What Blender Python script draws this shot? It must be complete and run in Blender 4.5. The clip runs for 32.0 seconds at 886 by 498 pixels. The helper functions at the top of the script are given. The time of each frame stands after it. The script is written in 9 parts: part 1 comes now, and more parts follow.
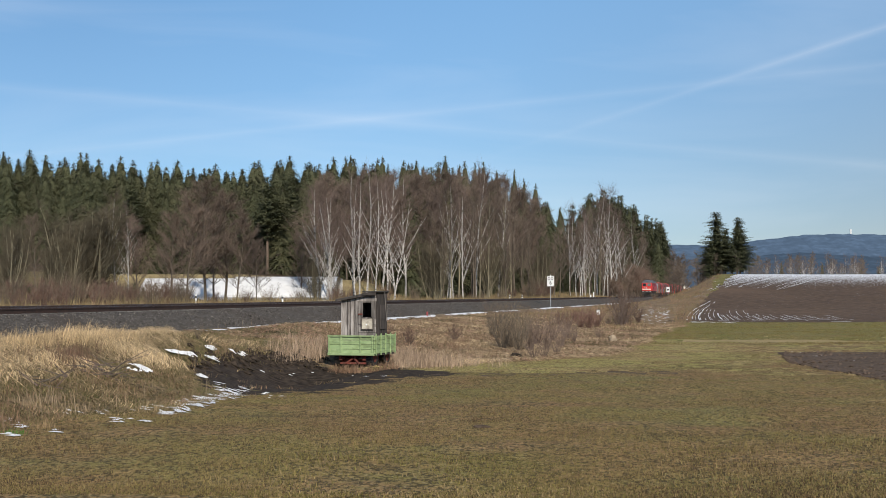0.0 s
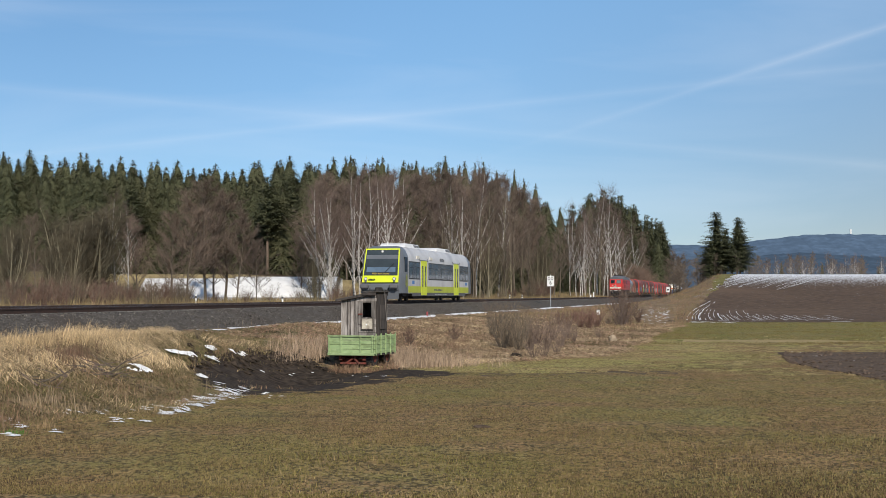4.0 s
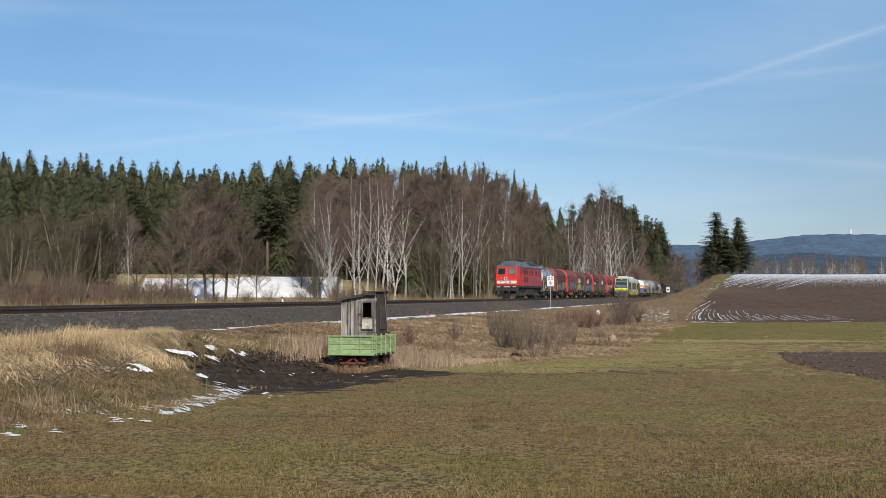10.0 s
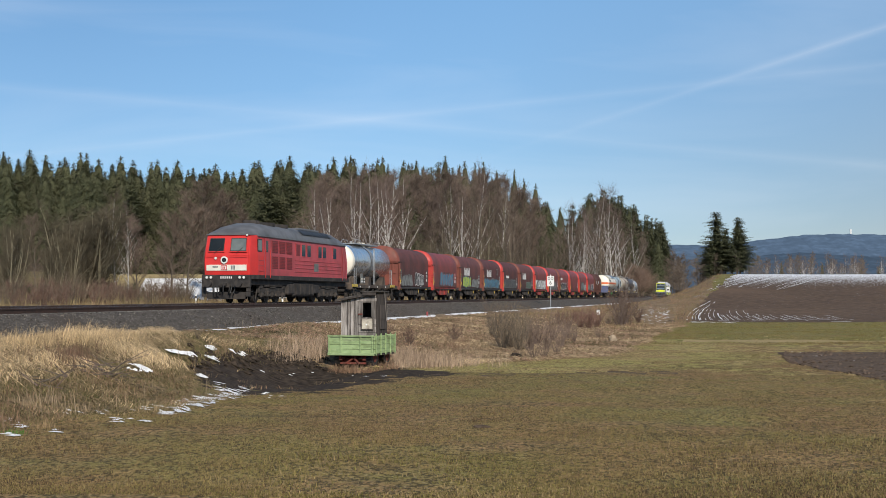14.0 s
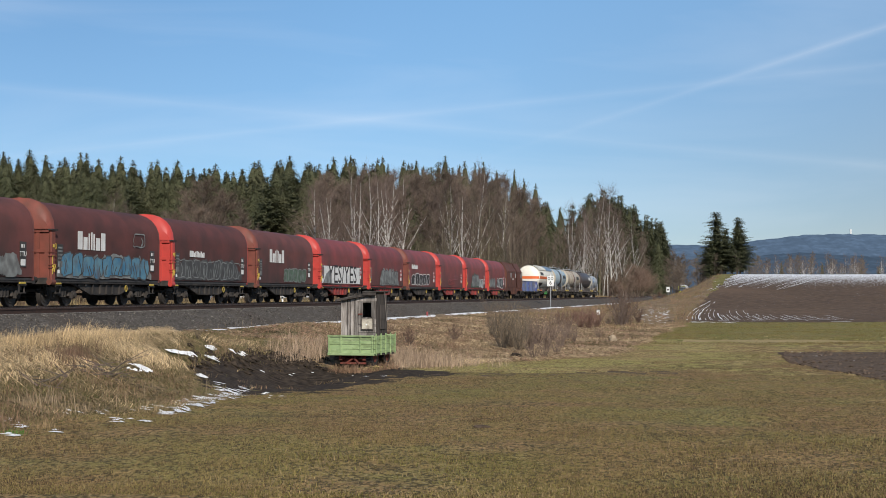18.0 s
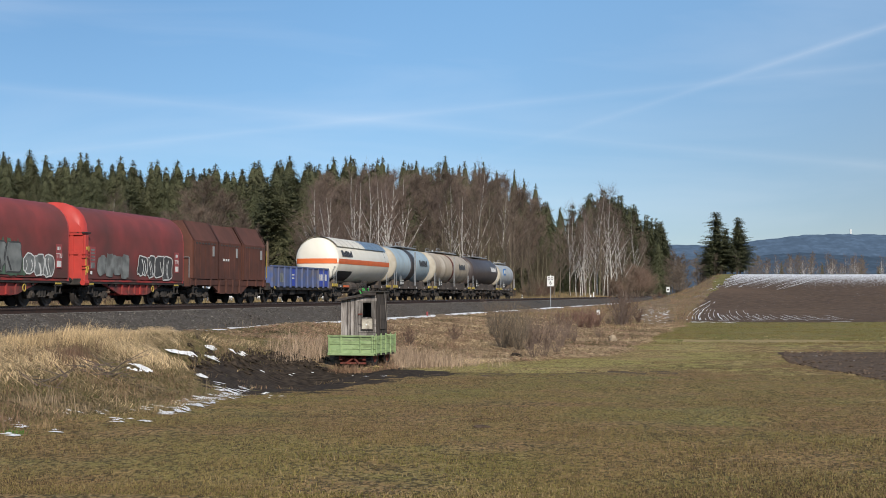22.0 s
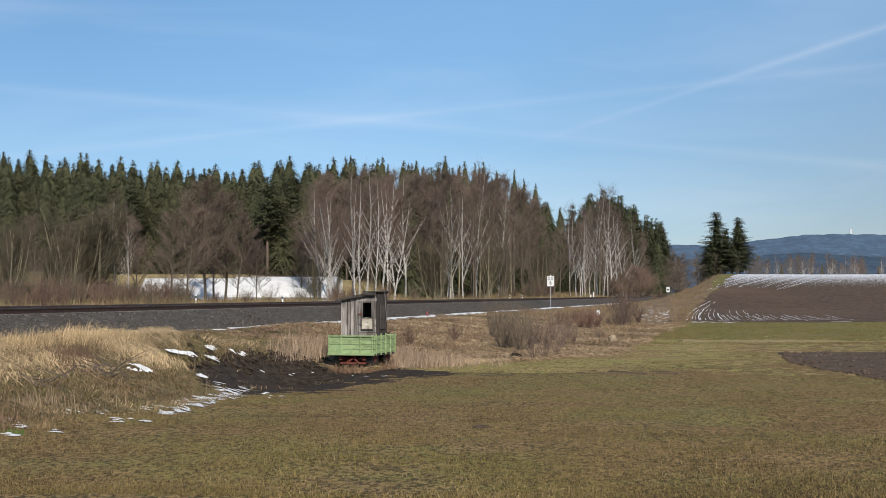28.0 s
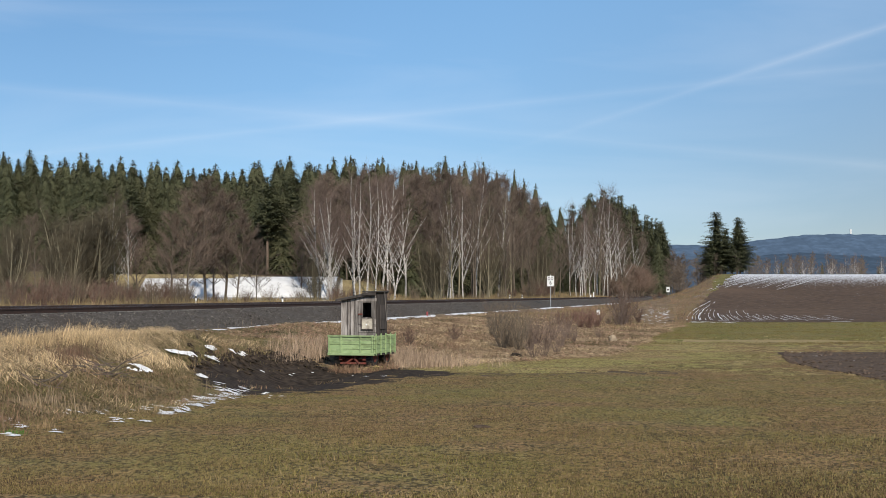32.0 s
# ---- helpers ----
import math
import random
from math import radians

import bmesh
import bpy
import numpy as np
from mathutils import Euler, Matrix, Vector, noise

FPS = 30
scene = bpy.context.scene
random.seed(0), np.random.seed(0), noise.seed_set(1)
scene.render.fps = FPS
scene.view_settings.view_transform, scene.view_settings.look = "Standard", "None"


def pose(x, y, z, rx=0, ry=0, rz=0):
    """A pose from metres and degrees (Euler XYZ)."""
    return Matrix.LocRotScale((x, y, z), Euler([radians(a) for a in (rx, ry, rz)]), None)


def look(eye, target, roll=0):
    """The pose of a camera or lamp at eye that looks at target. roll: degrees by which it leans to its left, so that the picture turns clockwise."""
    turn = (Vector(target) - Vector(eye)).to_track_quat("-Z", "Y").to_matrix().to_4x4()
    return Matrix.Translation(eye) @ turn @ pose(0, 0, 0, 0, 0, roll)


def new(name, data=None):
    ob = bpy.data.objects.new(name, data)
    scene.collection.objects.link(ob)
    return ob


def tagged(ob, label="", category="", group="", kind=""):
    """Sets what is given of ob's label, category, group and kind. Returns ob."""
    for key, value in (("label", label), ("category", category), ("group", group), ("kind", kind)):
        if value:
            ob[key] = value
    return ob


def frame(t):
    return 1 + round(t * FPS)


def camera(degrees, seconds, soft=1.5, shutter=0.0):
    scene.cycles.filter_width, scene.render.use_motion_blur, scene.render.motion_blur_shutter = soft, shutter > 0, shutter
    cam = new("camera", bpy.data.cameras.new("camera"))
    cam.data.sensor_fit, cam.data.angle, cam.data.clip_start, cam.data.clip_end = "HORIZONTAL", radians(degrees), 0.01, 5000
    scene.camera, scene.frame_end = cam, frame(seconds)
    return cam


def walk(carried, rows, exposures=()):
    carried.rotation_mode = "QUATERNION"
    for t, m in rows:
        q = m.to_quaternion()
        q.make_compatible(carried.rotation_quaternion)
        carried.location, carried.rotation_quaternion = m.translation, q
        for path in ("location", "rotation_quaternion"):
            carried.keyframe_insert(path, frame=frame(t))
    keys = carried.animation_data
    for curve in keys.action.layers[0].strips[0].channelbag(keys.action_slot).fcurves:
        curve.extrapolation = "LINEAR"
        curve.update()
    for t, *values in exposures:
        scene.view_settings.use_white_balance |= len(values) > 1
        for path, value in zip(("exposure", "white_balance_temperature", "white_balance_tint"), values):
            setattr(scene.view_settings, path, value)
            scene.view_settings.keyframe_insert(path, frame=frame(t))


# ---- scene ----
# ======== camera: a fixed tripod beside the field ========
HEAD = 0.45                      # eye height over the rail heads; rails are z = 0
cam = camera(34.18, 32.0, soft=0.7)
EYE = pose(0, 0, HEAD, 91.82, 0, 0)
walk(cam, [(0.0, EYE), (32.0, EYE)], exposures=[(0.0, 0.0, 6500, 10), (32.0, 0.0, 6500, 10)])

# ======== daylight: low late-winter sun behind the camera ========
SUN_AZ, SUN_EL = 164.0, 32.0      # compass degrees from +Y (clockwise), degrees over the horizon
az, el = radians(SUN_AZ), radians(SUN_EL)
SUN_DIR = Vector((math.sin(az) * math.cos(el), math.cos(az) * math.cos(el), math.sin(el)))
sun = new("sun", bpy.data.lights.new("sun", "SUN"))
sun.data.energy, sun.data.angle, sun.data.color = 4.4, radians(0.53), (1.0, 0.93, 0.83)
sun.matrix_world = look(SUN_DIR * 100, (0, 0, 0))

world = bpy.data.worlds.new("sky")
scene.world = world
world.use_nodes = True
wn, wl = world.node_tree.nodes, world.node_tree.links
wn.clear()
sky = wn.new("ShaderNodeTexSky")
sky.sky_type, sky.sun_disc = "NISHITA", False
sky.sun_elevation, sky.sun_rotation = el, az
sky.air_density, sky.dust_density, sky.ozone_density, sky.altitude = 0.6, 0.1, 4.5, 500
SKY_STRENGTH = 0.122
coord = wn.new("ShaderNodeTexCoord")


def wmath(op, a, b=None, c=None):
    n = wn.new("ShaderNodeMath")
    n.operation = op
    for i, v in enumerate((a, b, c)):
        if v is None:
            continue
        if isinstance(v, (int, float)):
            n.inputs[i].default_value = v
        else:
            wl.new(v, n.inputs[i])
    return n.outputs[0]


def wdot(v):
    n = wn.new("ShaderNodeVectorMath")
    n.operation = "DOT_PRODUCT"
    wl.new(coord.outputs["Generated"], n.inputs[0])
    n.inputs[1].default_value = v
    return n.outputs["Value"]


def streak(p, q, width, strength):
    """A thin vapour trail on the great circle through the directions p and q."""
    nrm = Vector(p).cross(Vector(q)).normalized()
    d = wmath("ABSOLUTE", wdot(nrm))
    g = wmath("SUBTRACT", 1.0, wmath("MINIMUM", wmath("DIVIDE", d, width), 1.0))
    return wmath("MULTIPLY", wmath("POWER", g, 1.6), strength)


mapping = wn.new("ShaderNodeMapping")
mapping.inputs["Scale"].default_value = (2.2, 2.0, 13.0)
mapping.inputs["Rotation"].default_value = (0, radians(-9), 0)
wl.new(coord.outputs["Generated"], mapping.inputs[0])
wisp = wn.new("ShaderNodeTexNoise")
wisp.inputs["Scale"].default_value, wisp.inputs["Detail"].default_value = 1.7, 7
wisp.inputs["Distortion"].default_value = 0.5
wl.new(mapping.outputs[0], wisp.inputs[0])
ramp = wn.new("ShaderNodeMapRange")
ramp.inputs[1].default_value, ramp.inputs[2].default_value = 0.47, 0.80
ramp.inputs[3].default_value, ramp.inputs[4].default_value = 0.0, 0.13
wl.new(wisp.outputs[0], ramp.inputs[0])


def sight(x, y):
    """The direction in the sky at a point of the view, from its place over the middle of the picture."""
    return EYE.to_3x3() @ Vector((x / 2550, y / 2550, -1)).normalized()


trail = streak(sight(0, 244), sight(784, 327), 0.0055, 0.075)
trail2 = streak(sight(289, 231), sight(784, 394), 0.0046, 0.13)
thin_out = wn.new("ShaderNodeMapRange")
thin_out.inputs[1].default_value, thin_out.inputs[2].default_value = 0.03, 0.25
thin_out.inputs[3].default_value, thin_out.inputs[4].default_value = 0.05, 1.0
wl.new(wdot(EYE.to_3x3() @ Vector((1, 0, 0))), thin_out.inputs[0])
trail2 = wmath("MULTIPLY", trail2, thin_out.outputs[0])
trail3 = streak(sight(-784, 286), sight(-392, 251), 0.007, 0.06)
cloud = wmath("ADD", wmath("ADD", ramp.outputs[0], trail3), wmath("MULTIPLY", wmath("ADD", trail, trail2), wmath("MULTIPLY", wisp.outputs[0], 1.6)))
mixc = wn.new("ShaderNodeMix")
mixc.data_type = "RGBA"
# a thin high veil that thickens to the east
veil = wn.new("ShaderNodeMapRange")
veil.inputs[1].default_value, veil.inputs[2].default_value, veil.inputs[4].default_value = -0.25, 0.4, 0.075
wl.new(wdot((1, 0, 0)), veil.inputs[0])
cloud = wmath("ADD", cloud, veil.outputs[0])
wl.new(cloud, mixc.inputs[0])
deep = wn.new("ShaderNodeHueSaturation")
deep.inputs["Saturation"].default_value = 1.0
tint = wn.new("ShaderNodeMix")
tint.data_type, tint.blend_type = "RGBA", "MULTIPLY"
tint.inputs[0].default_value = 1.0
lift = wn.new("ShaderNodeMapRange")
lift.inputs[1].default_value, lift.inputs[2].default_value = 0.0, 0.22
wl.new(wdot((0, 0, 1)), lift.inputs[0])
haze = wn.new("ShaderNodeMix")
haze.data_type = "RGBA"
haze.inputs[6].default_value = (0.75, 0.69, 0.61, 1)
haze.inputs[7].default_value = (1.04, 1.115, 0.97, 1)
wl.new(lift.outputs[0], haze.inputs[0])
wl.new(haze.outputs[2], tint.inputs[7])
wl.new(sky.outputs[0], tint.inputs[6])
wl.new(tint.outputs[2], deep.inputs["Color"])
# the air is dustier towards the east of the view
dust = wn.new("ShaderNodeMix")
dust.data_type, dust.blend_type = "RGBA", "MULTIPLY"
east = wn.new("ShaderNodeMapRange")
east.inputs[1].default_value, east.inputs[2].default_value = -0.05, 0.45
wl.new(wdot((1, 0, 0)), east.inputs[0])
wl.new(wmath("MULTIPLY", east.outputs[0], wmath("SUBTRACT", 1.0, wmath("MULTIPLY", lift.outputs[0], 0.85))), dust.inputs[0])
wl.new(deep.outputs[0], dust.inputs[6])
dust.inputs[7].default_value = (0.80, 0.58, 0.48, 1)
# away from the point opposite the sun the clear sky brightens
clear = wn.new("ShaderNodeMix")
clear.data_type, clear.blend_type = "RGBA", "MULTIPLY"
side = wn.new("ShaderNodeMapRange")
side.inputs[1].default_value, side.inputs[2].default_value = -0.24, 0.04
wl.new(wdot((1, 0, 0)), side.inputs[0])
wl.new(wmath("MULTIPLY", side.outputs[0], lift.outputs[0]), clear.inputs[0])
wl.new(dust.outputs[2], clear.inputs[6])
clear.inputs[7].default_value = (1.07, 1.16, 1.17, 1)
wl.new(clear.outputs[2], mixc.inputs[6])
mixc.inputs[7].default_value = (8.2, 8.4, 8.8, 1)
bg = wn.new("ShaderNodeBackground")
bg.inputs[1].default_value = SKY_STRENGTH
wl.new(mixc.outputs[2], bg.inputs[0])
wout = wn.new("ShaderNodeOutputWorld")
wl.new(bg.outputs[0], wout.inputs[0])

# ======== materials ========


def mat(name, a, b=None, scale=3.0, rough=0.8, metal=0.0, bump=0.0, bscale=None, dirt=None, dscale=0.6, dlo=0.5, dhi=0.75, rand=0.0, island=0.0, stretch=(1, 1, 1), spec=0.4, gen=False):
    """Two colours mixed by fine noise, a third (dirt) by broad noise, and a fine relief. Sizes are waves per metre."""
    m = bpy.data.materials.new(name)
    m.use_nodes = True
    n, l = m.node_tree.nodes, m.node_tree.links
    p = n["Principled BSDF"]
    p.inputs["Roughness"].default_value, p.inputs["Metallic"].default_value = rough, metal
    p.inputs["Specular IOR Level"].default_value = spec
    co = n.new("ShaderNodeTexCoord")
    mp = n.new("ShaderNodeMapping")
    mp.inputs["Scale"].default_value = stretch
    l.new(co.outputs["Object"], mp.inputs[0])
    b = b or tuple(c * 0.8 for c in a)

    def noise_node(s, detail=5):
        t = n.new("ShaderNodeTexNoise")
        t.inputs["Scale"].default_value, t.inputs["Detail"].default_value = s, detail
        l.new(mp.outputs[0], t.inputs[0])
        return t.outputs[0]

    def span(v, lo, hi):
        r = n.new("ShaderNodeMapRange")
        r.inputs[1].default_value, r.inputs[2].default_value = lo, hi
        l.new(v, r.inputs[0])
        return r.outputs[0]

    def mix(f, x, y, kind="MIX"):
        q = n.new("ShaderNodeMix")
        q.data_type, q.blend_type = "RGBA", kind
        for v, i in ((f, 0), (x, 6), (y, 7)):
            if isinstance(v, tuple):
                q.inputs[i].default_value = (*v, 1)
            elif isinstance(v, (int, float)):
                q.inputs[i].default_value = v
            else:
                l.new(v, q.inputs[i])
        return q.outputs[2]

    fine = noise_node(scale)
    col = mix(span(fine, 0.35, 0.65), a, b)
    if dirt:
        col = mix(span(noise_node(dscale, 6), dlo, dhi), col, dirt)
    if rand or island:
        src = n.new("ShaderNodeObjectInfo").outputs["Random"] if rand else n.new("ShaderNodeNewGeometry").outputs["Random Per Island"]
        k = rand or island
        r = n.new("ShaderNodeMapRange")
        r.inputs[3].default_value, r.inputs[4].default_value = 1 - k, 1 + k
        l.new(src, r.inputs[0])
        cmb = n.new("ShaderNodeCombineColor")
        for i in range(3):
            l.new(r.outputs[0], cmb.inputs[i])
        col = mix(1.0, col, cmb.outputs[0], "MULTIPLY")
    l.new(col, p.inputs["Base Color"])
    if bump:
        bn = n.new("ShaderNodeBump")
        bn.inputs["Strength"].default_value, bn.inputs["Distance"].default_value = 0.9, bump
        l.new(noise_node(bscale or scale * 3, 4), bn.inputs["Height"])
        l.new(bn.outputs[0], p.inputs["Normal"])
    return m


def leafy(name, a, b, scale, island=0.25):
    m = mat(name, a, b, scale, rough=0.75, island=island, spec=0.2)
    return m


M_ballast = mat("ballast_stone", (0.125, 0.111, 0.098), (0.052, 0.046, 0.040), 9, 0.95, spec=0.1, bump=0.05, bscale=11, dirt=(0.075, 0.06, 0.05), dscale=0.25)
M_stone_bit = mat("ballast_bits", (0.18, 0.163, 0.145), (0.06, 0.054, 0.048), 6, 0.95, spec=0.1, island=0.5)
M_sleeper = mat("concrete_sleeper", (0.22, 0.21, 0.2), (0.15, 0.14, 0.13), 6, 0.9, bump=0.004, rand=0.2)
M_rail_side = mat("rusty_rail", (0.055, 0.03, 0.022), (0.035, 0.022, 0.018), 5, 0.85, bump=0.002)
M_rail_top = mat("worn_rail_top", (0.45, 0.45, 0.46), (0.35, 0.34, 0.33), 3, 0.28, 1.0)
M_drygrass = leafy("dry_grass", (0.37, 0.265, 0.145), (0.22, 0.155, 0.085), 0.5, 0.5)
M_drygrass2 = leafy("pale_reed", (0.62, 0.48, 0.29), (0.40, 0.29, 0.165), 0.8, 0.45)
M_rustweed = leafy("russet_weeds", (0.30, 0.19, 0.12), (0.19, 0.12, 0.075), 1.0, 0.4)
M_greengrass = leafy("short_grass", (0.155, 0.13, 0.04), (0.20, 0.15, 0.06), 0.35, 0.5)
M_mud = mat("black_mud", (0.070, 0.053, 0.040), (0.022, 0.017, 0.013), 5, 0.9, bump=0.08, bscale=5, spec=0.08)
M_snow = mat("old_snow", (0.87, 0.87, 0.87), (0.74, 0.74, 0.75), 8, 0.7, bump=0.02, bscale=9)
M_bark = mat("grey_bark", (0.13, 0.105, 0.08), (0.085, 0.066, 0.05), 6, 0.95, bump=0.01, rand=0.25, stretch=(1, 1, 0.3))
M_olivebark = mat("olive_bark", (0.25, 0.22, 0.15), (0.17, 0.145, 0.095), 6, 0.95, rand=0.2, stretch=(1, 1, 0.3))
M_twig = mat("brown_twigs", (0.17, 0.132, 0.10), (0.12, 0.092, 0.07), 2, 0.95, rand=0.3)
M_twigred = mat("reddish_twigs", (0.178, 0.130, 0.100), (0.120, 0.090, 0.070), 2, 0.95, rand=0.25)
M_twigolive = mat("olive_twigs", (0.12, 0.10, 0.065), (0.085, 0.07, 0.045), 2, 0.95, rand=0.2)
M_birch = mat("birch_bark", (0.56, 0.53, 0.49), (0.32, 0.30, 0.275), 4, 0.8, dirt=(0.05, 0.045, 0.04), dscale=2.2, dlo=0.56, dhi=0.62, stretch=(1, 1, 2.6), rand=0.1)
M_tankpale = mat("pale_patch_tank_paint", (0.62, 0.54, 0.43), (0.52, 0.43, 0.32), 0.9, 0.5, dirt=(0.36, 0.28, 0.2), dscale=0.6)
M_birchtwig = mat("birch_twigs", (0.175, 0.125, 0.105), (0.12, 0.086, 0.072), 2, 0.95, rand=0.2)
M_scrubtwig = mat("brown_scrub_twigs", (0.205, 0.158, 0.108), (0.13, 0.10, 0.07), 2, 0.95, rand=0.3)
M_rusttwig = mat("russet_twigs", (0.24, 0.135, 0.10), (0.16, 0.09, 0.07), 2, 0.95, rand=0.2)
M_redscrub = mat("red_brown_scrub_twigs", (0.235, 0.155, 0.115), (0.16, 0.105, 0.08), 2, 0.95, rand=0.25)
M_pinktwig = mat("grey_pink_twigs", (0.275, 0.20, 0.15), (0.18, 0.128, 0.098), 2, 0.95, rand=0.2)
M_redtwig = mat("red_brown_twigs", (0.17, 0.10, 0.075), (0.11, 0.07, 0.052), 2, 0.95, rand=0.25)
# needle colour darkened to paint the shade inside a crown
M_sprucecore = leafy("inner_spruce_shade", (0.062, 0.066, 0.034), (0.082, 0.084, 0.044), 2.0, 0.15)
M_spruce = leafy("spruce_needles", (0.082, 0.089, 0.046), (0.108, 0.111, 0.057), 0.35, 0.14)
M_spruce2 = leafy("olive_spruce_needles", (0.112, 0.107, 0.055), (0.084, 0.085, 0.044), 0.35, 0.14)
M_pine = leafy("pine_needles", (0.085, 0.092, 0.05), (0.115, 0.118, 0.062), 0.4, 0.2)
M_sprucebark = mat("spruce_bark", (0.16, 0.115, 0.085), (0.10, 0.075, 0.055), 5, 0.95, rand=0.2)
M_greywood = mat("weathered_boards", (0.42, 0.38, 0.345), (0.13, 0.112, 0.098), 14, 0.9, bump=0.006, bscale=30, rand=0.3, stretch=(1, 1, 0.12), dirt=(0.07, 0.06, 0.052), dscale=3.0)
M_darkwood = mat("dark_boards", (0.075, 0.062, 0.055), (0.04, 0.034, 0.03), 12, 0.9, rand=0.25, stretch=(1, 1, 0.15))
M_greenpaint = mat("faded_green_paint", (0.33, 0.43, 0.21), (0.25, 0.35, 0.16), 5, 0.7, dirt=(0.16, 0.2, 0.09), dscale=2.5, dlo=0.5, dhi=0.72, bump=0.003, bscale=30, rand=0.12, stretch=(1, 1, 3))
M_rust = mat("red_rust", (0.20, 0.05, 0.035), (0.10, 0.035, 0.025), 6, 0.9)
M_whitepaint = mat("white_paint", (0.80, 0.80, 0.78), (0.70, 0.70, 0.68), 5, 0.5)
M_blackpaint = mat("black_paint", (0.02, 0.02, 0.02), (0.03, 0.03, 0.03), 5, 0.5)
M_galv = mat("galvanised_steel", (0.42, 0.43, 0.44), (0.32, 0.33, 0.34), 5, 0.5, 0.6)
M_sheet = mat("white_sheeting", (0.82, 0.81, 0.79), (0.74, 0.73, 0.71), 1.4, 0.55, bump=0.06, bscale=2.2)
M_boulder = mat("tan_sandstone", (0.40, 0.32, 0.22), (0.27, 0.21, 0.145), 3, 0.9, bump=0.03)
# ---- the trains' paints ----
M_tred = mat("traffic_red_paint", (0.62, 0.035, 0.03), (0.55, 0.032, 0.028), 1.3, 0.42, dirt=(0.30, 0.03, 0.028), dscale=0.5, dlo=0.5, dhi=0.8)
M_tredside = mat("sooty_red_paint", (0.48, 0.070, 0.080), (0.38, 0.062, 0.070), 1.2, 0.5, dirt=(0.22, 0.045, 0.045), dscale=0.45)
M_locroof = mat("sooty_grey_roof", (0.15, 0.155, 0.165), (0.10, 0.103, 0.11), 1.4, 0.55, dirt=(0.05, 0.048, 0.046), dscale=0.5)
M_frame = mat("dusty_black_frame", (0.036, 0.032, 0.030), (0.02, 0.018, 0.017), 4, 0.8, dirt=(0.085, 0.07, 0.058), dscale=1.2)
M_bogie = mat("grimy_bogie", (0.050, 0.043, 0.038), (0.02, 0.018, 0.016), 3, 0.85, bump=0.006, dirt=(0.10, 0.08, 0.065), dscale=1.6)
M_wheel = mat("wheel_steel", (0.07, 0.06, 0.055), (0.045, 0.04, 0.036), 3, 0.6, 0.4)
M_glass = mat("dark_cab_glass", (0.012, 0.015, 0.016), (0.02, 0.024, 0.026), 0.7, 0.06, spec=0.45)
M_glassgrey = mat("dusty_cab_glass", (0.16, 0.18, 0.17), (0.11, 0.125, 0.12), 1.5, 0.15, spec=0.8)
M_cream = mat("cream_paint", (0.74, 0.70, 0.60), (0.66, 0.62, 0.53), 2, 0.5)
M_lamp = mat("lamp_glass", (0.75, 0.75, 0.70), (0.6, 0.6, 0.56), 3, 0.12, spec=0.9)
M_slat = mat("dull_red_slats", (0.30, 0.035, 0.038), (0.24, 0.032, 0.034), 3, 0.6)
M_grille = mat("dark_red_grille", (0.20, 0.028, 0.03), (0.14, 0.024, 0.026), 3, 0.6)
M_yellow = mat("warning_yellow", (0.58, 0.42, 0.07), (0.40, 0.29, 0.06), 3, 0.5)
M_hoopred = mat("bright_red_end_frame", (0.53, 0.062, 0.050), (0.44, 0.056, 0.046), 1.6, 0.5, dirt=(0.45, 0.045, 0.035), dscale=0.9)
M_bellyred = mat("dusty_red_underframe", (0.40, 0.045, 0.038), (0.27, 0.04, 0.035), 2, 0.65, dirt=(0.12, 0.045, 0.04), dscale=1.2, dlo=0.45, dhi=0.65)
M_hooporange = mat("rusty_orange_end_frame", (0.23, 0.066, 0.046), (0.16, 0.052, 0.038), 1.6, 0.6, dirt=(0.12, 0.05, 0.034), dscale=0.9)
M_cur_red = mat("maroon_tarpaulin", (0.25, 0.056, 0.051), (0.19, 0.047, 0.043), 1.0, 0.5, dirt=(0.095, 0.046, 0.04), dscale=0.3, dlo=0.42, dhi=0.68, rand=0.12, bump=0.012, bscale=0.9, spec=0.15)
M_cur_brown = mat("dark_brown_tarpaulin", (0.142, 0.052, 0.045), (0.10, 0.042, 0.038), 1.0, 0.6, dirt=(0.045, 0.033, 0.03), dscale=0.35, dlo=0.42, dhi=0.7, rand=0.15, bump=0.012, bscale=0.9, spec=0.15)
M_brownwagon = mat("oxide_brown_paint", (0.135, 0.057, 0.042), (0.10, 0.046, 0.035), 1.3, 0.7, spec=0.2, dirt=(0.07, 0.037, 0.03), dscale=0.45, bump=0.008, bscale=3)
M_bluegon = mat("faded_blue_paint", (0.082, 0.120, 0.27), (0.125, 0.15, 0.25), 2.6, 0.6, spec=0.2, dirt=(0.135, 0.13, 0.155), dscale=1.4, dlo=0.46, dhi=0.66)
M_bluebright = mat("bright_blue_panel", (0.035, 0.07, 0.42), (0.05, 0.08, 0.36), 2, 0.5)
M_tankwhite = mat("white_tank_paint", (0.80, 0.76, 0.66), (0.74, 0.69, 0.58), 0.9, 0.42, dirt=(0.50, 0.42, 0.30), dscale=0.5, dlo=0.6, dhi=0.85)
M_orange = mat("orange_band", (0.72, 0.15, 0.035), (0.62, 0.13, 0.035), 1.5, 0.5)
M_tankblue = mat("grey_blue_tank_paint", (0.40, 0.49, 0.53), (0.33, 0.42, 0.47), 0.9, 0.42, dirt=(0.22, 0.23, 0.24), dscale=0.5, dlo=0.55, dhi=0.8)
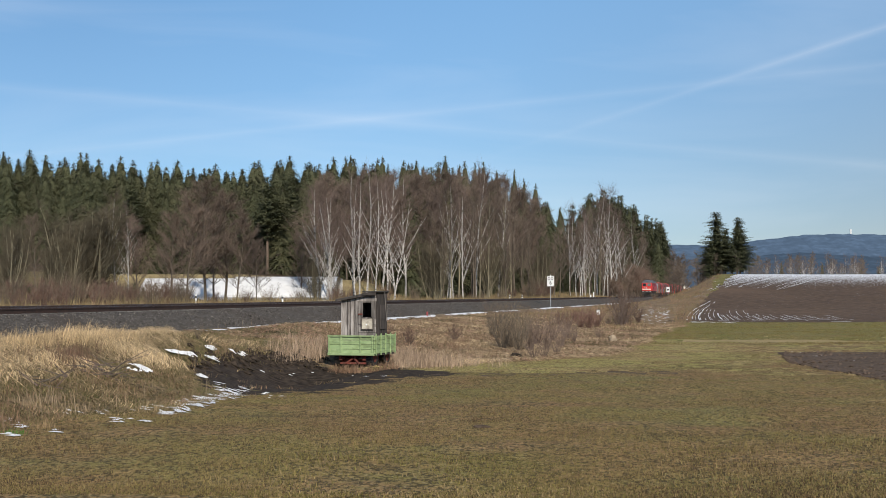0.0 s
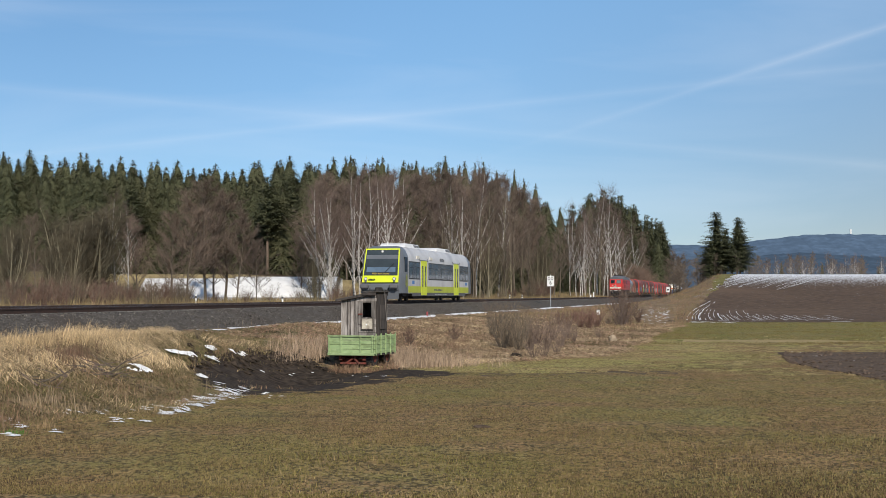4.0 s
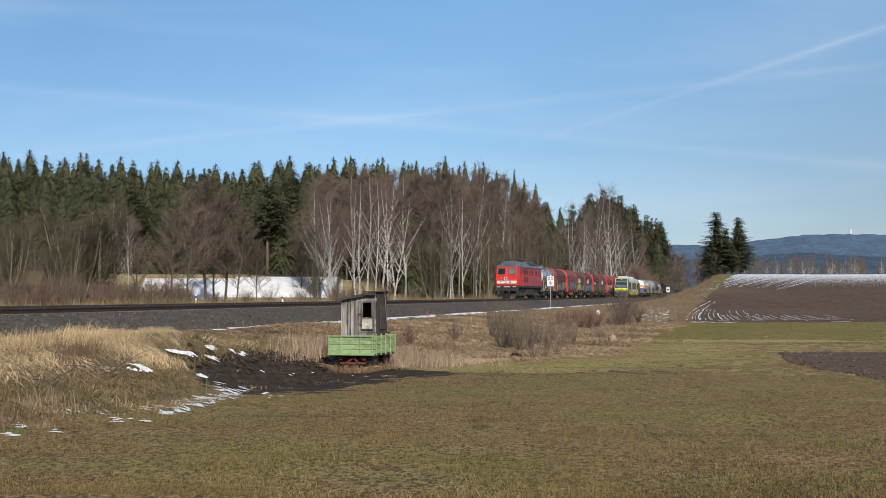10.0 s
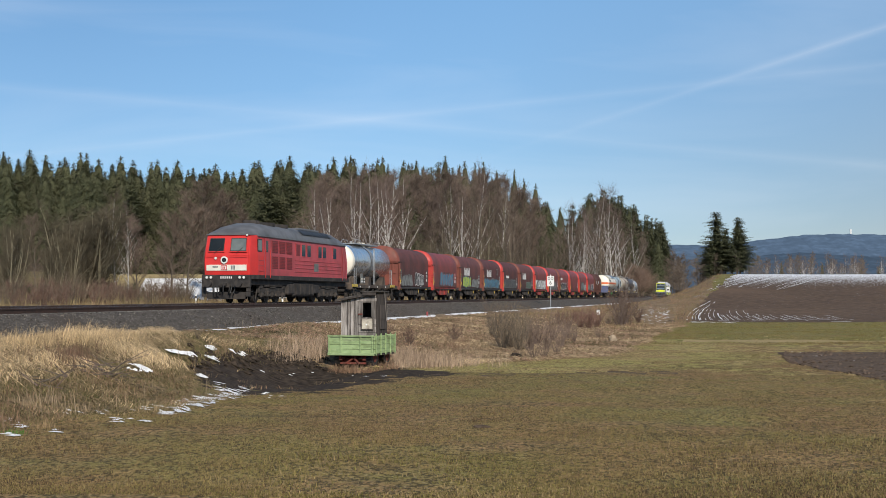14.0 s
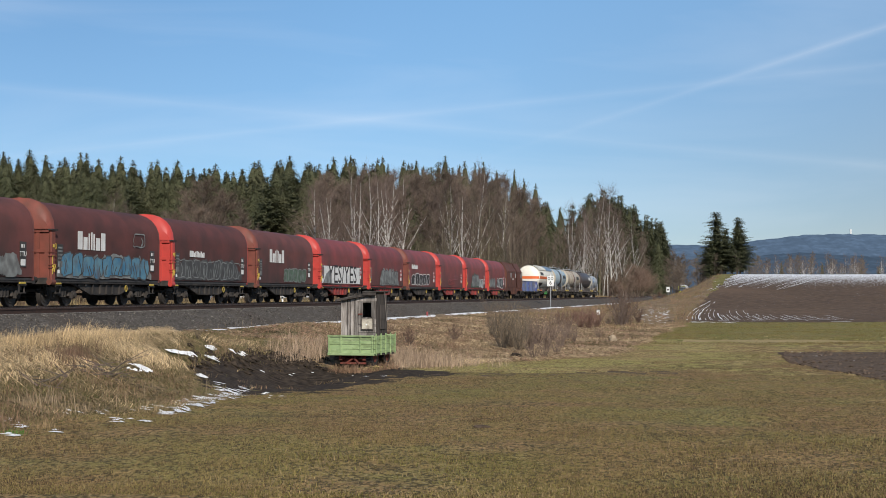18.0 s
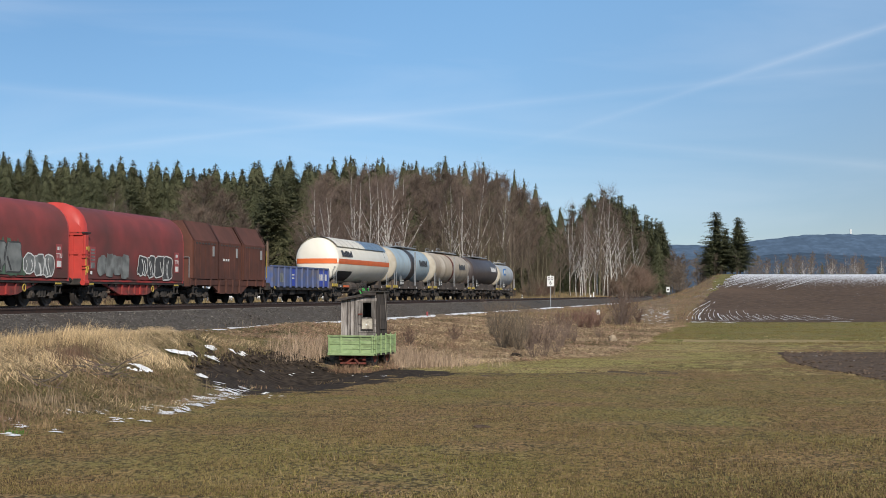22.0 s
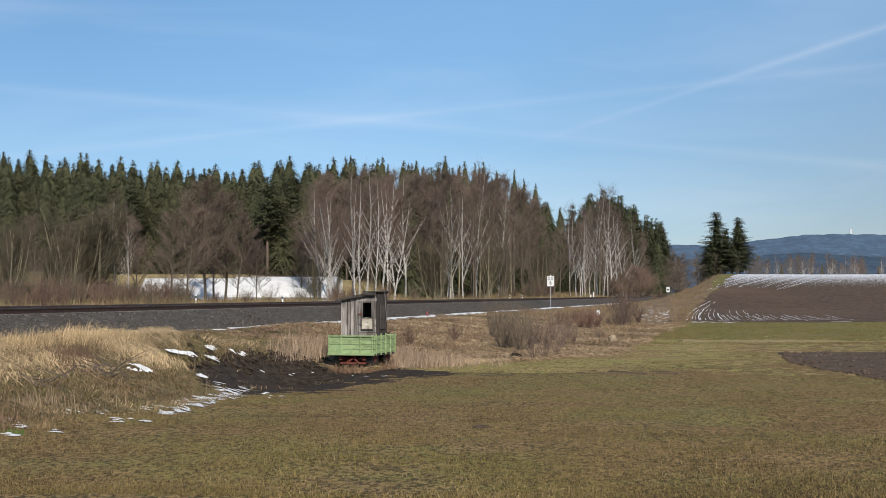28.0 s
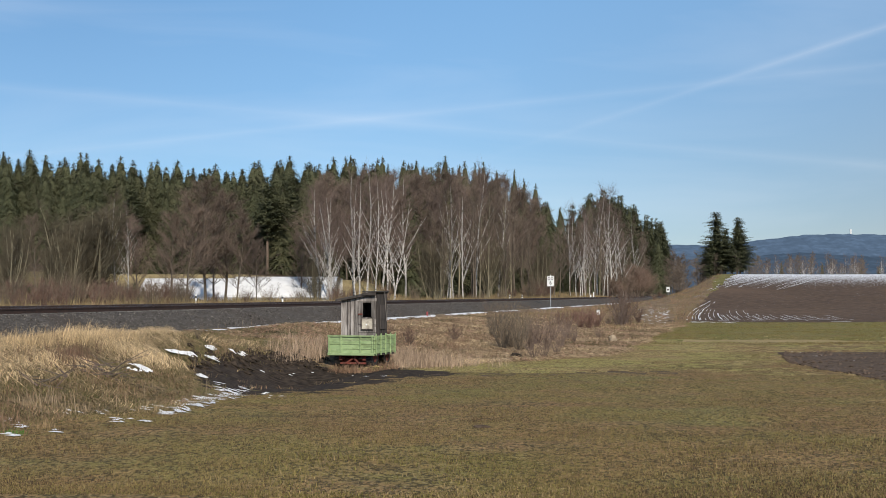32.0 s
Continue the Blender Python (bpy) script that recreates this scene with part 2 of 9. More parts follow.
M_tankbeige = mat("stained_beige_tank_paint", (0.53, 0.445, 0.33), (0.44, 0.355, 0.26), 0.9, 0.5, dirt=(0.25, 0.18, 0.12), dscale=0.55, dlo=0.5, dhi=0.8, stretch=(1, 1, 0.35))
M_tankend = mat("dusty_tank_end_paint", (0.47, 0.425, 0.34), (0.38, 0.34, 0.27), 1.2, 0.55, dirt=(0.28, 0.23, 0.17), dscale=0.7)
M_tankdark = mat("dark_brown_tank_paint", (0.075, 0.058, 0.055), (0.055, 0.044, 0.042), 0.9, 0.45, dirt=(0.10, 0.075, 0.06), dscale=0.6)
M_tankgrey = mat("light_grey_tank_paint", (0.46, 0.48, 0.49), (0.38, 0.40, 0.41), 0.9, 0.45, dirt=(0.22, 0.2, 0.17), dscale=0.7, dlo=0.52, dhi=0.8)
M_silver = mat("polished_tank_steel", (0.66, 0.69, 0.71), (0.52, 0.55, 0.57), 0.8, 0.24, 0.9)
M_oil = mat("dark_spill_stain", (0.05, 0.045, 0.042), (0.035, 0.032, 0.03), 2, 0.5)
M_shade = mat("blue_grey_sunshield", (0.17, 0.24, 0.32), (0.13, 0.19, 0.27), 1, 0.4)
M_gw = mat("white_lettering", (0.74, 0.73, 0.70), (0.6, 0.59, 0.57), 3, 0.6)
M_ggd = mat("dark_grey_spray_paint", (0.085, 0.085, 0.085), (0.05, 0.05, 0.05), 3, 0.7)
M_gpk = mat("dull_pink_spray_paint", (0.30, 0.12, 0.13), (0.22, 0.10, 0.11), 3, 0.7)
M_gg = mat("grey_spray_paint", (0.25, 0.26, 0.25), (0.14, 0.15, 0.145), 2.2, 0.7, dirt=(0.11, 0.10, 0.095), dscale=1.1)
M_gb = mat("blue_spray_paint", (0.05, 0.17, 0.28), (0.12, 0.24, 0.30), 2.5, 0.7, dirt=(0.10, 0.085, 0.09), dscale=1.3)
M_ggr = mat("green_spray_paint", (0.10, 0.17, 0.11), (0.07, 0.10, 0.07), 3, 0.7, dirt=(0.10, 0.085, 0.075), dscale=1.3)
M_greenspray = mat("bright_green_spray_paint", (0.07, 0.38, 0.08), (0.04, 0.16, 0.05), 5, 0.6)
M_gy = mat("yellow_green_spray_paint", (0.45, 0.52, 0.08), (0.30, 0.42, 0.07), 3, 0.7)
M_gbl = mat("black_spray_paint", (0.025, 0.022, 0.022), (0.035, 0.03, 0.03), 3, 0.7)
M_labelred = mat("dull_red_panel", (0.36, 0.075, 0.075), (0.27, 0.065, 0.065), 3, 0.6)
# ---- railcar ----
M_rs_silver = mat("silver_grey_car_paint", (0.56, 0.55, 0.55), (0.50, 0.49, 0.49), 0.8, 0.4, dirt=(0.34, 0.33, 0.34), dscale=0.5)
M_rs_grey = mat("slate_grey_car_paint", (0.14, 0.15, 0.165), (0.115, 0.125, 0.14), 0.8, 0.35)
M_rs_lime = mat("lime_yellow_paint", (0.66, 0.74, 0.03), (0.60, 0.67, 0.03), 1, 0.4)
M_rs_limeside = mat("dusty_lime_paint", (0.47, 0.53, 0.03), (0.42, 0.46, 0.04), 1, 0.4)
M_rs_white = mat("white_roof_unit_paint", (0.78, 0.78, 0.78), (0.68, 0.68, 0.68), 1.5, 0.5)
M_rs_dark = mat("dark_skirt_paint", (0.13, 0.13, 0.135), (0.085, 0.085, 0.09), 2, 0.6)
M_amber = mat("amber_display", (0.55, 0.42, 0.06), (0.45, 0.34, 0.05), 4, 0.5)
M_sticker = mat("blue_sticker", (0.05, 0.17, 0.42), (0.06, 0.2, 0.45), 4, 0.5)

# ======== mesh helpers ========


class MB:
    """Collects vertices and faces for one mesh."""

    def __init__(self):
        self.v, self.f = [], []

    def add(self, verts, faces):
        k = len(self.v)
        self.v += [tuple(p) for p in verts]
        self.f += [tuple(i + k for i in g) for g in faces]
        return self

    def box(self, x0, x1, y0, y1, z0, z1, c=0.0):
        if c <= 0:
            p = [(x, y, z) for x in (x0, x1) for y in (y0, y1) for z in (z0, z1)]
            return self.add(p, [(0, 1, 3, 2), (4, 6, 7, 5), (0, 4, 5, 1), (2, 3, 7, 6), (0, 2, 6, 4), (1, 5, 7, 3)])
        p, ids = [], {}
        lo, hi = (x0, y0, z0), (x1, y1, z1)
        for sx in (0, 1):
            for sy in (0, 1):
                for sz in (0, 1):
                    s = (sx, sy, sz)
                    for ax in range(3):
                        q = [(hi[i] - c if s[i] else lo[i] + c) for i in range(3)]
                        q[ax] = hi[ax] if s[ax] else lo[ax]
                        ids[(s, ax)] = len(p)
                        p.append(tuple(q))
        f = []
        for ax in range(3):
            b, d = (ax + 1) % 3, (ax + 2) % 3
            for side in (0, 1):
                loop = []
                for u, w in ((0, 0), (1, 0), (1, 1), (0, 1)):
                    s = [0, 0, 0]
                    s[ax], s[b], s[d] = side, u, w
                    loop.append(ids[(tuple(s), ax)])
                f.append(tuple(loop if side else loop[::-1]))
            for u in (0, 1):
                for w in (0, 1):
                    s0, s1 = [0, 0, 0], [0, 0, 0]
                    s0[ax], s1[ax] = 0, 1
                    s0[b] = s1[b] = u
                    s0[d] = s1[d] = w
                    g = (ids[(tuple(s0), b)], ids[(tuple(s1), b)], ids[(tuple(s1), d)], ids[(tuple(s0), d)])
                    f.append(g if u == w else g[::-1])
        for sx in (0, 1):
            for sy in (0, 1):
                for sz in (0, 1):
                    s = (sx, sy, sz)
                    g = tuple(ids[(s, ax)] for ax in range(3))
                    f.append(g if (sx + sy + sz) % 2 else g[::-1])
        return self.add(p, f)

    def tube(self, a, b, r0, r1=None, n=8, caps=True):
        a, b = Vector(a), Vector(b)
        r1 = r0 if r1 is None else r1
        d = (b - a).normalized()
        e = d.orthogonal().normalized()
        g = d.cross(e)
        vs = []
        for p, r in ((a, r0), (b, r1)):
            for i in range(n):
                t = 2 * math.pi * i / n
                vs.append(p + (e * math.cos(t) + g * math.sin(t)) * r)
        fs = [(i, (i + 1) % n, n + (i + 1) % n, n + i) for i in range(n)]
        if caps:
            fs += [tuple(range(n))[::-1], tuple(range(n, 2 * n))]
        return self.add(vs, fs)

    def path(self, pts, r, n=6):
        for a, b in zip(pts[:-1], pts[1:]):
            self.tube(a, b, r, r, n)
        return self

    def loft(self, rings, close=True, caps=True):
        """Skins equal rings of points one after another."""
        n = len(rings[0])
        vs = [p for r in rings for p in r]
        fs = []
        for k in range(len(rings) - 1):
            for i in range(n if close else n - 1):
                j = (i + 1) % n
                fs.append((k * n + i, k * n + j, (k + 1) * n + j, (k + 1) * n + i))
        if caps and close:
            fs += [tuple(range(n))[::-1], tuple(range((len(rings) - 1) * n, len(rings) * n))]
        return self.add(vs, fs)

    def mesh(self, name, smooth=0.0):
        me = bpy.data.meshes.new(name)
        me.from_pydata(self.v, [], self.f)
        bm = bmesh.new()
        bm.from_mesh(me)
        bmesh.ops.recalc_face_normals(bm, faces=bm.faces)
        if smooth:
            for fc in bm.faces:
                fc.smooth = True
            for e in bm.edges:
                if len(e.link_faces) == 2 and e.calc_face_angle(0) > radians(smooth):
                    e.smooth = False
        bm.to_mesh(me)
        bm.free()
        return me


def part(name, mb, material, parent=None, label="", smooth=0.0):
    """One mesh object under a thing or a part."""
    me = mb.mesh(name, smooth) if isinstance(mb, MB) else mb
    if material and not me.materials:
        me.materials.append(material)
    ob = new(name, me)
    if parent is not None:
        ob.parent = parent
    if label:
        ob["label"] = label
    return ob


def thing(name, label, category, group="", m=None):
    ob = tagged(new(name), label, category, group)
    if m is not None:
        ob.matrix_basis = m
    return ob


def lettering(text, size, material, parent, m, name="lettering", label=""):
    """Built-in font, turned into a mesh that stands in the plane of m (x right, y up)."""
    cu = bpy.data.curves.new("text", "FONT")
    cu.body, cu.size, cu.align_x, cu.align_y, cu.extrude, cu.resolution_u = text, size, "CENTER", "CENTER", 0.004, 2
    tmp = bpy.data.objects.new("text", cu)
    scene.collection.objects.link(tmp)
    me = bpy.data.meshes.new_from_object(tmp)
    bpy.data.objects.remove(tmp)
    me.materials.clear()
    me.materials.append(material)
    ob = new(name, me)
    ob.parent, ob.matrix_basis = parent, m
    if label:
        ob["label"] = label
    return ob


def sheet_mesh(name, v, f, material, kind="stuff", label="", smooth=False, category="", parent=None):
    """A large mesh out of arrays."""
    me = bpy.data.meshes.new(name)
    f = np.asarray(f)
    me.vertices.add(len(v))
    me.vertices.foreach_set("co", np.asarray(v, dtype=np.float32).ravel())
    me.loops.add(f.size)
    me.loops.foreach_set("vertex_index", f.ravel().astype(np.int32))
    me.polygons.add(len(f))
    me.polygons.foreach_set("loop_start", (np.arange(len(f)) * f.shape[1]).astype(np.int32))
    me.polygons.foreach_set("use_smooth", np.full(len(f), smooth))
    me.update(calc_edges=True)
    me.validate()
    me.materials.append(material)
    ob = new(name, me)
    if parent is not None:
        ob.parent = parent
        if label:
            ob["label"] = label
        if kind == "stuff":
            ob["kind"] = kind
        return ob
    return tagged(ob, label, category, "", kind)
# ======== the plan: s runs along the line, e across it (towards the field), from the foot of the eye ========
TURN = radians(12.085)
SN, CS = math.sin(TURN), math.cos(TURN)
OFF = 24.2                        # from the eye square to the middle of the near track
GAP = 3.97                        # between the two tracks


def plan(s, e):
    d = e - OFF
    return d * CS + s * SN, -d * SN + s * CS


def unplan(x, y):
    return x * SN + y * CS, x * CS - y * SN + OFF


def smooth(a, b, t):
    u = np.clip((t - a) / (b - a), 0, 1)
    return u * u * (3 - 2 * u)


def lumps(x, y, scale, seed):
    """Cheap rolling noise from a few sines."""
    r = np.random.RandomState(seed)
    out = 0
    for k in range(7):
        a, p, w = r.uniform(0, 6.28), r.uniform(0, 6.28), r.uniform(0.6, 1.9) / scale
        out = out + np.sin((x * math.cos(a) + y * math.sin(a)) * w + p)
    return out / 4.2


def toe(s):
    """How far from the track the bank meets the field."""
    return 13.4 + 5.6 * smooth(43, 54, s) + 0.6 * lumps(s, s * 0, 3.0, 5)


def height(s, e):
    x, y = plan(s, e)
    field = -1.42 - 0.40 * smooth(12, 42, y) + 0.04 * lumps(x, y, 1.6, 1) + 0.02 * lumps(x, y, 0.5, 2)
    hill = 5.9 * smooth(112, 262, y) - 0.0012 * np.maximum(y - 300, 0)
    field = field + hill * np.where(e > 0, 1, 0)
    t = toe(s)
    # bank on the field side
    shelf = 4.3 + 3.6 * smooth(52, 36, s)
    u = np.clip((e - shelf) / np.maximum(t - shelf, 1), 0, 1)
    rise = smooth(110, 170, y)
    shape = u * u * (3 - 2 * u) * (1 - rise) + u ** 2 * rise
    top = -0.82 - 0.12 * smooth(55, 72, s) * smooth(4.6, 5.6, e) + (0.16 - 0.11 * smooth(55, 72, s)) * lumps(x, y, 1.3, 3) * np.clip(u * 6, 0, 1) + 0.22 * smooth(4.5, 8, e) * smooth(50, 36, s)
    top = top + (0.05 * lumps(x, y, 0.45, 13) + 0.03 * lumps(x, y, 0.2, 14)) * np.clip(u * 5, 0, 1) * np.clip((1 - u) * 5, 0, 1) * smooth(90, 60, s)
    near = top + (field - top) * shape
    # dug-out hollow beside the mound
    dig = np.exp(-(((s - 38.5) / 4.5) ** 2 + ((e - 11.3) / 2.2) ** 2))
    near = near - 0.62 * dig * (near + 1.8 > 0)
    z = np.where(e > shelf, near, -0.82 - 0.0 * e)
    z = np.where(e > t, field, z)
    # behind the line: verge, road, rise to the wood
    b = -e - GAP
    back = -0.55 + 0.06 * lumps(x, y, 2.0, 4) + 0.9 * smooth(9, 30, b) + 3.9 * smooth(26, 58, b) + 0.012 * np.maximum(b - 58, 0)
    back = np.where(b > 3.5, back, -0.55)
    back = back + 1.2 * smooth(190, 300, s) * smooth(5, 14, b)
    # the meadow rises behind the clamp
    aside = x / np.maximum(y, 1.0) * 2550
    back = back + 2.3 * smooth(155.5, 168, y) * smooth(-700, -600, aside) * smooth(-60, -140, aside) * smooth(8, 14, b) * smooth(260, 200, y)
    low = (aside > -700) & (aside < -60) & (y > 150) & (y < 320) & (b > 8)
    back = np.where(low, np.minimum(back, HEAD + 0.0142 * y), back)
    z = np.where(e < -GAP - 2.0, back, z)
    z = np.where((e >= -GAP - 2.6) & (e <= 2.7), -0.62, z)
    far = smooth(600, 1500, np.hypot(x, y))
    return z * (1 - far) + far * (-3.0)


def ground_z(x, y):
    s, e = unplan(x, y)
    return float(height(np.array([s]), np.array([e]))[0])


def spread(stops):
    out = []
    for a, b, step in stops:
        out += list(np.arange(a, b, step))
    return np.array(out + [stops[-1][1]])


def meadow_material(name, a, b, green, green2, dark=1.0):
    """Short winter turf: green, straw and russet patches, fine dark gaps, and thin bare streaks across."""
    m = mat(name, a, b, 6.0, 0.95, bump=0.05, bscale=18, spec=0.15)
    n, l = m.node_tree.nodes, m.node_tree.links
    p = n["Principled BSDF"]
    col = p.inputs["Base Color"].links[0].from_socket
    geo = n.new("ShaderNodeNewGeometry")
    for scale, size, lo, hi, full, colour in (((1, 0.8, 1), 0.28, 0.44, 0.58, 0.9, green), ((1, 0.8, 1), 1.6, 0.50, 0.66, 0.7, green2), ((0.5, 1, 1), 0.5, 0.52, 0.66, 0.65, (0.27, 0.155, 0.075)),
                                              ((1, 0.5, 1), 4.0, 0.54, 0.66, 0.6 * dark, (0.085, 0.062, 0.028)), ((1, 0.45, 1), 9.0, 0.54, 0.62, 0.8 * dark, (0.055, 0.043, 0.02)), ((1, 0.45, 1), 17.0, 0.48, 0.57, 0.85 * dark, (0.055, 0.043, 0.02)), ((0.13, 1, 1), 0.75, 0.60, 0.70, 0.5 * dark, (0.07, 0.05, 0.028)), ((1, 0.5, 1), 23.0, 0.57, 0.65, 0.65, (0.46, 0.37, 0.19))):
        mp = n.new("ShaderNodeMapping")
        mp.inputs["Scale"].default_value = scale
        l.new(geo.outputs["Position"], mp.inputs[0])
        t = n.new("ShaderNodeTexNoise")
        t.inputs["Scale"].default_value, t.inputs["Detail"].default_value = size, 6
        t.inputs["Roughness"].default_value = 0.62
        l.new(mp.outputs[0], t.inputs[0])
        r = n.new("ShaderNodeMapRange")
        r.inputs[1].default_value, r.inputs[2].default_value, r.inputs[4].default_value = lo, hi, full
        l.new(t.outputs[0], r.inputs[0])
        q = n.new("ShaderNodeMix")
        q.data_type = "RGBA"
        l.new(r.outputs[0], q.inputs[0])
        l.new(col, q.inputs[6])
        q.inputs[7].default_value = (*colour, 1)
        col = q.outputs[2]
    l.new(col, p.inputs["Base Color"])
    return m


M_field = meadow_material("winter_meadow", (0.395, 0.255, 0.115), (0.24, 0.15, 0.068), (0.258, 0.222, 0.072), (0.22, 0.193, 0.06))
M_palemeadow = meadow_material("dry_meadow_margin", (0.51, 0.38, 0.175), (0.37, 0.27, 0.123), (0.38, 0.335, 0.112), (0.315, 0.288, 0.095), 0.75)
M_grass_far = meadow_material("green_field_strip", (0.27, 0.235, 0.085), (0.22, 0.19, 0.065), (0.19, 0.195, 0.05), (0.16, 0.17, 0.042), 0.7)
M_soil = mat("dark_damp_soil", (0.155, 0.112, 0.083), (0.06, 0.044, 0.033), 7, 0.95, bump=0.06, bscale=9, dirt=(0.12, 0.088, 0.062), dscale=0.8, spec=0.1)
M_bank = mat("bank_litter", (0.29, 0.205, 0.115), (0.07, 0.05, 0.03), 4.5, 0.95, bump=0.08, bscale=9, dirt=(0.12, 0.105, 0.04), dscale=0.5, dlo=0.46, dhi=0.6, spec=0.15)
M_verge = mat("verge_litter", (0.21, 0.155, 0.08), (0.12, 0.10, 0.045), 1.2, 0.95, bump=0.05, dirt=(0.14, 0.13, 0.05), dscale=0.15, spec=0.15)
M_woodfloor = mat("wood_floor", (0.085, 0.06, 0.038), (0.05, 0.038, 0.026), 1.0, 0.95, bump=0.06, dirt=(0.12, 0.09, 0.05), dscale=0.2, spec=0.1)
M_bankfar = mat("cutting_litter", (0.36, 0.26, 0.165), (0.13, 0.092, 0.06), 2.2, 0.95, bump=0.08, bscale=5, dirt=(0.18, 0.13, 0.08), dscale=0.35, dlo=0.45, dhi=0.65, spec=0.15)
M_drystrip = mat("dry_grass_strip", (0.36, 0.28, 0.14), (0.28, 0.215, 0.10), 1.0, 0.95, bump=0.03, spec=0.15)


def plough_material():
    """Bare soil that carries more and more hoar frost uphill."""
    m = mat("frosted_ploughland", (0.135, 0.09, 0.06), (0.072, 0.05, 0.036), 1.4, 0.95, bump=0.16, bscale=1.6, dirt=(0.165, 0.108, 0.072), dscale=0.03, spec=0.15)
    n, l = m.node_tree.nodes, m.node_tree.links
    p = n["Principled BSDF"]
    base = p.inputs["Base Color"].links[0].from_socket
    geo = n.new("ShaderNodeNewGeometry")
    sep = n.new("ShaderNodeSeparateXYZ")
    l.new(geo.outputs["Position"], sep.inputs[0])
    rise = n.new("ShaderNodeMapRange")
    rise.inputs[1].default_value, rise.inputs[2].default_value = 1.2, 3.9
    rise.inputs[3].default_value, rise.inputs[4].default_value = -0.06, 0.42
    l.new(sep.outputs[2], rise.inputs[0])
    mp = n.new("ShaderNodeMapping")
    mp.vector_type = "TEXTURE"
    mp.inputs["Rotation"].default_value, mp.inputs["Scale"].default_value = (0, 0, radians(-8)), (0.22, 1.0, 1)
    l.new(geo.outputs["Position"], mp.inputs[0])
    t = n.new("ShaderNodeTexNoise")
    t.inputs["Scale"].default_value, t.inputs["Detail"].default_value = 1.0, 5
    l.new(mp.outputs[0], t.inputs[0])
    s = n.new("ShaderNodeMath")
    s.operation = "ADD"
    l.new(t.outputs[0], s.inputs[0])
    l.new(rise.outputs[0], s.inputs[1])
    r = n.new("ShaderNodeMapRange")
    r.inputs[1].default_value, r.inputs[2].default_value = 0.60, 0.92
    l.new(s.outputs[0], r.inputs[0])
    q = n.new("ShaderNodeMix")
    q.data_type = "RGBA"
    l.new(r.outputs[0], q.inputs[0])
    l.new(base, q.inputs[6])
    q.inputs[7].default_value = (0.80, 0.82, 0.86, 1)
    l.new(q.outputs[2], p.inputs["Base Color"])
    return m


M_plough = plough_material()


def build_ground():
    ss = spread([(-3000, -400, 400), (-400, -60, 40), (-60, 6, 3), (6, 64, 0.35), (64, 130, 0.8), (130, 300, 2.5), (300, 700, 12), (700, 1500, 80), (1500, 4600, 500)])
    es = spread([(-3000, -600, 400), (-600, -160, 40), (-160, -60, 6), (-60, -8, 1.5), (-8, 2, 1.0), (2, 30, 0.3), (30, 50, 0.45), (50, 60, 1.2), (60, 160, 8), (160, 600, 40), (600, 3000, 400)])
    S, E = np.meshgrid(ss, es, indexing="ij")
    X, Y = plan(S, E)
    Z = height(S, E)
    n, m = S.shape
    idx = np.arange(n * m).reshape(n, m)
    f = np.stack([idx[:-1, :-1], idx[1:, :-1], idx[1:, 1:], idx[:-1, 1:]], -1).reshape(-1, 4)
    ob = sheet_mesh("ground", np.stack([X, Y, Z], -1).reshape(-1, 3), f, M_field, "structure", "rolling winter meadow, bank and ploughed hillside", True, "ground")
    for k in (M_bank, M_mud, M_verge, M_woodfloor, M_plough, M_grass_far, M_drystrip, M_palemeadow, M_bankfar, M_soil):
        ob.data.materials.append(k)
    sc = (S[:-1, :-1] + S[1:, 1:]) / 2
    ec = (E[:-1, :-1] + E[1:, 1:]) / 2
    xc, yc = plan(sc, ec)
    wob = lumps(xc, yc, 0.8, 7)
    z = np.zeros(sc.shape, dtype=np.int32)
    dith = np.abs(np.random.RandomState(71).normal(0, 1.0, sc.shape))
    z[(ec > -GAP - 3) & (ec < toe(sc) + 0.25 * wob)] = 1
    z[(z == 1) & (sc > 52)] = 9
    z[ec <= -GAP - 3] = 3
    z[ec < -GAP - 46 + 2 * wob] = 4
    z[(ec <= -GAP - 8) & (sc > 150)] = 4
    z[(ec <= -GAP - 8) & (yc > 154) & (yc < 172) & (np.abs(xc / np.maximum(yc, 1) * 2550 + 360) < 290)] = 7
    ed = 118 + 1.0 * lumps(xc, yc, 9, 8)
    z[(z == 0) & (ec > 0) & (sc > 42) & (yc < 80) & (ec < toe(sc) + 3.0 + 2.5 * lumps(xc, yc, 2.5, 57) + 1.2 * wob + 8.0 * dith)] = 8
    z[(ec > toe(sc)) & (yc > 71 + wob + 3 * dith)] = 6
    z[(ec > 17.3 + 0.034 * (yc - 120) + 0.4 * wob) & (yc > ed) & (yc < 600)] = 5
    way = xc / np.maximum(yc, 1) * 2550
    z[(way > 425) & (way < 1500) & (yc > 69 + 0.5 * wob) & (yc < 73 + 0.6 * wob)] = 7
    near_edge = np.interp(way, [-480, -440, -360, -340, -180, 20], [36, 33, 30.5, 31, 34, 41.5])
    far_edge = np.interp(way, [-480, -400, -300, -200, 20], [37.5, 44.5, 46, 45, 43])
    mud = (way > -480) & (way < 20) & (yc > near_edge + 0.6 * wob + 1.6 * (dith - 0.7)) & (yc < far_edge + 0.8 * wob) & (height(sc, ec) < -1.36 + 0.09 * wob)
    streak_mid = 41.8 + 0.9 * lumps(xc, yc * 0, 2.6, 58)
    z[(way > -60) & (way < 480) & (np.abs(yc - streak_mid) < 0.75) & (dith > 0.75) & ((z == 0) | (z == 8))] = 10
    z[mud] = 2
    ob.data.polygons.foreach_set("material_index", z.ravel())


build_ground()


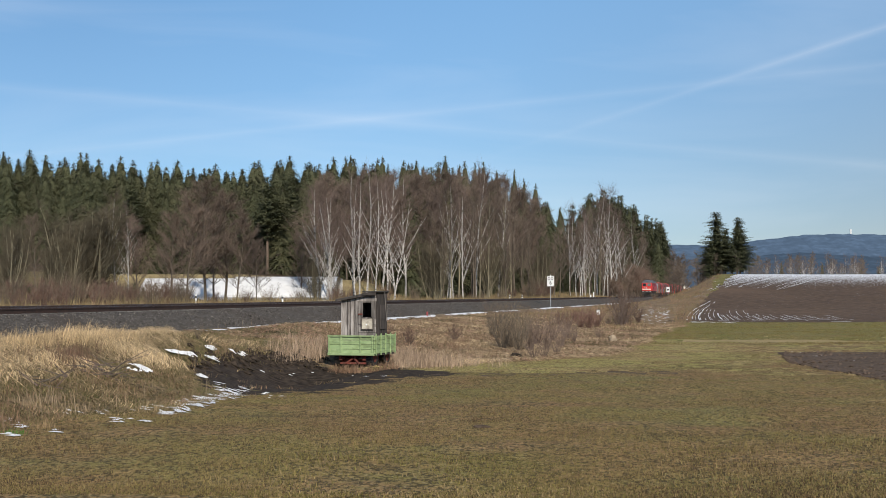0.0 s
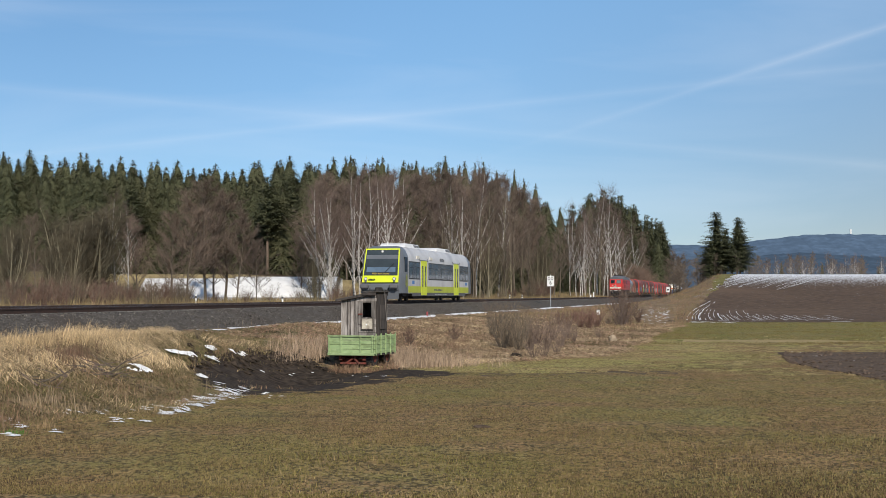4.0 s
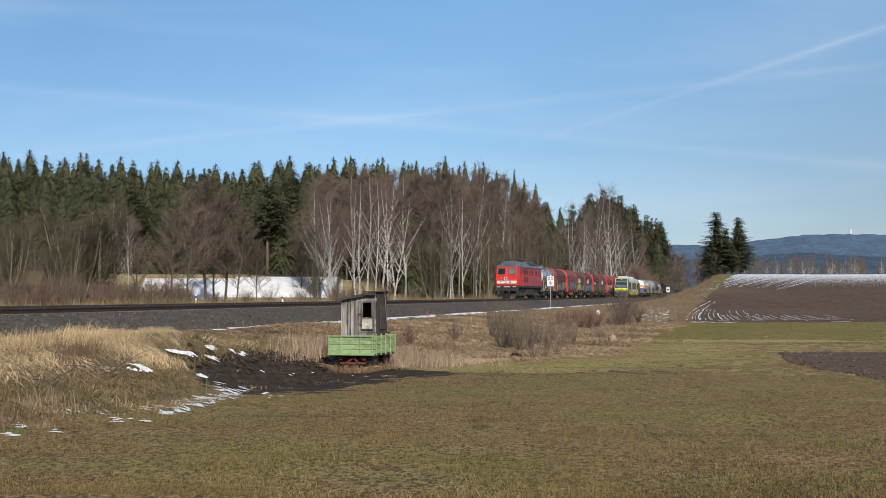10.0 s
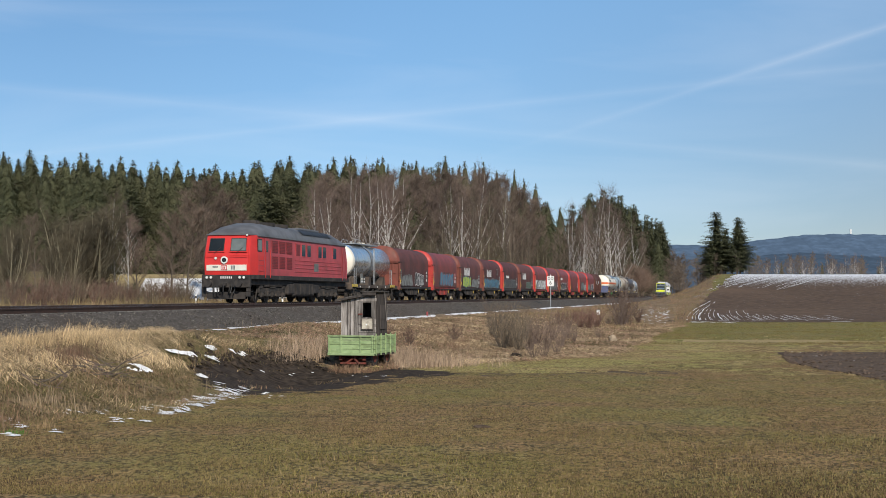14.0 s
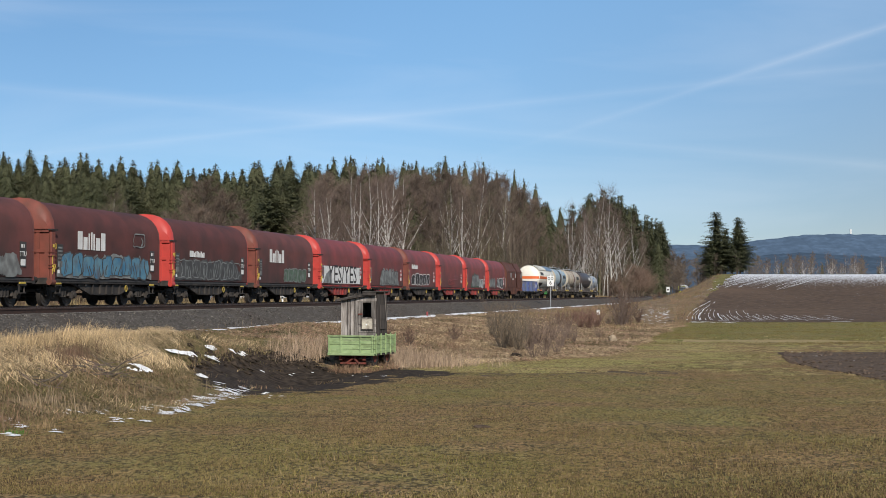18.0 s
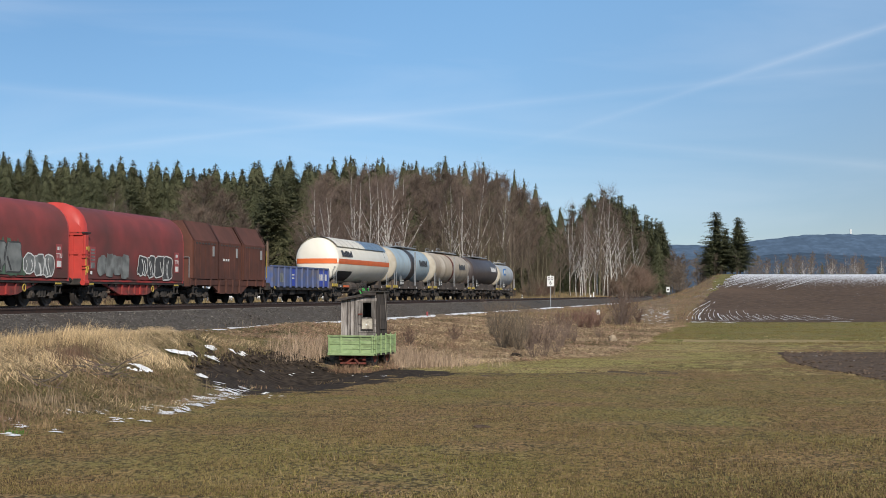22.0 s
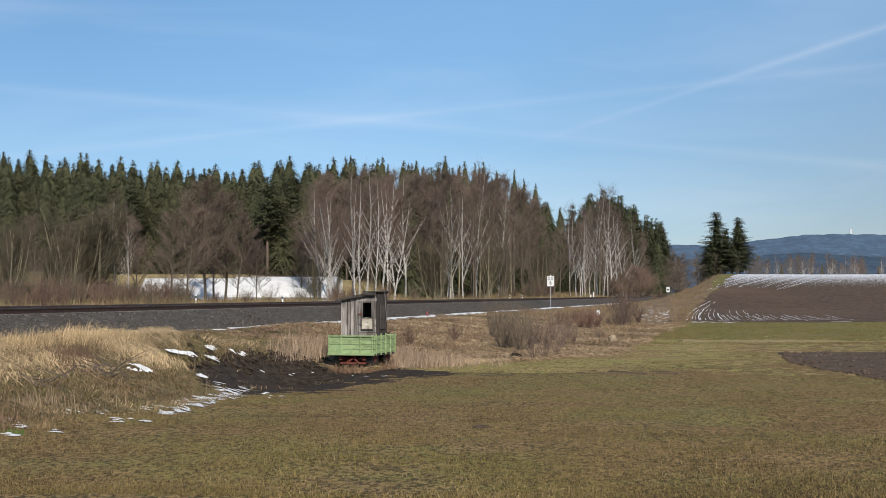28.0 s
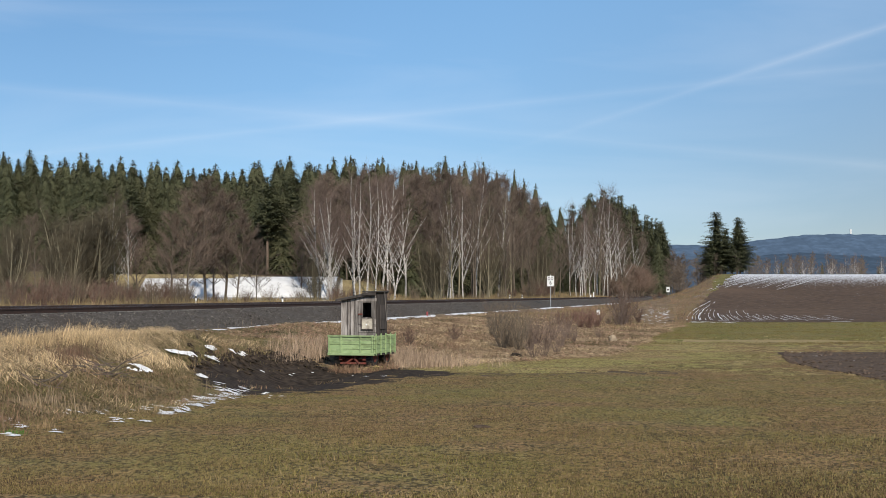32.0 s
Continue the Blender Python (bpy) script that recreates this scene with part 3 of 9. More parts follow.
def build_soil_strip():
    """The corner of bare dark soil at the field's edge, a thin sheet with a ragged rim."""
    way = np.concatenate([np.arange(592, 800, 0.8), np.arange(800, 1500, 4.0)])
    far = 57.5 + 0.5 * lumps(way, way * 0, 9.0, 51) + 0.25 * lumps(way, way * 0, 2.0, 52)
    near = np.interp(way, [592, 612, 676, 784, 1200], [56.5, 47.5, 44, 37, 30]) + 0.9 * lumps(way, way * 0, 9.0, 53) + 0.5 * lumps(way, way * 0, 2.2, 54) + 0.3 * lumps(way, way * 0, 0.8, 56)
    near = np.minimum(near, far - 0.02)
    t = np.linspace(0, 1, 26)[None, :]
    Y = near[:, None] * (1 - t) + far[:, None] * t
    X = way[:, None] / 2550 * Y
    s, e = unplan(X, Y)
    Z = height(s, e) + 0.012 + 0.03 * np.sin(t * math.pi) * (1 + lumps(X, Y, 0.4, 55))
    n, m = X.shape
    i = np.arange(n * m).reshape(n, m)
    f = np.stack([i[:-1, :-1], i[1:, :-1], i[1:, 1:], i[:-1, 1:]], -1).reshape(-1, 4)
    sheet_mesh("soil_strip", np.stack([X, Y, Z], -1).reshape(-1, 3), f, M_soil, "structure", "bare dark damp soil at the edge of the meadow", True, "soil")


build_soil_strip()

# ======== the railway ========
S0, S1 = -260.0, 1100.0


def build_bed():
    """Ballast bed: a cross-section drawn along the line, lumpy on its slopes."""
    prof = [(4.5, -0.86), (4.0, -0.74), (3.2, -0.42), (2.6, -0.22), (2.2, -0.175), (1.2, -0.19), (0, -0.2), (-1.2, -0.19), (-2.0, -0.21), (-2.8, -0.19), (-3.97, -0.2), (-5.2, -0.19), (-6.1, -0.175), (-6.6, -0.25), (-7.4, -0.6), (-7.9, -0.75)]
    ss = spread([(S0, 20, 10), (20, 100, 0.5), (100, 260, 1.5), (260, S1, 10)])
    pe, pz = np.array([p[0] for p in prof]), np.array([p[1] for p in prof])
    S, E = np.meshgrid(ss, pe, indexing="ij")
    r = np.random.RandomState(3)
    Z = np.broadcast_to(pz, S.shape) + r.uniform(-0.025, 0.025, S.shape)
    E = E + r.uniform(-0.06, 0.06, S.shape)
    X, Y = plan(S, E)
    n, m = S.shape
    idx = np.arange(n * m).reshape(n, m)
    f = np.stack([idx[:-1, :-1], idx[1:, :-1], idx[1:, 1:], idx[:-1, 1:]], -1).reshape(-1, 4)
    sheet_mesh("ballast_bed", np.stack([X, Y, Z], -1).reshape(-1, 3), f, M_ballast, "structure", "dark grey crushed stone track ballast bed", False, "ballast")
    # loose stones on the shoulder
    k = 26000
    s = 12 + 120 * r.uniform(0, 1, k) ** 1.5
    t = r.uniform(0, 1, k)
    e = 2.0 + 2.6 * t
    z = np.interp(e, pe[::-1], pz[::-1])
    x, y = plan(s, e)
    c = np.stack([x, y, z + 0.004], -1)
    size = r.uniform(0.022, 0.05, k)
    d = r.normal(size=(k, 4, 3))
    d /= np.linalg.norm(d, axis=2, keepdims=True)
    v = (c[:, None] + d * size[:, None, None]).reshape(-1, 3)
    b = np.arange(k)[:, None] * 4
    f = np.concatenate([b + np.array([q]) for q in ((0, 1, 2), (0, 2, 3), (0, 3, 1), (1, 3, 2))])
    sheet_mesh("ballast_stones", v, f, M_stone_bit, "stuff", "loose grey ballast stones on the track shoulder", False, "stones")


build_bed()


def bar(name, e0, e1, z0, z1, material, parent=None, s0=S0, s1=S1):
    mb = MB()
    pts = []
    for s in (s0, s1):
        for e, z in ((e0, z0), (e1, z0), (e1, z1), (e0, z1)):
            pts.append((*plan(s, e), z))
    mb.add(pts, [(0, 1, 2, 3), (4, 7, 6, 5), (0, 4, 5, 1), (1, 5, 6, 2), (2, 6, 7, 3), (3, 7, 4, 0)])
    return part(name, mb, material, parent)


def build_track(name, mid, label):
    tr = tagged(new(name), label, "railway track", "", "structure")
    for e in (mid - 0.7535, mid + 0.7535):
        bar("rail", e - 0.036, e + 0.036, -0.045, -0.003, M_rail_side, tr)
        bar("rail_web", e - 0.010, e + 0.010, -0.145, -0.045, M_rail_side, tr)
        bar("rail_foot", e - 0.07, e + 0.07, -0.172, -0.145, M_rail_side, tr)
        bar("running_surface", e - 0.033, e + 0.033, -0.003, 0.0, M_rail_top, tr)
    me = MB().box(-0.13, 0.13, -1.3, 1.3, -0.30, -0.172, 0.02).mesh("sleeper")
    me.materials.append(M_sleeper)
    k = 0
    s = 14.0
    while k < 290:
        ob = new("sleeper", me)
        ob.parent = tr
        ob.matrix_basis = Matrix.Translation((*plan(s, mid), 0)) @ Matrix.Rotation(math.pi / 2 - TURN, 4, "Z")
        s += 0.6
        k += 1
    mb = MB()
    while s < 420:
        a = math.pi / 2 - TURN
        c = plan(s, mid)
        p = [(dx, dy, dz) for dx in (-0.13, 0.13) for dy in (-1.3, 1.3) for dz in (-0.3, -0.172)]
        p = [(c[0] + q[0] * math.cos(a) - q[1] * math.sin(a), c[1] + q[0] * math.sin(a) + q[1] * math.cos(a), q[2]) for q in p]
        mb.add(p, [(0, 1, 3, 2), (4, 6, 7, 5), (0, 4, 5, 1), (2, 3, 7, 6), (0, 2, 6, 4), (1, 5, 7, 3)])
        s += 0.6
    tagged(part("far_sleepers", mb, M_sleeper, tr), kind="stuff")


build_track("railway_track_1", 0.0, "rusty steel rails of the nearer track on concrete sleepers")
build_track("railway_track_2", -GAP, "rusty steel rails of the farther track on concrete sleepers")
# ======== trees ========


def at_view(px, Y):
    """X of a plumb line that stands at the depth Y, px to the right of the middle of the picture."""
    return px / 2550 * Y


def limb_mesh(segs, n=5):
    """Tapered tubes: (a, b, ra, rb) each."""
    mb = MB()
    for a, b, ra, rb in segs:
        mb.tube(a, b, ra, rb, n if ra > 0.05 else 4, False)
    return mb


def needles_mesh(segs):
    """Thin three-sided twigs that run out to a point, as arrays."""
    a = np.array([s[0] for s in segs])
    b = np.array([s[1] for s in segs])
    r = np.array([s[2] for s in segs])[:, None]
    d = b - a
    d /= np.linalg.norm(d, axis=1, keepdims=True) + 1e-9
    ref = np.where(np.abs(d[:, 2:3]) > 0.9, np.array([[1.0, 0, 0]]), np.array([[0, 0, 1.0]]))
    e = np.cross(d, ref)
    e /= np.linalg.norm(e, axis=1, keepdims=True)
    g = np.cross(d, e)
    ring = [a + r * (e * math.cos(t) + g * math.sin(t)) for t in (0, 2.094, 4.189)]
    v = np.stack([*ring, b], 1).reshape(-1, 3)
    k = np.arange(len(a))[:, None] * 4
    f = np.concatenate([k + np.array([q]) for q in ((0, 1, 3), (1, 2, 3), (2, 0, 3))])
    return v, f


def mesh_of(name, v, f, material):
    ob = sheet_mesh(name, v, f, material)
    me = ob.data
    bpy.data.objects.remove(ob)
    return me


def bare_tree(seed, h, trunk_r, spread_, start, limbs, upright, twigs, stems=1, bend=0.12, droop=0.0, twr=0.012, tl=1.0, lr=0.42, splay=0.28):
    """A leafless tree: trunk and limbs as segments, twigs as thin spikes."""
    r = random.Random(seed)
    wood, twig = [], []

    def fork(p, d, length, rad, level):
        steps = 4 if level == 0 else 3
        q = p
        for i in range(steps):
            d = (d + Vector((r.uniform(-bend, bend), r.uniform(-bend, bend), r.uniform(-0.02, 0.10) - droop * level * 0.06))).normalized()
            nq = q + d * (length / steps)
            r0, r1 = rad * (1 - 0.75 * i / steps), rad * (1 - 0.75 * (i + 1) / steps)
            wood.append((q, nq, r0, r1))
            if level >= 1:
                for _ in range(twigs):
                    t = r.random()
                    b = q.lerp(nq, t)
                    w = (d * 0.9 + Vector((r.uniform(-1, 1), r.uniform(-1, 1), r.uniform(-0.5, 0.9) - droop))).normalized()
                    ln = r.uniform(0.35, 1.1) * tl
                    e = b + w * ln
                    twig.append((b, e, twr))
                    if r.random() < 0.7:
                        c = b.lerp(e, r.uniform(0.2, 0.7))
                        twig.append((c, c + (w + Vector((r.uniform(-1, 1), r.uniform(-1, 1), r.uniform(-0.6, 0.6) - droop))).normalized() * ln * 0.6, twr * 0.75))
            q = nq
            if level < 2 and i > 0 or level == 1:
                for _ in range(1 if level else 0):
                    sd = (d + Vector((r.uniform(-1, 1), r.uniform(-1, 1), r.uniform(-0.1, 0.7)))).normalized()
                    fork(q, sd, length * r.uniform(0.35, 0.6), r1 * 0.7, level + 1)

    for k in range(stems):
        lean = Vector((r.uniform(-splay, splay), r.uniform(-splay, splay), 1)) if stems > 1 else Vector((r.uniform(-0.05, 0.05), r.uniform(-0.05, 0.05), 1))
        p = Vector((r.uniform(-0.5, 0.5), r.uniform(-0.5, 0.5), -0.3)) if stems > 1 else Vector((0, 0, -0.3))
        hh = h * (r.uniform(0.75, 1.0) if stems > 1 else 1.0) + 0.3
        d, steps = lean.normalized(), 12
        for i in range(steps):
            d = (d + Vector((r.uniform(-bend, bend) * 0.6, r.uniform(-bend, bend) * 0.6, 0.05))).normalized()
            q = p + d * (hh / steps)
            f0, f1 = 1 - i / steps, 1 - (i + 1) / steps
            wood.append((p, q, trunk_r * (f0 ** 0.8) + 0.012, trunk_r * (f1 ** 0.8) + 0.012))
            u = (i + 1) / steps
            if u > start:
                for _ in range(limbs):
                    a = r.uniform(0, 6.28)
                    out = Vector((math.cos(a), math.sin(a), upright + r.uniform(-0.15, 0.3))).normalized()
                    reach = spread_ * (1.15 - u) * r.uniform(0.6, 1.1) + 0.4
                    fork(p.lerp(q, r.random()), out, reach, (trunk_r * f1 ** 0.8) * lr + 0.01, 1)
            p = q
    return wood, twig


def make_bare(name, label, seed, wood_m, twig_m, n=5, thin=0.024, **kw):
    """Prototype meshes of one leafless tree."""
    wood, twig = bare_tree(seed, **kw)
    me = limb_mesh([q for q in wood if q[2] > thin], n).mesh("trunk", 40)
    me.materials.append(wood_m)
    twig = twig + [(a, b + (b - a) * 0.25, ra) for a, b, ra, rb in wood if ra <= thin]
    tw = mesh_of("crown", *needles_mesh([(tuple(a), tuple(b), r) for a, b, r in twig]), twig_m)
    return (name, label, me, tw)


def plant(proto, x, y, k=1.0, turn=0.0, group="", dz=0.0, squash=1.0):
    name, label, me, tw = proto
    ob = thing(name, label, "tree", group)
    ob.matrix_basis = Matrix.Translation((x, y, ground_z(x, y) + dz)) @ Matrix.Rotation(turn, 4, "Z") @ Matrix.Diagonal((k * squash, k * squash, k, 1))
    part("trunk", me, None, ob)
    part("crown", tw, None, ob)
    return ob


def make_conifer(seed, h, base_r, first, density, material, pine=False, droop=0.35, step=0.03, big=1.0):
    """Trunk, and boughs hung with many small sprays of needles: a spire for a spruce, a loose crown for a pine."""
    r = np.random.RandomState(seed)
    mb = MB()
    mb.tube((0, 0, -0.4), (0, 0, h * 0.55), h * 0.013, h * 0.008, 7, False)
    mb.tube((0, 0, h * 0.55), (0, 0, h * 0.955), h * 0.008, 0.03, 7, False)
    me = mb.mesh("trunk", 40)
    me.materials.append(M_sprucebark)
    V, F = [], []

    def spray_at(px, py, pz, a, w, fall):
        """One drooping spray: a narrow triangle that faces outwards and up."""
        ax = a + r.normal(0, 0.5)
        g, ln = w * r.uniform(0.32, 0.55), w * r.uniform(0.9, 1.7)
        sx, sy = -math.sin(ax) * g, math.cos(ax) * g
        bx, by, bz = px + r.normal(0, 0.3) * w, py + r.normal(0, 0.3) * w, pz + r.normal(0, 0.3) * w
        k = len(V)
        V.extend([(bx - sx, by - sy, bz + 0.1 * g), (bx + sx, by + sy, bz - 0.2 * g), (bx + math.cos(ax) * ln * 0.55, by + math.sin(ax) * ln * 0.55, bz - ln * fall)])
        F.append((k, k + 1, k + 2))

    z = h * first
    lop = r.uniform(0, 6.283)
    while z < h * 0.985:
        u = (z - h * first) / (h * (1 - first))
        if pine:
            R = base_r * min(1.0, 0.5 + 2.2 * u) * (1.02 - u) ** 0.5 * r.uniform(0.6, 1.2)
            nb = max(4, int(density * 0.36 * (0.4 + R / base_r)))
        else:
            R = base_r * ((1 - u) ** 0.82) * r.uniform(0.84, 1.12) + 0.06
            nb = max(4, int(density * (0.4 + R / base_r * 0.8)))
        for b in range(nb):
            a = r.uniform(0, 6.283)
            L = R * (r.uniform(0.5, 1.12) if not pine else r.uniform(0.55, 1.25) * (1 + 0.22 * math.cos(a - lop)))
            zb = z + h * step * r.uniform(-0.6, 0.6) * (0 if u > 0.93 else 1)
            up = r.uniform(0.05, 0.5) if pine else r.uniform(0.0, 0.7) if u > 0.88 else r.uniform(-0.25, 0.1)
            steps = max(2, int(L / (0.34 * big))) if L > 0.5 else 1
            for i in range(steps):
                t = (i + r.uniform(0.2, 1.0)) / steps
                if pine and t < 0.2:
                    continue
                px, py = math.cos(a) * L * t, math.sin(a) * L * t
                pz = zb + L * t * up - droop * L * t * t + r.uniform(-0.1, 0.1)
                w = big * (0.42 if not pine else 0.6) * (0.62 + 0.38 * min(1, R / base_r * 1.3)) * (1.15 - 0.5 * t) * r.uniform(0.7, 1.3)
                for _ in range(7 if pine else 2):
                    q = r.normal(0, 0.5, 3) * (w if pine else 0.0)
                    spray_at(px + q[0], py + q[1], pz + q[2] * 0.6, a, w, r.uniform(-0.3, 0.6) if pine else r.uniform(0.35, 0.9) if u < 0.88 else r.uniform(-0.6, 0.3))
        z += h * step * r.uniform(0.7, 1.3) * (1.0 if pine else (0.3 + 0.7 * min(1.0, R / base_r * 1.2)))
    # the dense heart of the crown, its inner shade put into the colour
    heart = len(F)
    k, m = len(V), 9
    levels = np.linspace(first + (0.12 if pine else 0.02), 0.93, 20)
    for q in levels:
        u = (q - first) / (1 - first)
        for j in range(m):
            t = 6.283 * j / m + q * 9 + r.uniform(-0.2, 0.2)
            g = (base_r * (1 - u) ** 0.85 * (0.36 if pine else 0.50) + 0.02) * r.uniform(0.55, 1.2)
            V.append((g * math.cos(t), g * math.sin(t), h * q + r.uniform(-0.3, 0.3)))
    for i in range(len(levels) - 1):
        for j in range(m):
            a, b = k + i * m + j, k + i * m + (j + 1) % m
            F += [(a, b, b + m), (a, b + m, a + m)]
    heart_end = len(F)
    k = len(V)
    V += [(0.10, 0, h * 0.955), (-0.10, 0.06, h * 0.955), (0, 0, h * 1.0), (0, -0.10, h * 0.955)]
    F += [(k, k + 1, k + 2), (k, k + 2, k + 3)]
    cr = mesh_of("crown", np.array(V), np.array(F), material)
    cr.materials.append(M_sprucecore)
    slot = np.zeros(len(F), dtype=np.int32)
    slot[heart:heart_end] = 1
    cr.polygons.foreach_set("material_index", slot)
    return me, cr


def build_woods():
    rr = random.Random(11)
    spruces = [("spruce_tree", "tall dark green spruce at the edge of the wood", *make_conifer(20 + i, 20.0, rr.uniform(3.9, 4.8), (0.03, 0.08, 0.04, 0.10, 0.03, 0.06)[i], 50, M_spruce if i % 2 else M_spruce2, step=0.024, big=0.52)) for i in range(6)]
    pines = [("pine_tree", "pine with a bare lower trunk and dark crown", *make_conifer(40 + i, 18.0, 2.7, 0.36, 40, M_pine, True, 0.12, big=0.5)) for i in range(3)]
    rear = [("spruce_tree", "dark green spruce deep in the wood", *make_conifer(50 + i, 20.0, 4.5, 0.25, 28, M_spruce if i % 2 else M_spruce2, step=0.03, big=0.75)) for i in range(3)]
    def skyline(px):
        return np.interp(px, [-784, -600, -400, -100, 60, 130, 150, 170, 190, 215, 235, 255, 268, 300, 340, 372, 388, 396], [276, 286, 290, 288, 298, 312, 332, 362, 362, 375, 368, 350, 338, 345, 368, 385, 400, 430])

    def behind(px, D):
        """Depth at which the plumb line px crosses a line D metres off the eye's foot, square to the track."""
        return 2608.0 * D / (546 - px)
    for depth, off, step, low in ((196, 46, 33, 34), (208, 54, 28, 18), (224, 62, 24, 4), (244, 72, 22, 0), (270, 84, 17, 6)):
        px = -840
        while px < 172:
            Y = max(depth, behind(px, off)) + rr.uniform(-5, 5)
            x = at_view(px + rr.uniform(-8, 8), Y)
            top = skyline(px) + low + (rr.uniform(-9, 22) if rr.random() < 0.75 else rr.uniform(-21, -7))
            zt = HEAD + (522 - top) / 2550 * Y
            g = ground_z(x, Y)
            k = max(0.4, (zt - g) / 20.0)
            p = rr.choice(spruces) if rr.random() < 0.92 else rr.choice(pines)
            if depth > 215:
                p = rr.choice(rear) if rr.random() < 0.75 else p
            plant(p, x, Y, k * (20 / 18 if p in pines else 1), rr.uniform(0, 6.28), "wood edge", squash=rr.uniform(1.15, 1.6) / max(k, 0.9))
            px += step * rr.uniform(0.7, 1.3)
    # the wood's tail beside the line, into the distance
    for i in range(150):
        px = rr.uniform(165, 396)
        Y = behind(px, rr.uniform(41, 62))
        top = skyline(px) + rr.choice((-6, 2, 8, 16, 30, 50)) + rr.uniform(-5, 5) + (Y - behind(px, 41)) * 0.02
        x = at_view(px, Y)
        zt = HEAD + (522 - top) / 2550 * Y
        k = max(0.3, (zt - ground_z(x, Y)) / 20.0)
        p = rr.choice(pines) if px > 225 and rr.random() < 0.75 else rr.choice(spruces)
        if Y > behind(px, 50) and p in spruces:
            p = rr.choice(rear)
        if 195 < px < 250 and rr.random() < 0.75:
            continue
        plant(p, x, Y, k * (20 / 18 if p in pines else 1), rr.uniform(0, 6.28), "wood edge", squash=(1.45 if p in pines else 1.3) * rr.uniform(1.0, 1.35) / max(k, 0.9))
    # two conifers on the bank beyond the ploughland
    clump = [("conifer_tree", "broad dark conifer standing on the bank", *make_conifer(45 + i, 20.0, 3.9, 0.10, 58, M_pine if i else M_spruce, True, 0.2, big=0.52)) for i in range(3)]
    for px, top, Y in ((484, 375, 268), (521, 383, 272), (500, 402, 270), (526, 405, 275), (474, 428, 266), (512, 430, 268)):
        x = at_view(px, Y)
        k = (HEAD + (522 - top) / 2550 * Y - ground_z(x, Y)) / 20.0
        plant(clump[px % 3], x, Y, k, rr.uniform(0, 6.28), "conifer clump", squash={484: 1.5, 521: 1.3}.get(px, 1.4))

    # ---- leafless trees ----
    birch = [make_bare("birch_tree", "leafless white-barked birch behind the railway", 60 + i, M_birch, M_birchtwig, h=12.0, trunk_r=0.10, spread_=5.4, start=0.2, limbs=2, upright=1.45, twigs=3, droop=0.2, thin=0.019, twr=0.008, tl=1.0, bend=0.12, lr=0.5) for i in range(3)]
    bfork = [make_bare("birch_tree", "leafless many-stemmed white birch behind the railway", 70 + i, M_birch, M_birchtwig, h=12.0, trunk_r=0.088, spread_=4.8, start=0.2, limbs=2, upright=1.5, twigs=2, stems=3, thin=0.022, droop=0.15, twr=0.008, tl=1.0, bend=0.12, lr=0.48, splay=0.17) for i in range(3)]
    alder = [make_bare("alder_tree", "leafless brown alder with a dense twiggy crown", 80 + i, M_bark, M_twigred, h=11.0, trunk_r=0.115, spread_=4.2, start=0.2, limbs=4, upright=0.75, twigs=7, twr=0.012, tl=0.95, lr=0.3, thin=0.03) for i in range(3)]
    olive = [make_bare("willow_tree", "leafless olive-grey willow with many stems", 90 + i, M_olivebark, M_twigolive, h=9.0, trunk_r=0.075, spread_=2.4, start=0.12, limbs=1, upright=1.4, twigs=3, stems=11, bend=0.14, twr=0.009, thin=0.014, lr=0.4) for i in range(2)]
    slim = [make_bare("bare_tree", "slim leafless grey-brown tree beside the line", 100 + i, M_bark, M_twig, h=12.0, trunk_r=0.10, spread_=2.4, start=0.3, limbs=2, upright=0.9, twigs=3, twr=0.011) for i in range(3)]

    wisp = [make_bare("bare_tree", "slim leafless tree far off beside the line", 110 + i, M_bark, M_twig, h=12.0, trunk_r=0.09, spread_=3.0, start=0.2, limbs=1, upright=0.9, twigs=2, twr=0.03, tl=1.5) for i in range(3)]

    def put(proto, px, top, Y, tall, squash=1.0, group="trees behind the railway"):
        x = at_view(px, Y)
        k = (HEAD + (522 - top) / 2550 * Y - ground_z(x, Y)) / tall
        plant(proto, x, Y, k, rr.uniform(0, 6.28), group, squash=squash)

    for px, top, D, i, q in ((-578, 352, 46, 0, 1.0), (-215, 335, 41, 2, 1.1), (-196, 350, 40, 0, 0.9), (-557, 372, 45, 1, 0.9), (-135, 300, 42, 0, 1.0), (-108, 312, 43, 2, 1.05), (-66, 318, 44, 0, 1.0),
                             (12, 330, 40, 0, 1.0), (58, 292, 39, 1, 0.9), (300, 345, 37, 0, 1.0), (272, 342, 38, 1, 1.0), (320, 380, 37, 2, 0.9), (225, 372, 38, 1, 0.9),
                             (246, 380, 37, 0, 0.9), (97, 330, 41, 2, 0.8), (340, 395, 37, 1, 0.8)):
        put(birch[i], px, max(top, 308) if px < 130 else top, behind(px, D), 12.0, q)
    for px, top, D, i in ((-152, 312, 38, 0), (-200, 322, 39, 2), (-92, 312, 39, 1), (14, 318, 40, 2)):
        put(bfork[i], px, top, behind(px, D), 12.0, 0.9)
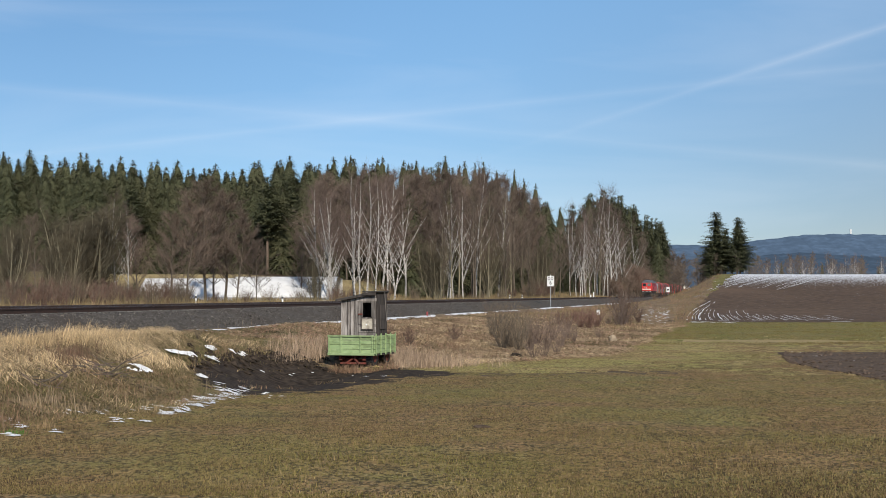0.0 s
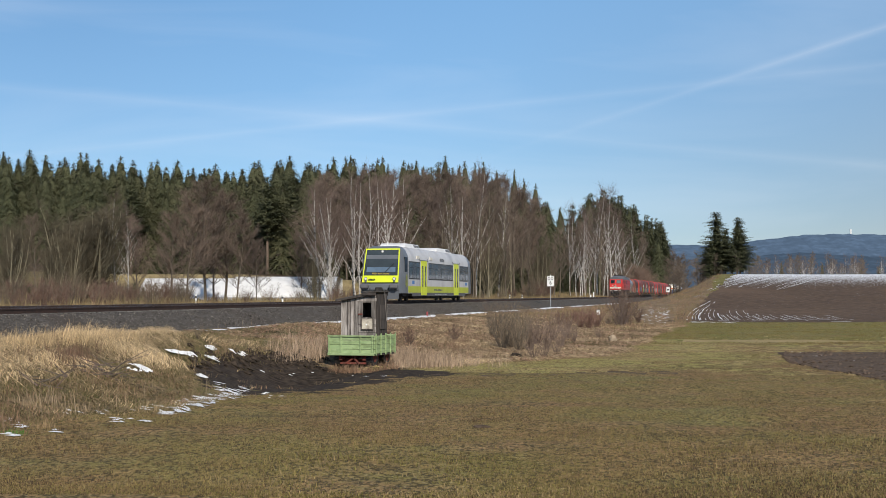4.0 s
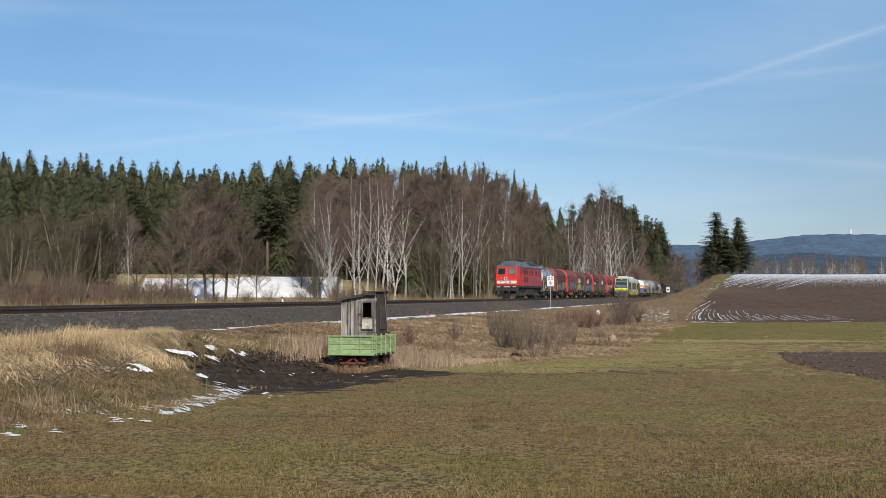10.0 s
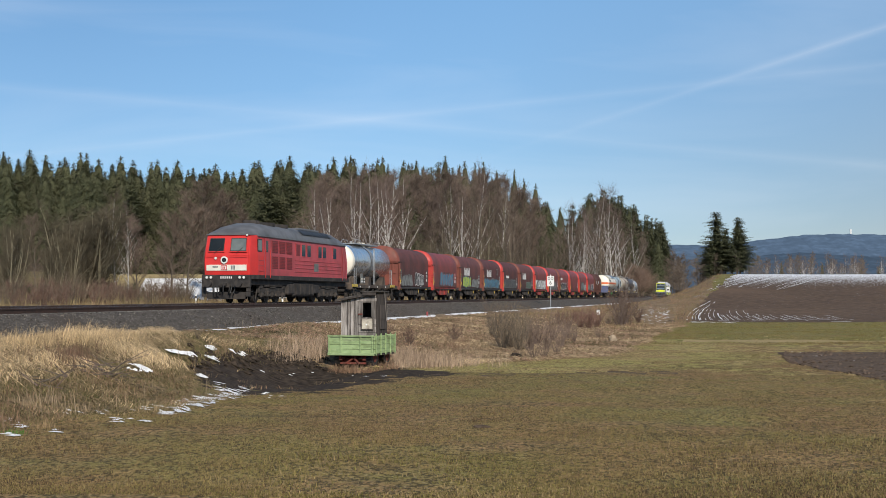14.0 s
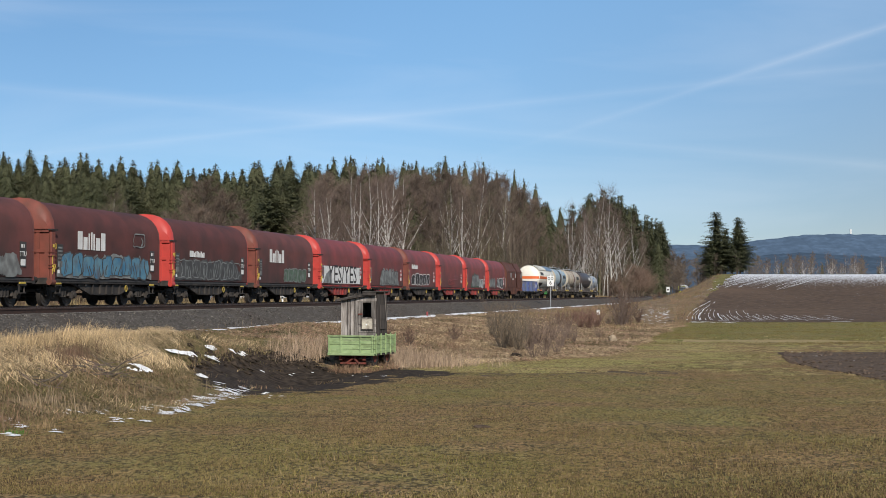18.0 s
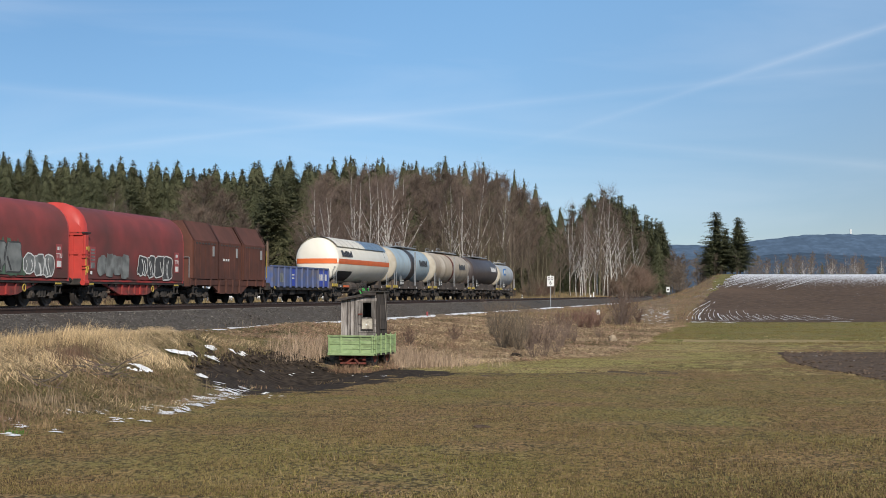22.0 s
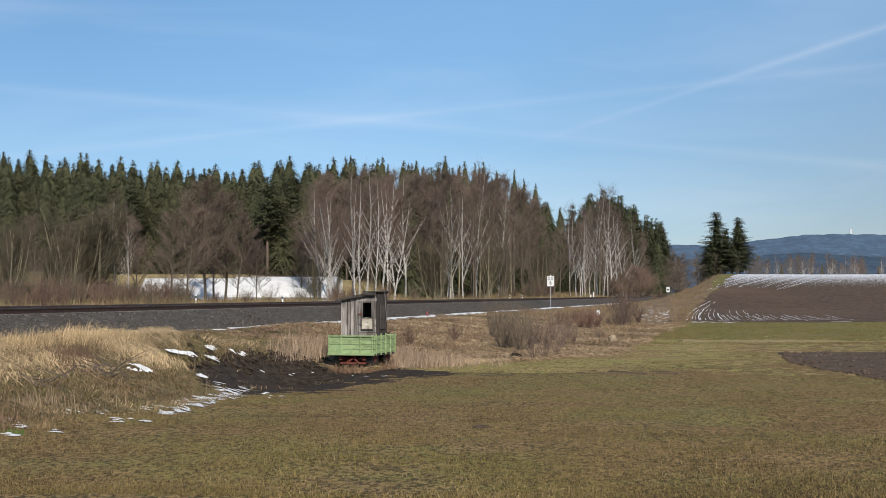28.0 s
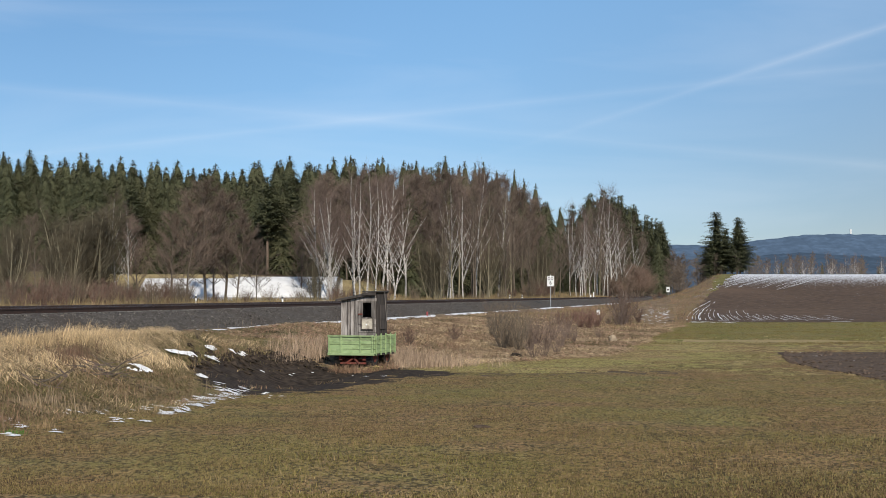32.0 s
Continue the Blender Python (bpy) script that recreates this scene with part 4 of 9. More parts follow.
    for px, top, D, i, q in ((-420, 332, 47, 0, 1.25), (-385, 350, 46, 1, 1.2), (-455, 362, 47, 2, 1.1), (-480, 385, 48, 1, 1.0), (-365, 385, 44, 2, 1.0), (-60, 330, 47, 0, 1.1), (-40, 320, 48, 1, 1.1), (40, 312, 46, 2, 1.0),
                             (75, 318, 46, 0, 1.0), (95, 325, 46, 1, 1.0), (120, 330, 45, 2, 1.0), (-215, 335, 48, 1, 1.0), (-185, 325, 49, 2, 1.0), (-20, 345, 43, 1, 1.0), (-540, 395, 52, 2, 1.0), (-405, 360, 49, 2, 1.1),
                             (140, 345, 44, 1, 0.9), (158, 362, 43, 0, 0.9), (-720, 390, 60, 0, 1.0), (-330, 430, 42, 1, 0.9), (-250, 420, 44, 2, 0.9), (-200, 300, 50, 0, 1.0), (62, 305, 50, 0, 1.0), (-110, 320, 50, 1, 1.0), (-80, 310, 51, 2, 1.0), (-150, 315, 50, 2, 1.0), (-30, 318, 52, 0, 1.1), (-5, 322, 47, 2, 1.1), (-125, 330, 47, 1, 1.1), (-170, 340, 47, 0, 1.0), (50, 340, 43, 1, 1.0), (-95, 345, 46, 2, 1.0), (-55, 350, 45, 0, 1.0)):
        put(alder[i], px, max(top, 322) if px < 130 else top, behind(px, D), 11.0, q)
    for px, top, D, i, q in ((-640, 362, 47, 0, 1.7), (-625, 375, 46, 1, 1.5), (-655, 380, 46.5, 0, 1.4), (-768, 395, 47, 0, 1.2), (-662, 395, 46, 1, 1.1), (-610, 400, 46, 1, 1.0), (-760, 385, 50, 1, 0.8), (-775, 420, 49, 0, 0.8), (-20, 420, 39, 0, 1.0), (-10, 440, 38, 1, 1.0), (-690, 440, 46, 0, 0.9), (-228, 455, 40, 1, 0.9),
                             (78, 420, 39, 0, 0.9), (105, 440, 38, 1, 0.9), (170, 430, 38, 0, 0.8)):
        put(olive[i], px, top, behind(px, D), 9.0, q)
    for i in range(62):
        px = rr.uniform(100, 380)
        base = np.interp(px, [90, 160, 250, 330, 386], [340, 380, 385, 405, 440])
        put(slim[i % 3], px, base + rr.uniform(-16, 80), behind(px, rr.uniform(36, 46)), 12.0, 0.9)
    for i in range(60):
        px = rr.uniform(300, 404)
        put(wisp[i % 3], px, rr.uniform(440, 480), behind(px, rr.uniform(44, 62)), 12.0, 1.1)
    pole = [make_bare("bare_tree", "slim leafless tree with a straight trunk", 120 + i, (M_olivebark, M_bark)[i], M_twig, h=12.0, trunk_r=0.10, spread_=2.2, start=0.25, limbs=2, upright=1.6, twigs=2, twr=0.010, bend=0.07) for i in range(2)]
    for i in range(28):
        px = rr.uniform(-20, 330)
        base = np.interp(px, [-20, 130, 190, 330], [335, 345, 395, 405])
        put(pole[i % 2], px, base + rr.uniform(-10, 50), behind(px, rr.uniform(36, 42)), 12.0, 0.9)
    for px, top in ((236, 385), (242, 372), (252, 392), (260, 378), (268, 365), (284, 372), (292, 360), (308, 372), (-120, 322), (36, 345)):
        put(birch[px % 3], px, top, behind(px, rr.uniform(36, 39)), 12.0, 0.75)
    # scrub before the tail of the wood, small dark firs beside the clamp
    scrub = [make_bare("scrub_bush", "leafless brown scrub beside the line", 130 + i, M_bark, (M_scrubtwig, M_pinktwig, M_redscrub)[i], h=5.0, trunk_r=0.035, spread_=2.0, start=0.1, limbs=1, upright=1.4, twigs=2, stems=7, twr=0.012, thin=0.012) for i in range(3)]
    for i in range(36):
        px = rr.uniform(288, 386)
        put(scrub[i % 3], px, np.interp(px, [288, 330, 386], [492, 470, 486]) + rr.uniform(-6, 18), behind(px, rr.uniform(36, 40)), 5.0, rr.uniform(1.0, 1.6), "scrub beside the line")
    for px, top, D in ((-545, 498, 43), (-530, 508, 42), (-205, 505, 43), (-192, 512, 42), (-735, 505, 45)):
        put(spruces[0], px, top, behind(px, D), 20.0, 2.2, "small firs")
    # bushes on the far verge, trees along the line in the distance and behind the hill
    for i in range(26):
        px = rr.uniform(398, 470)
        Y = rr.uniform(480, 640) if px < 440 else rr.uniform(300, 420)
        put(wisp[i % 3], px, rr.uniform(448, 480), Y, 12.0, 1.5, "distant trees")
    for i in range(34):
        put(wisp[i % 3], rr.uniform(452, 528), rr.uniform(448, 478), rr.uniform(262, 300), 11.0, 1.2, "scrub on the bank")
    for i in range(120):
        px = rr.uniform(535, 800)
        Y = rr.uniform(330, 420)
        put((wisp + wisp + birch)[i % 9], px, rr.uniform(450, 478), Y, 12.0, 1.2, "trees beyond the hill")
    for i in range(7):
        put(spruces[i % 6], rr.uniform(540, 790), rr.uniform(462, 482), rr.uniform(360, 420), 20.0, 1.0, "trees beyond the hill")


build_woods()


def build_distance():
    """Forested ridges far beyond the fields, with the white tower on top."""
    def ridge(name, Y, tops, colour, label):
        # blue haze is put into the ridge's colour, with a faint added glow
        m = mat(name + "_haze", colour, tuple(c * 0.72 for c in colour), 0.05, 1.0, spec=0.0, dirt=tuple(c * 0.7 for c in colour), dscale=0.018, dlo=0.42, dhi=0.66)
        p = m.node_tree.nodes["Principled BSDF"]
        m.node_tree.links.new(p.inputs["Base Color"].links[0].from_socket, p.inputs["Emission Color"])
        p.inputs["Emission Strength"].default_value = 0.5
        xs = np.arange(-1900, 1900, 9.0)
        r = np.random.RandomState(len(name))
        top = np.interp(xs, [t[0] for t in tops], [t[1] for t in tops]) + r.uniform(-0.9, 0.9, len(xs))
        X = xs / 2550 * Y
        Zt = HEAD + (522 - top) / 2550 * Y
        n = len(xs)
        v = np.concatenate([np.stack([X, np.full(n, Y - 900.0), np.full(n, -40.0)], -1), np.stack([X, np.full(n, Y - 250.0), Zt * 0.6], -1), np.stack([X, np.full(n, float(Y)), Zt], -1), np.stack([X, np.full(n, Y + 300.0), np.full(n, -40.0)], -1)])
        i = np.arange(n - 1)
        f = np.concatenate([np.stack([i + k * n, i + 1 + k * n, i + 1 + (k + 1) * n, i + (k + 1) * n], -1) for k in range(3)])
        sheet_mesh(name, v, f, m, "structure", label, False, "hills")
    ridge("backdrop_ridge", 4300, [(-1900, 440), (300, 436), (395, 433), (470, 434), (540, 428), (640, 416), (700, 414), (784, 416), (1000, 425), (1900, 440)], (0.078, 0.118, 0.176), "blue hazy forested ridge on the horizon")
    ridge("backdrop_hill", 3200, [(-1900, 470), (300, 466), (400, 462), (560, 452), (640, 447), (700, 452), (784, 455), (1000, 460), (1900, 470)], (0.056, 0.084, 0.122), "dark wooded hill in front of the ridge, painted with blue haze")
    tw = thing("lookout_tower", "slim white tower on the wooded ridge", "tower", m=pose(722 / 2550 * 4306, 4306, HEAD + 104 / 2550 * 4306))
    part("shaft", MB().tube((0, 0, -6), (0, 0, 15), 2.8, 2.6, 10), M_whitepaint, tw)
    part("tower_head", MB().tube((0, 0, 15), (0, 0, 20), 3.1, 3.0, 10), M_whitepaint, tw)


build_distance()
# ======== rolling stock: x runs back from the front buffers, -y is the side towards the field ========
CACHE = {}


def shared(key, make, material, smooth=0.0):
    if key not in CACHE:
        me = make().mesh(key, smooth)
        me.materials.append(material)
        CACHE[key] = me
    return CACHE[key]


def arch(hw, z0, zs, zt, n=10, p=2.0):
    """Half-open section: up one side, over an arch, down the other."""
    pts = [(-hw, z0), (-hw, zs)]
    for i in range(1, n):
        t = math.pi * i / n
        c, s = math.cos(t), math.sin(t)
        pts.append((-hw * math.copysign(abs(c) ** (2 / p), c), zs + (zt - zs) * abs(s) ** (2 / p)))
    return pts + [(hw, zs), (hw, z0)]


def ring(x, pts, tilt=None):
    return [(x + (tilt(z) if tilt else 0), y, z) for y, z in pts]


def wheelset(parent, x, r=0.46):
    def make():
        mb = MB()
        for y in (-0.75, 0.75):
            mb.tube((0, y - 0.065, r), (0, y + 0.065, r), r, r, 20)
            sgn = 1 if y < 0 else -1
            mb.tube((0, y + sgn * 0.065, r), (0, y + sgn * 0.10, r), r + 0.03, r + 0.03, 20)
            mb.tube((0, y - sgn * 0.10, r), (0, y - sgn * 0.066, r), r * 0.72, r * 0.78, 16)
        return mb.tube((0, -1.0, r), (0, 1.0, r), 0.08, 0.08, 8)
    ob = part("wheelset", shared("wheelset%.2f" % r, make, M_wheel, 40), None, parent)
    ob.location.x = x
    return ob


def bogie(parent, x, axles=(-0.9, 0.9), r=0.46, heavy=False):
    """Side frames, axle boxes, springs and a bolster; the wheelsets are its parts."""
    key = "bogie%d%d%.2f" % (len(axles), heavy, axles[0])

    def make():
        mb = MB()
        a0, a1 = axles[0] - 0.42, axles[-1] + 0.42
        for y in (-1.0, 1.0) if not heavy else (-1.12, 1.12):
            y0, y1 = y - 0.075, y + 0.075
            mb.box(a0, a1, y0, y1, 0.62 if not heavy else 0.55, 0.78 if not heavy else 0.86, 0.02)
            if heavy:
                for q0, q1 in ((a0, a0 + 0.5), (a1 - 0.5, a1)):
                    mb.box(q0, q1, y0 - 0.04, y1 + 0.04, 0.78, 1.12, 0.03)
                mb.tube((a0 + 0.7, y * 1.08, 0.95), (a1 - 0.7, y * 1.08, 0.95), 0.06, 0.06, 8)
                mb.box(-0.5, 0.5, y0 - 0.05, y1 + 0.05, 0.8, 1.1, 0.03)
            for ax in axles:
                mb.box(ax - 0.16, ax + 0.16, y - 0.14, y + 0.14, 0.30, 0.62, 0.03)
                mb.tube((ax, y - 0.2, 0.45), (ax, y + 0.2, 0.45), 0.11, 0.11, 10)
                for d in (-0.27, 0.27):
                    mb.tube((ax + d, y, 0.40), (ax + d, y, 0.66), 0.075, 0.075, 8)
            for b0, b1 in zip(axles[:-1], axles[1:]):
                m = (b0 + b1) / 2
                mb.box(m - 0.34, m + 0.34, y0 - 0.02, y1 + 0.02, 0.36 if heavy else 0.42, 0.66, 0.03)
                for d in (-0.22, 0.0, 0.22):
                    mb.tube((m + d, y * 1.06, 0.36), (m + d, y * 1.06, 0.66), 0.06, 0.06, 8)
                mb.box(m - 0.3, m + 0.3, y * 0.72 - 0.04, y * 0.72 + 0.04, 0.2, 0.5)
        mb.box(-0.25, 0.25, -0.95, 0.95, 0.58, 0.86, 0.03)
        for ax in (a0 + 0.05, a1 - 0.05):
            mb.box(ax - 0.05, ax + 0.05, -1.0, 1.0, 0.55, 0.68)
        return mb
    b = part("bogie", shared(key, make, M_bogie), None, parent)
    b.location.x = x
    for ax in axles:
        wheelset(b, ax, r)
    return b


def buffers(parent, xs, z=1.05):
    def make():
        mb = MB()
        mb.tube((0, 0, 0), (0.38, 0, 0), 0.11, 0.11, 10)
        mb.tube((0.36, 0, 0), (0.60, 0, 0), 0.075, 0.075, 10)
        return mb.tube((0.58, 0, 0), (0.62, 0, 0), 0.22, 0.20, 14)
    me = shared("buffer", make, M_frame, 40)
    for x, turn in xs:
        for y in (-0.875, 0.875):
            ob = part("buffer", me, None, parent)
            ob.matrix_basis = pose(x, y, z, 0, 0, turn)


def coupling(parent, x, d):
    mb = MB().box(min(x, x + 0.3 * d), max(x, x + 0.3 * d), -0.07, 0.07, 0.94, 1.12, 0.02)
    mb.path([(x + 0.3 * d, 0, 1.0), (x + 0.42 * d, 0, 0.86), (x + 0.42 * d, 0, 0.62)], 0.035)
    for y in (-0.3, 0.32):
        mb.path([(x, y, 0.98), (x + 0.22 * d, y, 0.9), (x + 0.26 * d, y * 0.9, 0.62), (x + 0.12 * d, y * 0.8, 0.5)], 0.03)
    part("coupling", mb, M_frame, parent)


def bars(parent, material, x, y, z, widths, h, gap=0.05, name="name_bar", rng=None):
    """A name or note reduced to plain upright bars, on the near side."""
    for i, w in enumerate(widths):
        hh = h * (1.0, 0.7, 0.92, 1.0, 0.92, 0.7, 1.0, 0.7, 0.85)[i % 9] if rng else h
        part(name, MB().box(x, x + w, y - 0.006, y, z, z + hh), material, parent)
        x += w + gap


def spray(parent, rng, x0, x1, z0, z1, y, fill, line, n=5, ground=None):
    """Sprayed blobs with outlines and inner strokes, with no readable shape, over an optional ragged patch."""
    if ground:
        top, low = [], []
        k = 34
        for i in range(k + 1):
            f = i / k
            x = x0 - 0.35 + (x1 - x0 + 0.7) * f + rng.uniform(-0.06, 0.06)
            end = min(1.0, 6 * min(f, 1 - f) + 0.25)
            low.append((x, y - 0.002, z0 - 0.05 + rng.uniform(0, 0.08)))
            top.append((x, y - 0.002, z0 + (z1 - z0) * end * rng.uniform(0.82, 1.14)))
        part("spray_patch", MB().loft([low, top], False), ground, parent, "ragged sprayed ground coat")
    ol = MB()

    def stroke(pts, wd, closed):
        m = len(pts)
        r0, r1 = [], []
        for j, p in enumerate(pts):
            a, b = (pts[j - 1], pts[(j + 1) % m]) if closed else (pts[max(j - 1, 0)], pts[min(j + 1, m - 1)])
            dx, dz = b[0] - a[0], b[1] - a[1]
            ln = math.hypot(dx, dz) + 1e-6
            r0.append((p[0] - dz / ln * wd, y - 0.009, p[1] + dx / ln * wd))
            r1.append((p[0] + dz / ln * wd, y - 0.009, p[1] - dx / ln * wd))
        if closed:
            r0.append(r0[0])
            r1.append(r1[0])
        ol.loft([r0, r1], False)
    w = (x1 - x0) / n
    for i in range(n):
        cx, cz = x0 + (i + 0.5) * w, (z0 + z1) / 2 + rng.uniform(-0.06, 0.06)
        hx, hz = w * rng.uniform(0.5, 0.62), (z1 - z0) / 2 * rng.uniform(0.85, 1.1)
        power = rng.uniform(0.35, 0.75)
        pts = []
        for j in range(18):
            t = 2 * math.pi * j / 18
            c, s = math.cos(t), math.sin(t)
            f = rng.uniform(0.84, 1.08)
            pts.append((cx + hx * f * math.copysign(abs(c) ** power, c) + 0.15 * hz * s, cz + hz * f * math.copysign(abs(s) ** power, s)))
        pts = [(px, max(z0 - 0.08, pz)) for px, pz in pts]
        if fill:
            part("spray_paint", MB().add([(px, y - 0.004 - 0.0008 * (i % 3), pz) for px, pz in pts], [tuple(range(len(pts)))]), fill, parent, "sprayed graffiti patch")
        stroke(pts, 0.028, True)
        for q in range(2):
            u = rng.uniform(-0.55, 0.55)
            stroke([(cx + hx * (u + 0.25 * math.sin(v * 4 + i)), cz + hz * (v * 1.6 - 0.8)) for v in np.linspace(0, rng.uniform(0.5, 1.0), 7)], rng.uniform(0.018, 0.04), False)
    part("spray_outline", ol, line, parent, "sprayed graffiti outline")


def steps_at(parent, x, y=-1.36):
    mb = MB()
    mb.box(x - 0.2, x + 0.2, y - 0.06, y + 0.12, 0.50, 0.54)
    mb.box(x - 0.2, x + 0.2, y - 0.06, y + 0.12, 0.80, 0.84)
    mb.box(x - 0.21, x - 0.17, y, y + 0.05, 0.5, 1.1)
    mb.box(x + 0.17, x + 0.21, y, y + 0.05, 0.5, 1.1)
    part("footstep", mb, M_frame, parent)


TRAIN = []                        # (thing, metres behind the front of the train)


# ---- curtain-sided coil wagons ----
def coil_wagon(k, hoop, cur, belly, decor):
    rng = random.Random(200 + k)
    red = "bright red" if hoop is M_hoopred else "rusty orange"
    tone = "maroon" if cur is M_cur_red else "dark brown"
    w = thing("coil_wagon", "%s round-topped tarpaulin freight wagon with %s end frames" % (tone, red), "freight wagon", "coil wagons of the freight train")
    hw = 1.40

    def make_curtain():
        mb = MB()
        rings = []
        for i in range(23):
            x = 0.82 + i * (10.4 / 22)
            d = 0.022 if i % 2 else 0.0
            rings.append(ring(x, arch(hw - d, 1.12, 2.95, 4.2 - d, 12, 2.25)))
        return mb.loft(rings)
    part("tarpaulin", shared("tarpaulin" + cur.name, make_curtain, cur, 50), None, w)

    def make_end():
        """Rounded cap of the hood: the arch leans back from the sill of the cap to its crown."""
        mb = MB()
        out = arch(hw + 0.06, 2.9, 2.98, 4.28, 12, 2.25)
        mid = arch(hw + 0.05, 2.9, 2.98, 4.12, 12, 2.2)
        low = arch(hw + 0.02, 2.9, 2.97, 3.72, 12, 2.1)
        return mb.loft([ring(-0.08, low), ring(0.06, mid), ring(0.2, out), ring(0.36, out)])

    def make_panel():
        return MB().box(0.05, 0.2, -hw - 0.02, hw + 0.02, 1.0, 2.9, 0.01)
    part("end_panel", shared("end_panel" + hoop.name, make_panel, hoop, 35), None, w).location.x = 0.5
    for y in (-0.95, -0.32, 0.32, 0.95):
        part("end_rib", shared("end_rib" + hoop.name, lambda: MB().box(0.0, 0.05, -0.07, 0.07, 1.05, 2.9, 0.01), hoop), None, w).location = (0.5, y, 0)
    part("end_rail", shared("end_rail" + hoop.name, lambda: MB().box(-0.012, 0.0, -1.25, 1.25, 2.1, 2.22), hoop), None, w).location.x = 0.5
    part("end_cap", shared("end_cap" + hoop.name, make_end, hoop, 35), None, w).location.x = 0.55

    def make_post():
        mb = MB()
        mb.box(0.0, 0.30, -0.05, 0.05, 0.95, 2.98, 0.015)
        for z in (1.5, 1.62, 1.95, 2.1):
            mb.box(-0.05, 0.34, -0.08, 0.08, z, z + 0.035)
        return mb
    for yy in (-hw - 0.085, hw + 0.085):
        part("side_post", shared("post" + hoop.name, make_post, hoop), None, w).location = (0.55, yy, 0)
    part("locking_bar", shared("lockbar", lambda: MB().box(-0.08, 0.42, -hw - 0.18, hw + 0.18, 2.96, 3.02), M_frame), None, w).location.x = 0.55

    def make_rear():
        return MB().loft([ring(11.23, arch(hw - 0.03, 1.0, 2.94, 4.17, 12, 2.25)), ring(11.42, arch(hw - 0.05, 1.0, 2.94, 4.15, 12, 2.25))])
    part("rear_wall", shared("rear_wall" + hoop.name, make_rear, hoop, 35), None, w)

    def make_frame():
        mb = MB()
        for y in (-1.25, 1.25):
            mb.box(0.62, 11.42, y - 0.09, y + 0.09, 0.90, 1.10, 0.015)
        mb.box(0.5, 0.7, -1.35, 1.35, 0.86, 1.12, 0.015)
        mb.box(11.34, 11.54, -1.35, 1.35, 0.86, 1.12, 0.015)
        mb.box(0.6, 11.4, -0.3, 0.3, 0.75, 1.05)
        for x in (1.1, 3.4, 4.0, 8.0, 8.6, 10.9):
            mb.box(x - 0.06, x + 0.06, -1.3, 1.3, 0.82, 1.0)
        return mb
    part("underframe", shared("coil_underframe", make_frame, M_frame), None, w)

    def make_belly():
        mb = MB()
        for y in (-1.18, 1.18):
            mb.loft([[(2.9, y + d, 0.9), (4.6, y + d, 0.45), (7.4, y + d, 0.45), (9.1, y + d, 0.9)] for d in (-0.05, 0.05)])
            for x in (4.7, 5.4, 6.0, 6.6, 7.3):
                mb.box(x - 0.04, x + 0.04, y - 0.12, y + 0.12, 0.47, 0.9)
        mb.box(4.7, 7.3, -1.1, 1.1, 0.42, 0.52)
        return mb
    part("belly_frame", shared("belly" + belly.name, make_belly, belly), None, w)
    part("side_sill", shared("side_sill" + belly.name, lambda: MB().box(0.9, 11.3, -1.36, -1.342, 1.0, 1.09).box(0.9, 11.3, 1.342, 1.36, 1.0, 1.09), belly if belly is M_bellyred else M_oil), None, w)
    part("yellow_hook", shared("yellow_hook", lambda: MB().box(0.58, 0.62, -hw - 0.16, -hw - 0.13, 1.25, 2.0).box(0.58, 0.72, -hw - 0.165, -hw - 0.13, 1.97, 2.0), M_yellow), None, w)
    part("yellow_tag", shared("yellow_tag", lambda: MB().box(0.64, 0.76, -hw - 0.16, -hw - 0.13, 2.3, 2.42), M_yellow), None, w)
    part("corner_foot", shared("corner_foot" + hoop.name, lambda: MB().tube((0.48, -hw - 0.06, 0.95), (0.86, -hw - 0.06, 0.95), 0.12, 0.12, 10), hoop, 35), None, w)
    part("yellow_handle", shared("yellow_handle", lambda: MB().path([(0.62, -hw - 0.15, 1.35), (0.62, -hw - 0.19, 1.62), (0.74, -hw - 0.19, 1.62), (0.74, -hw - 0.15, 1.35)], 0.018).path([(0.96, -hw - 0.05, 2.25), (1.02, -hw - 0.07, 2.25), (1.02, -hw - 0.07, 2.45), (0.96, -hw - 0.05, 2.45)], 0.016), M_yellow), None, w)
    part("yellow_clip", shared("yellow_clip", lambda: MB().box(0.9, 1.0, -hw - 0.03, -hw, 2.5, 2.58), M_yellow), None, w)
    bogie(w, 2.35)
    bogie(w, 9.69)
    buffers(w, ((0.66, 180), (11.35, 0)))
    coupling(w, 0.5, -1)
    for x in (1.45, 10.5):
        steps_at(w, x)
        part("yellow_grab", MB().box(x - 0.28, x + 0.2, -1.40, -1.36, 0.86, 0.93, 0.01), M_yellow, w)
    for x in (7.8,):
        part("brake_wheel", MB().loft([[(x + 0.12 * math.cos(t) * f, -1.36 + g, 0.72 + 0.15 * math.sin(t) * f) for t in np.linspace(0, 6.283, 13)[:-1]] for f, g in ((1, 0), (0.8, 0), (0.8, 0.03), (1, 0.03), (1, 0))], True, False), M_yellow, w)
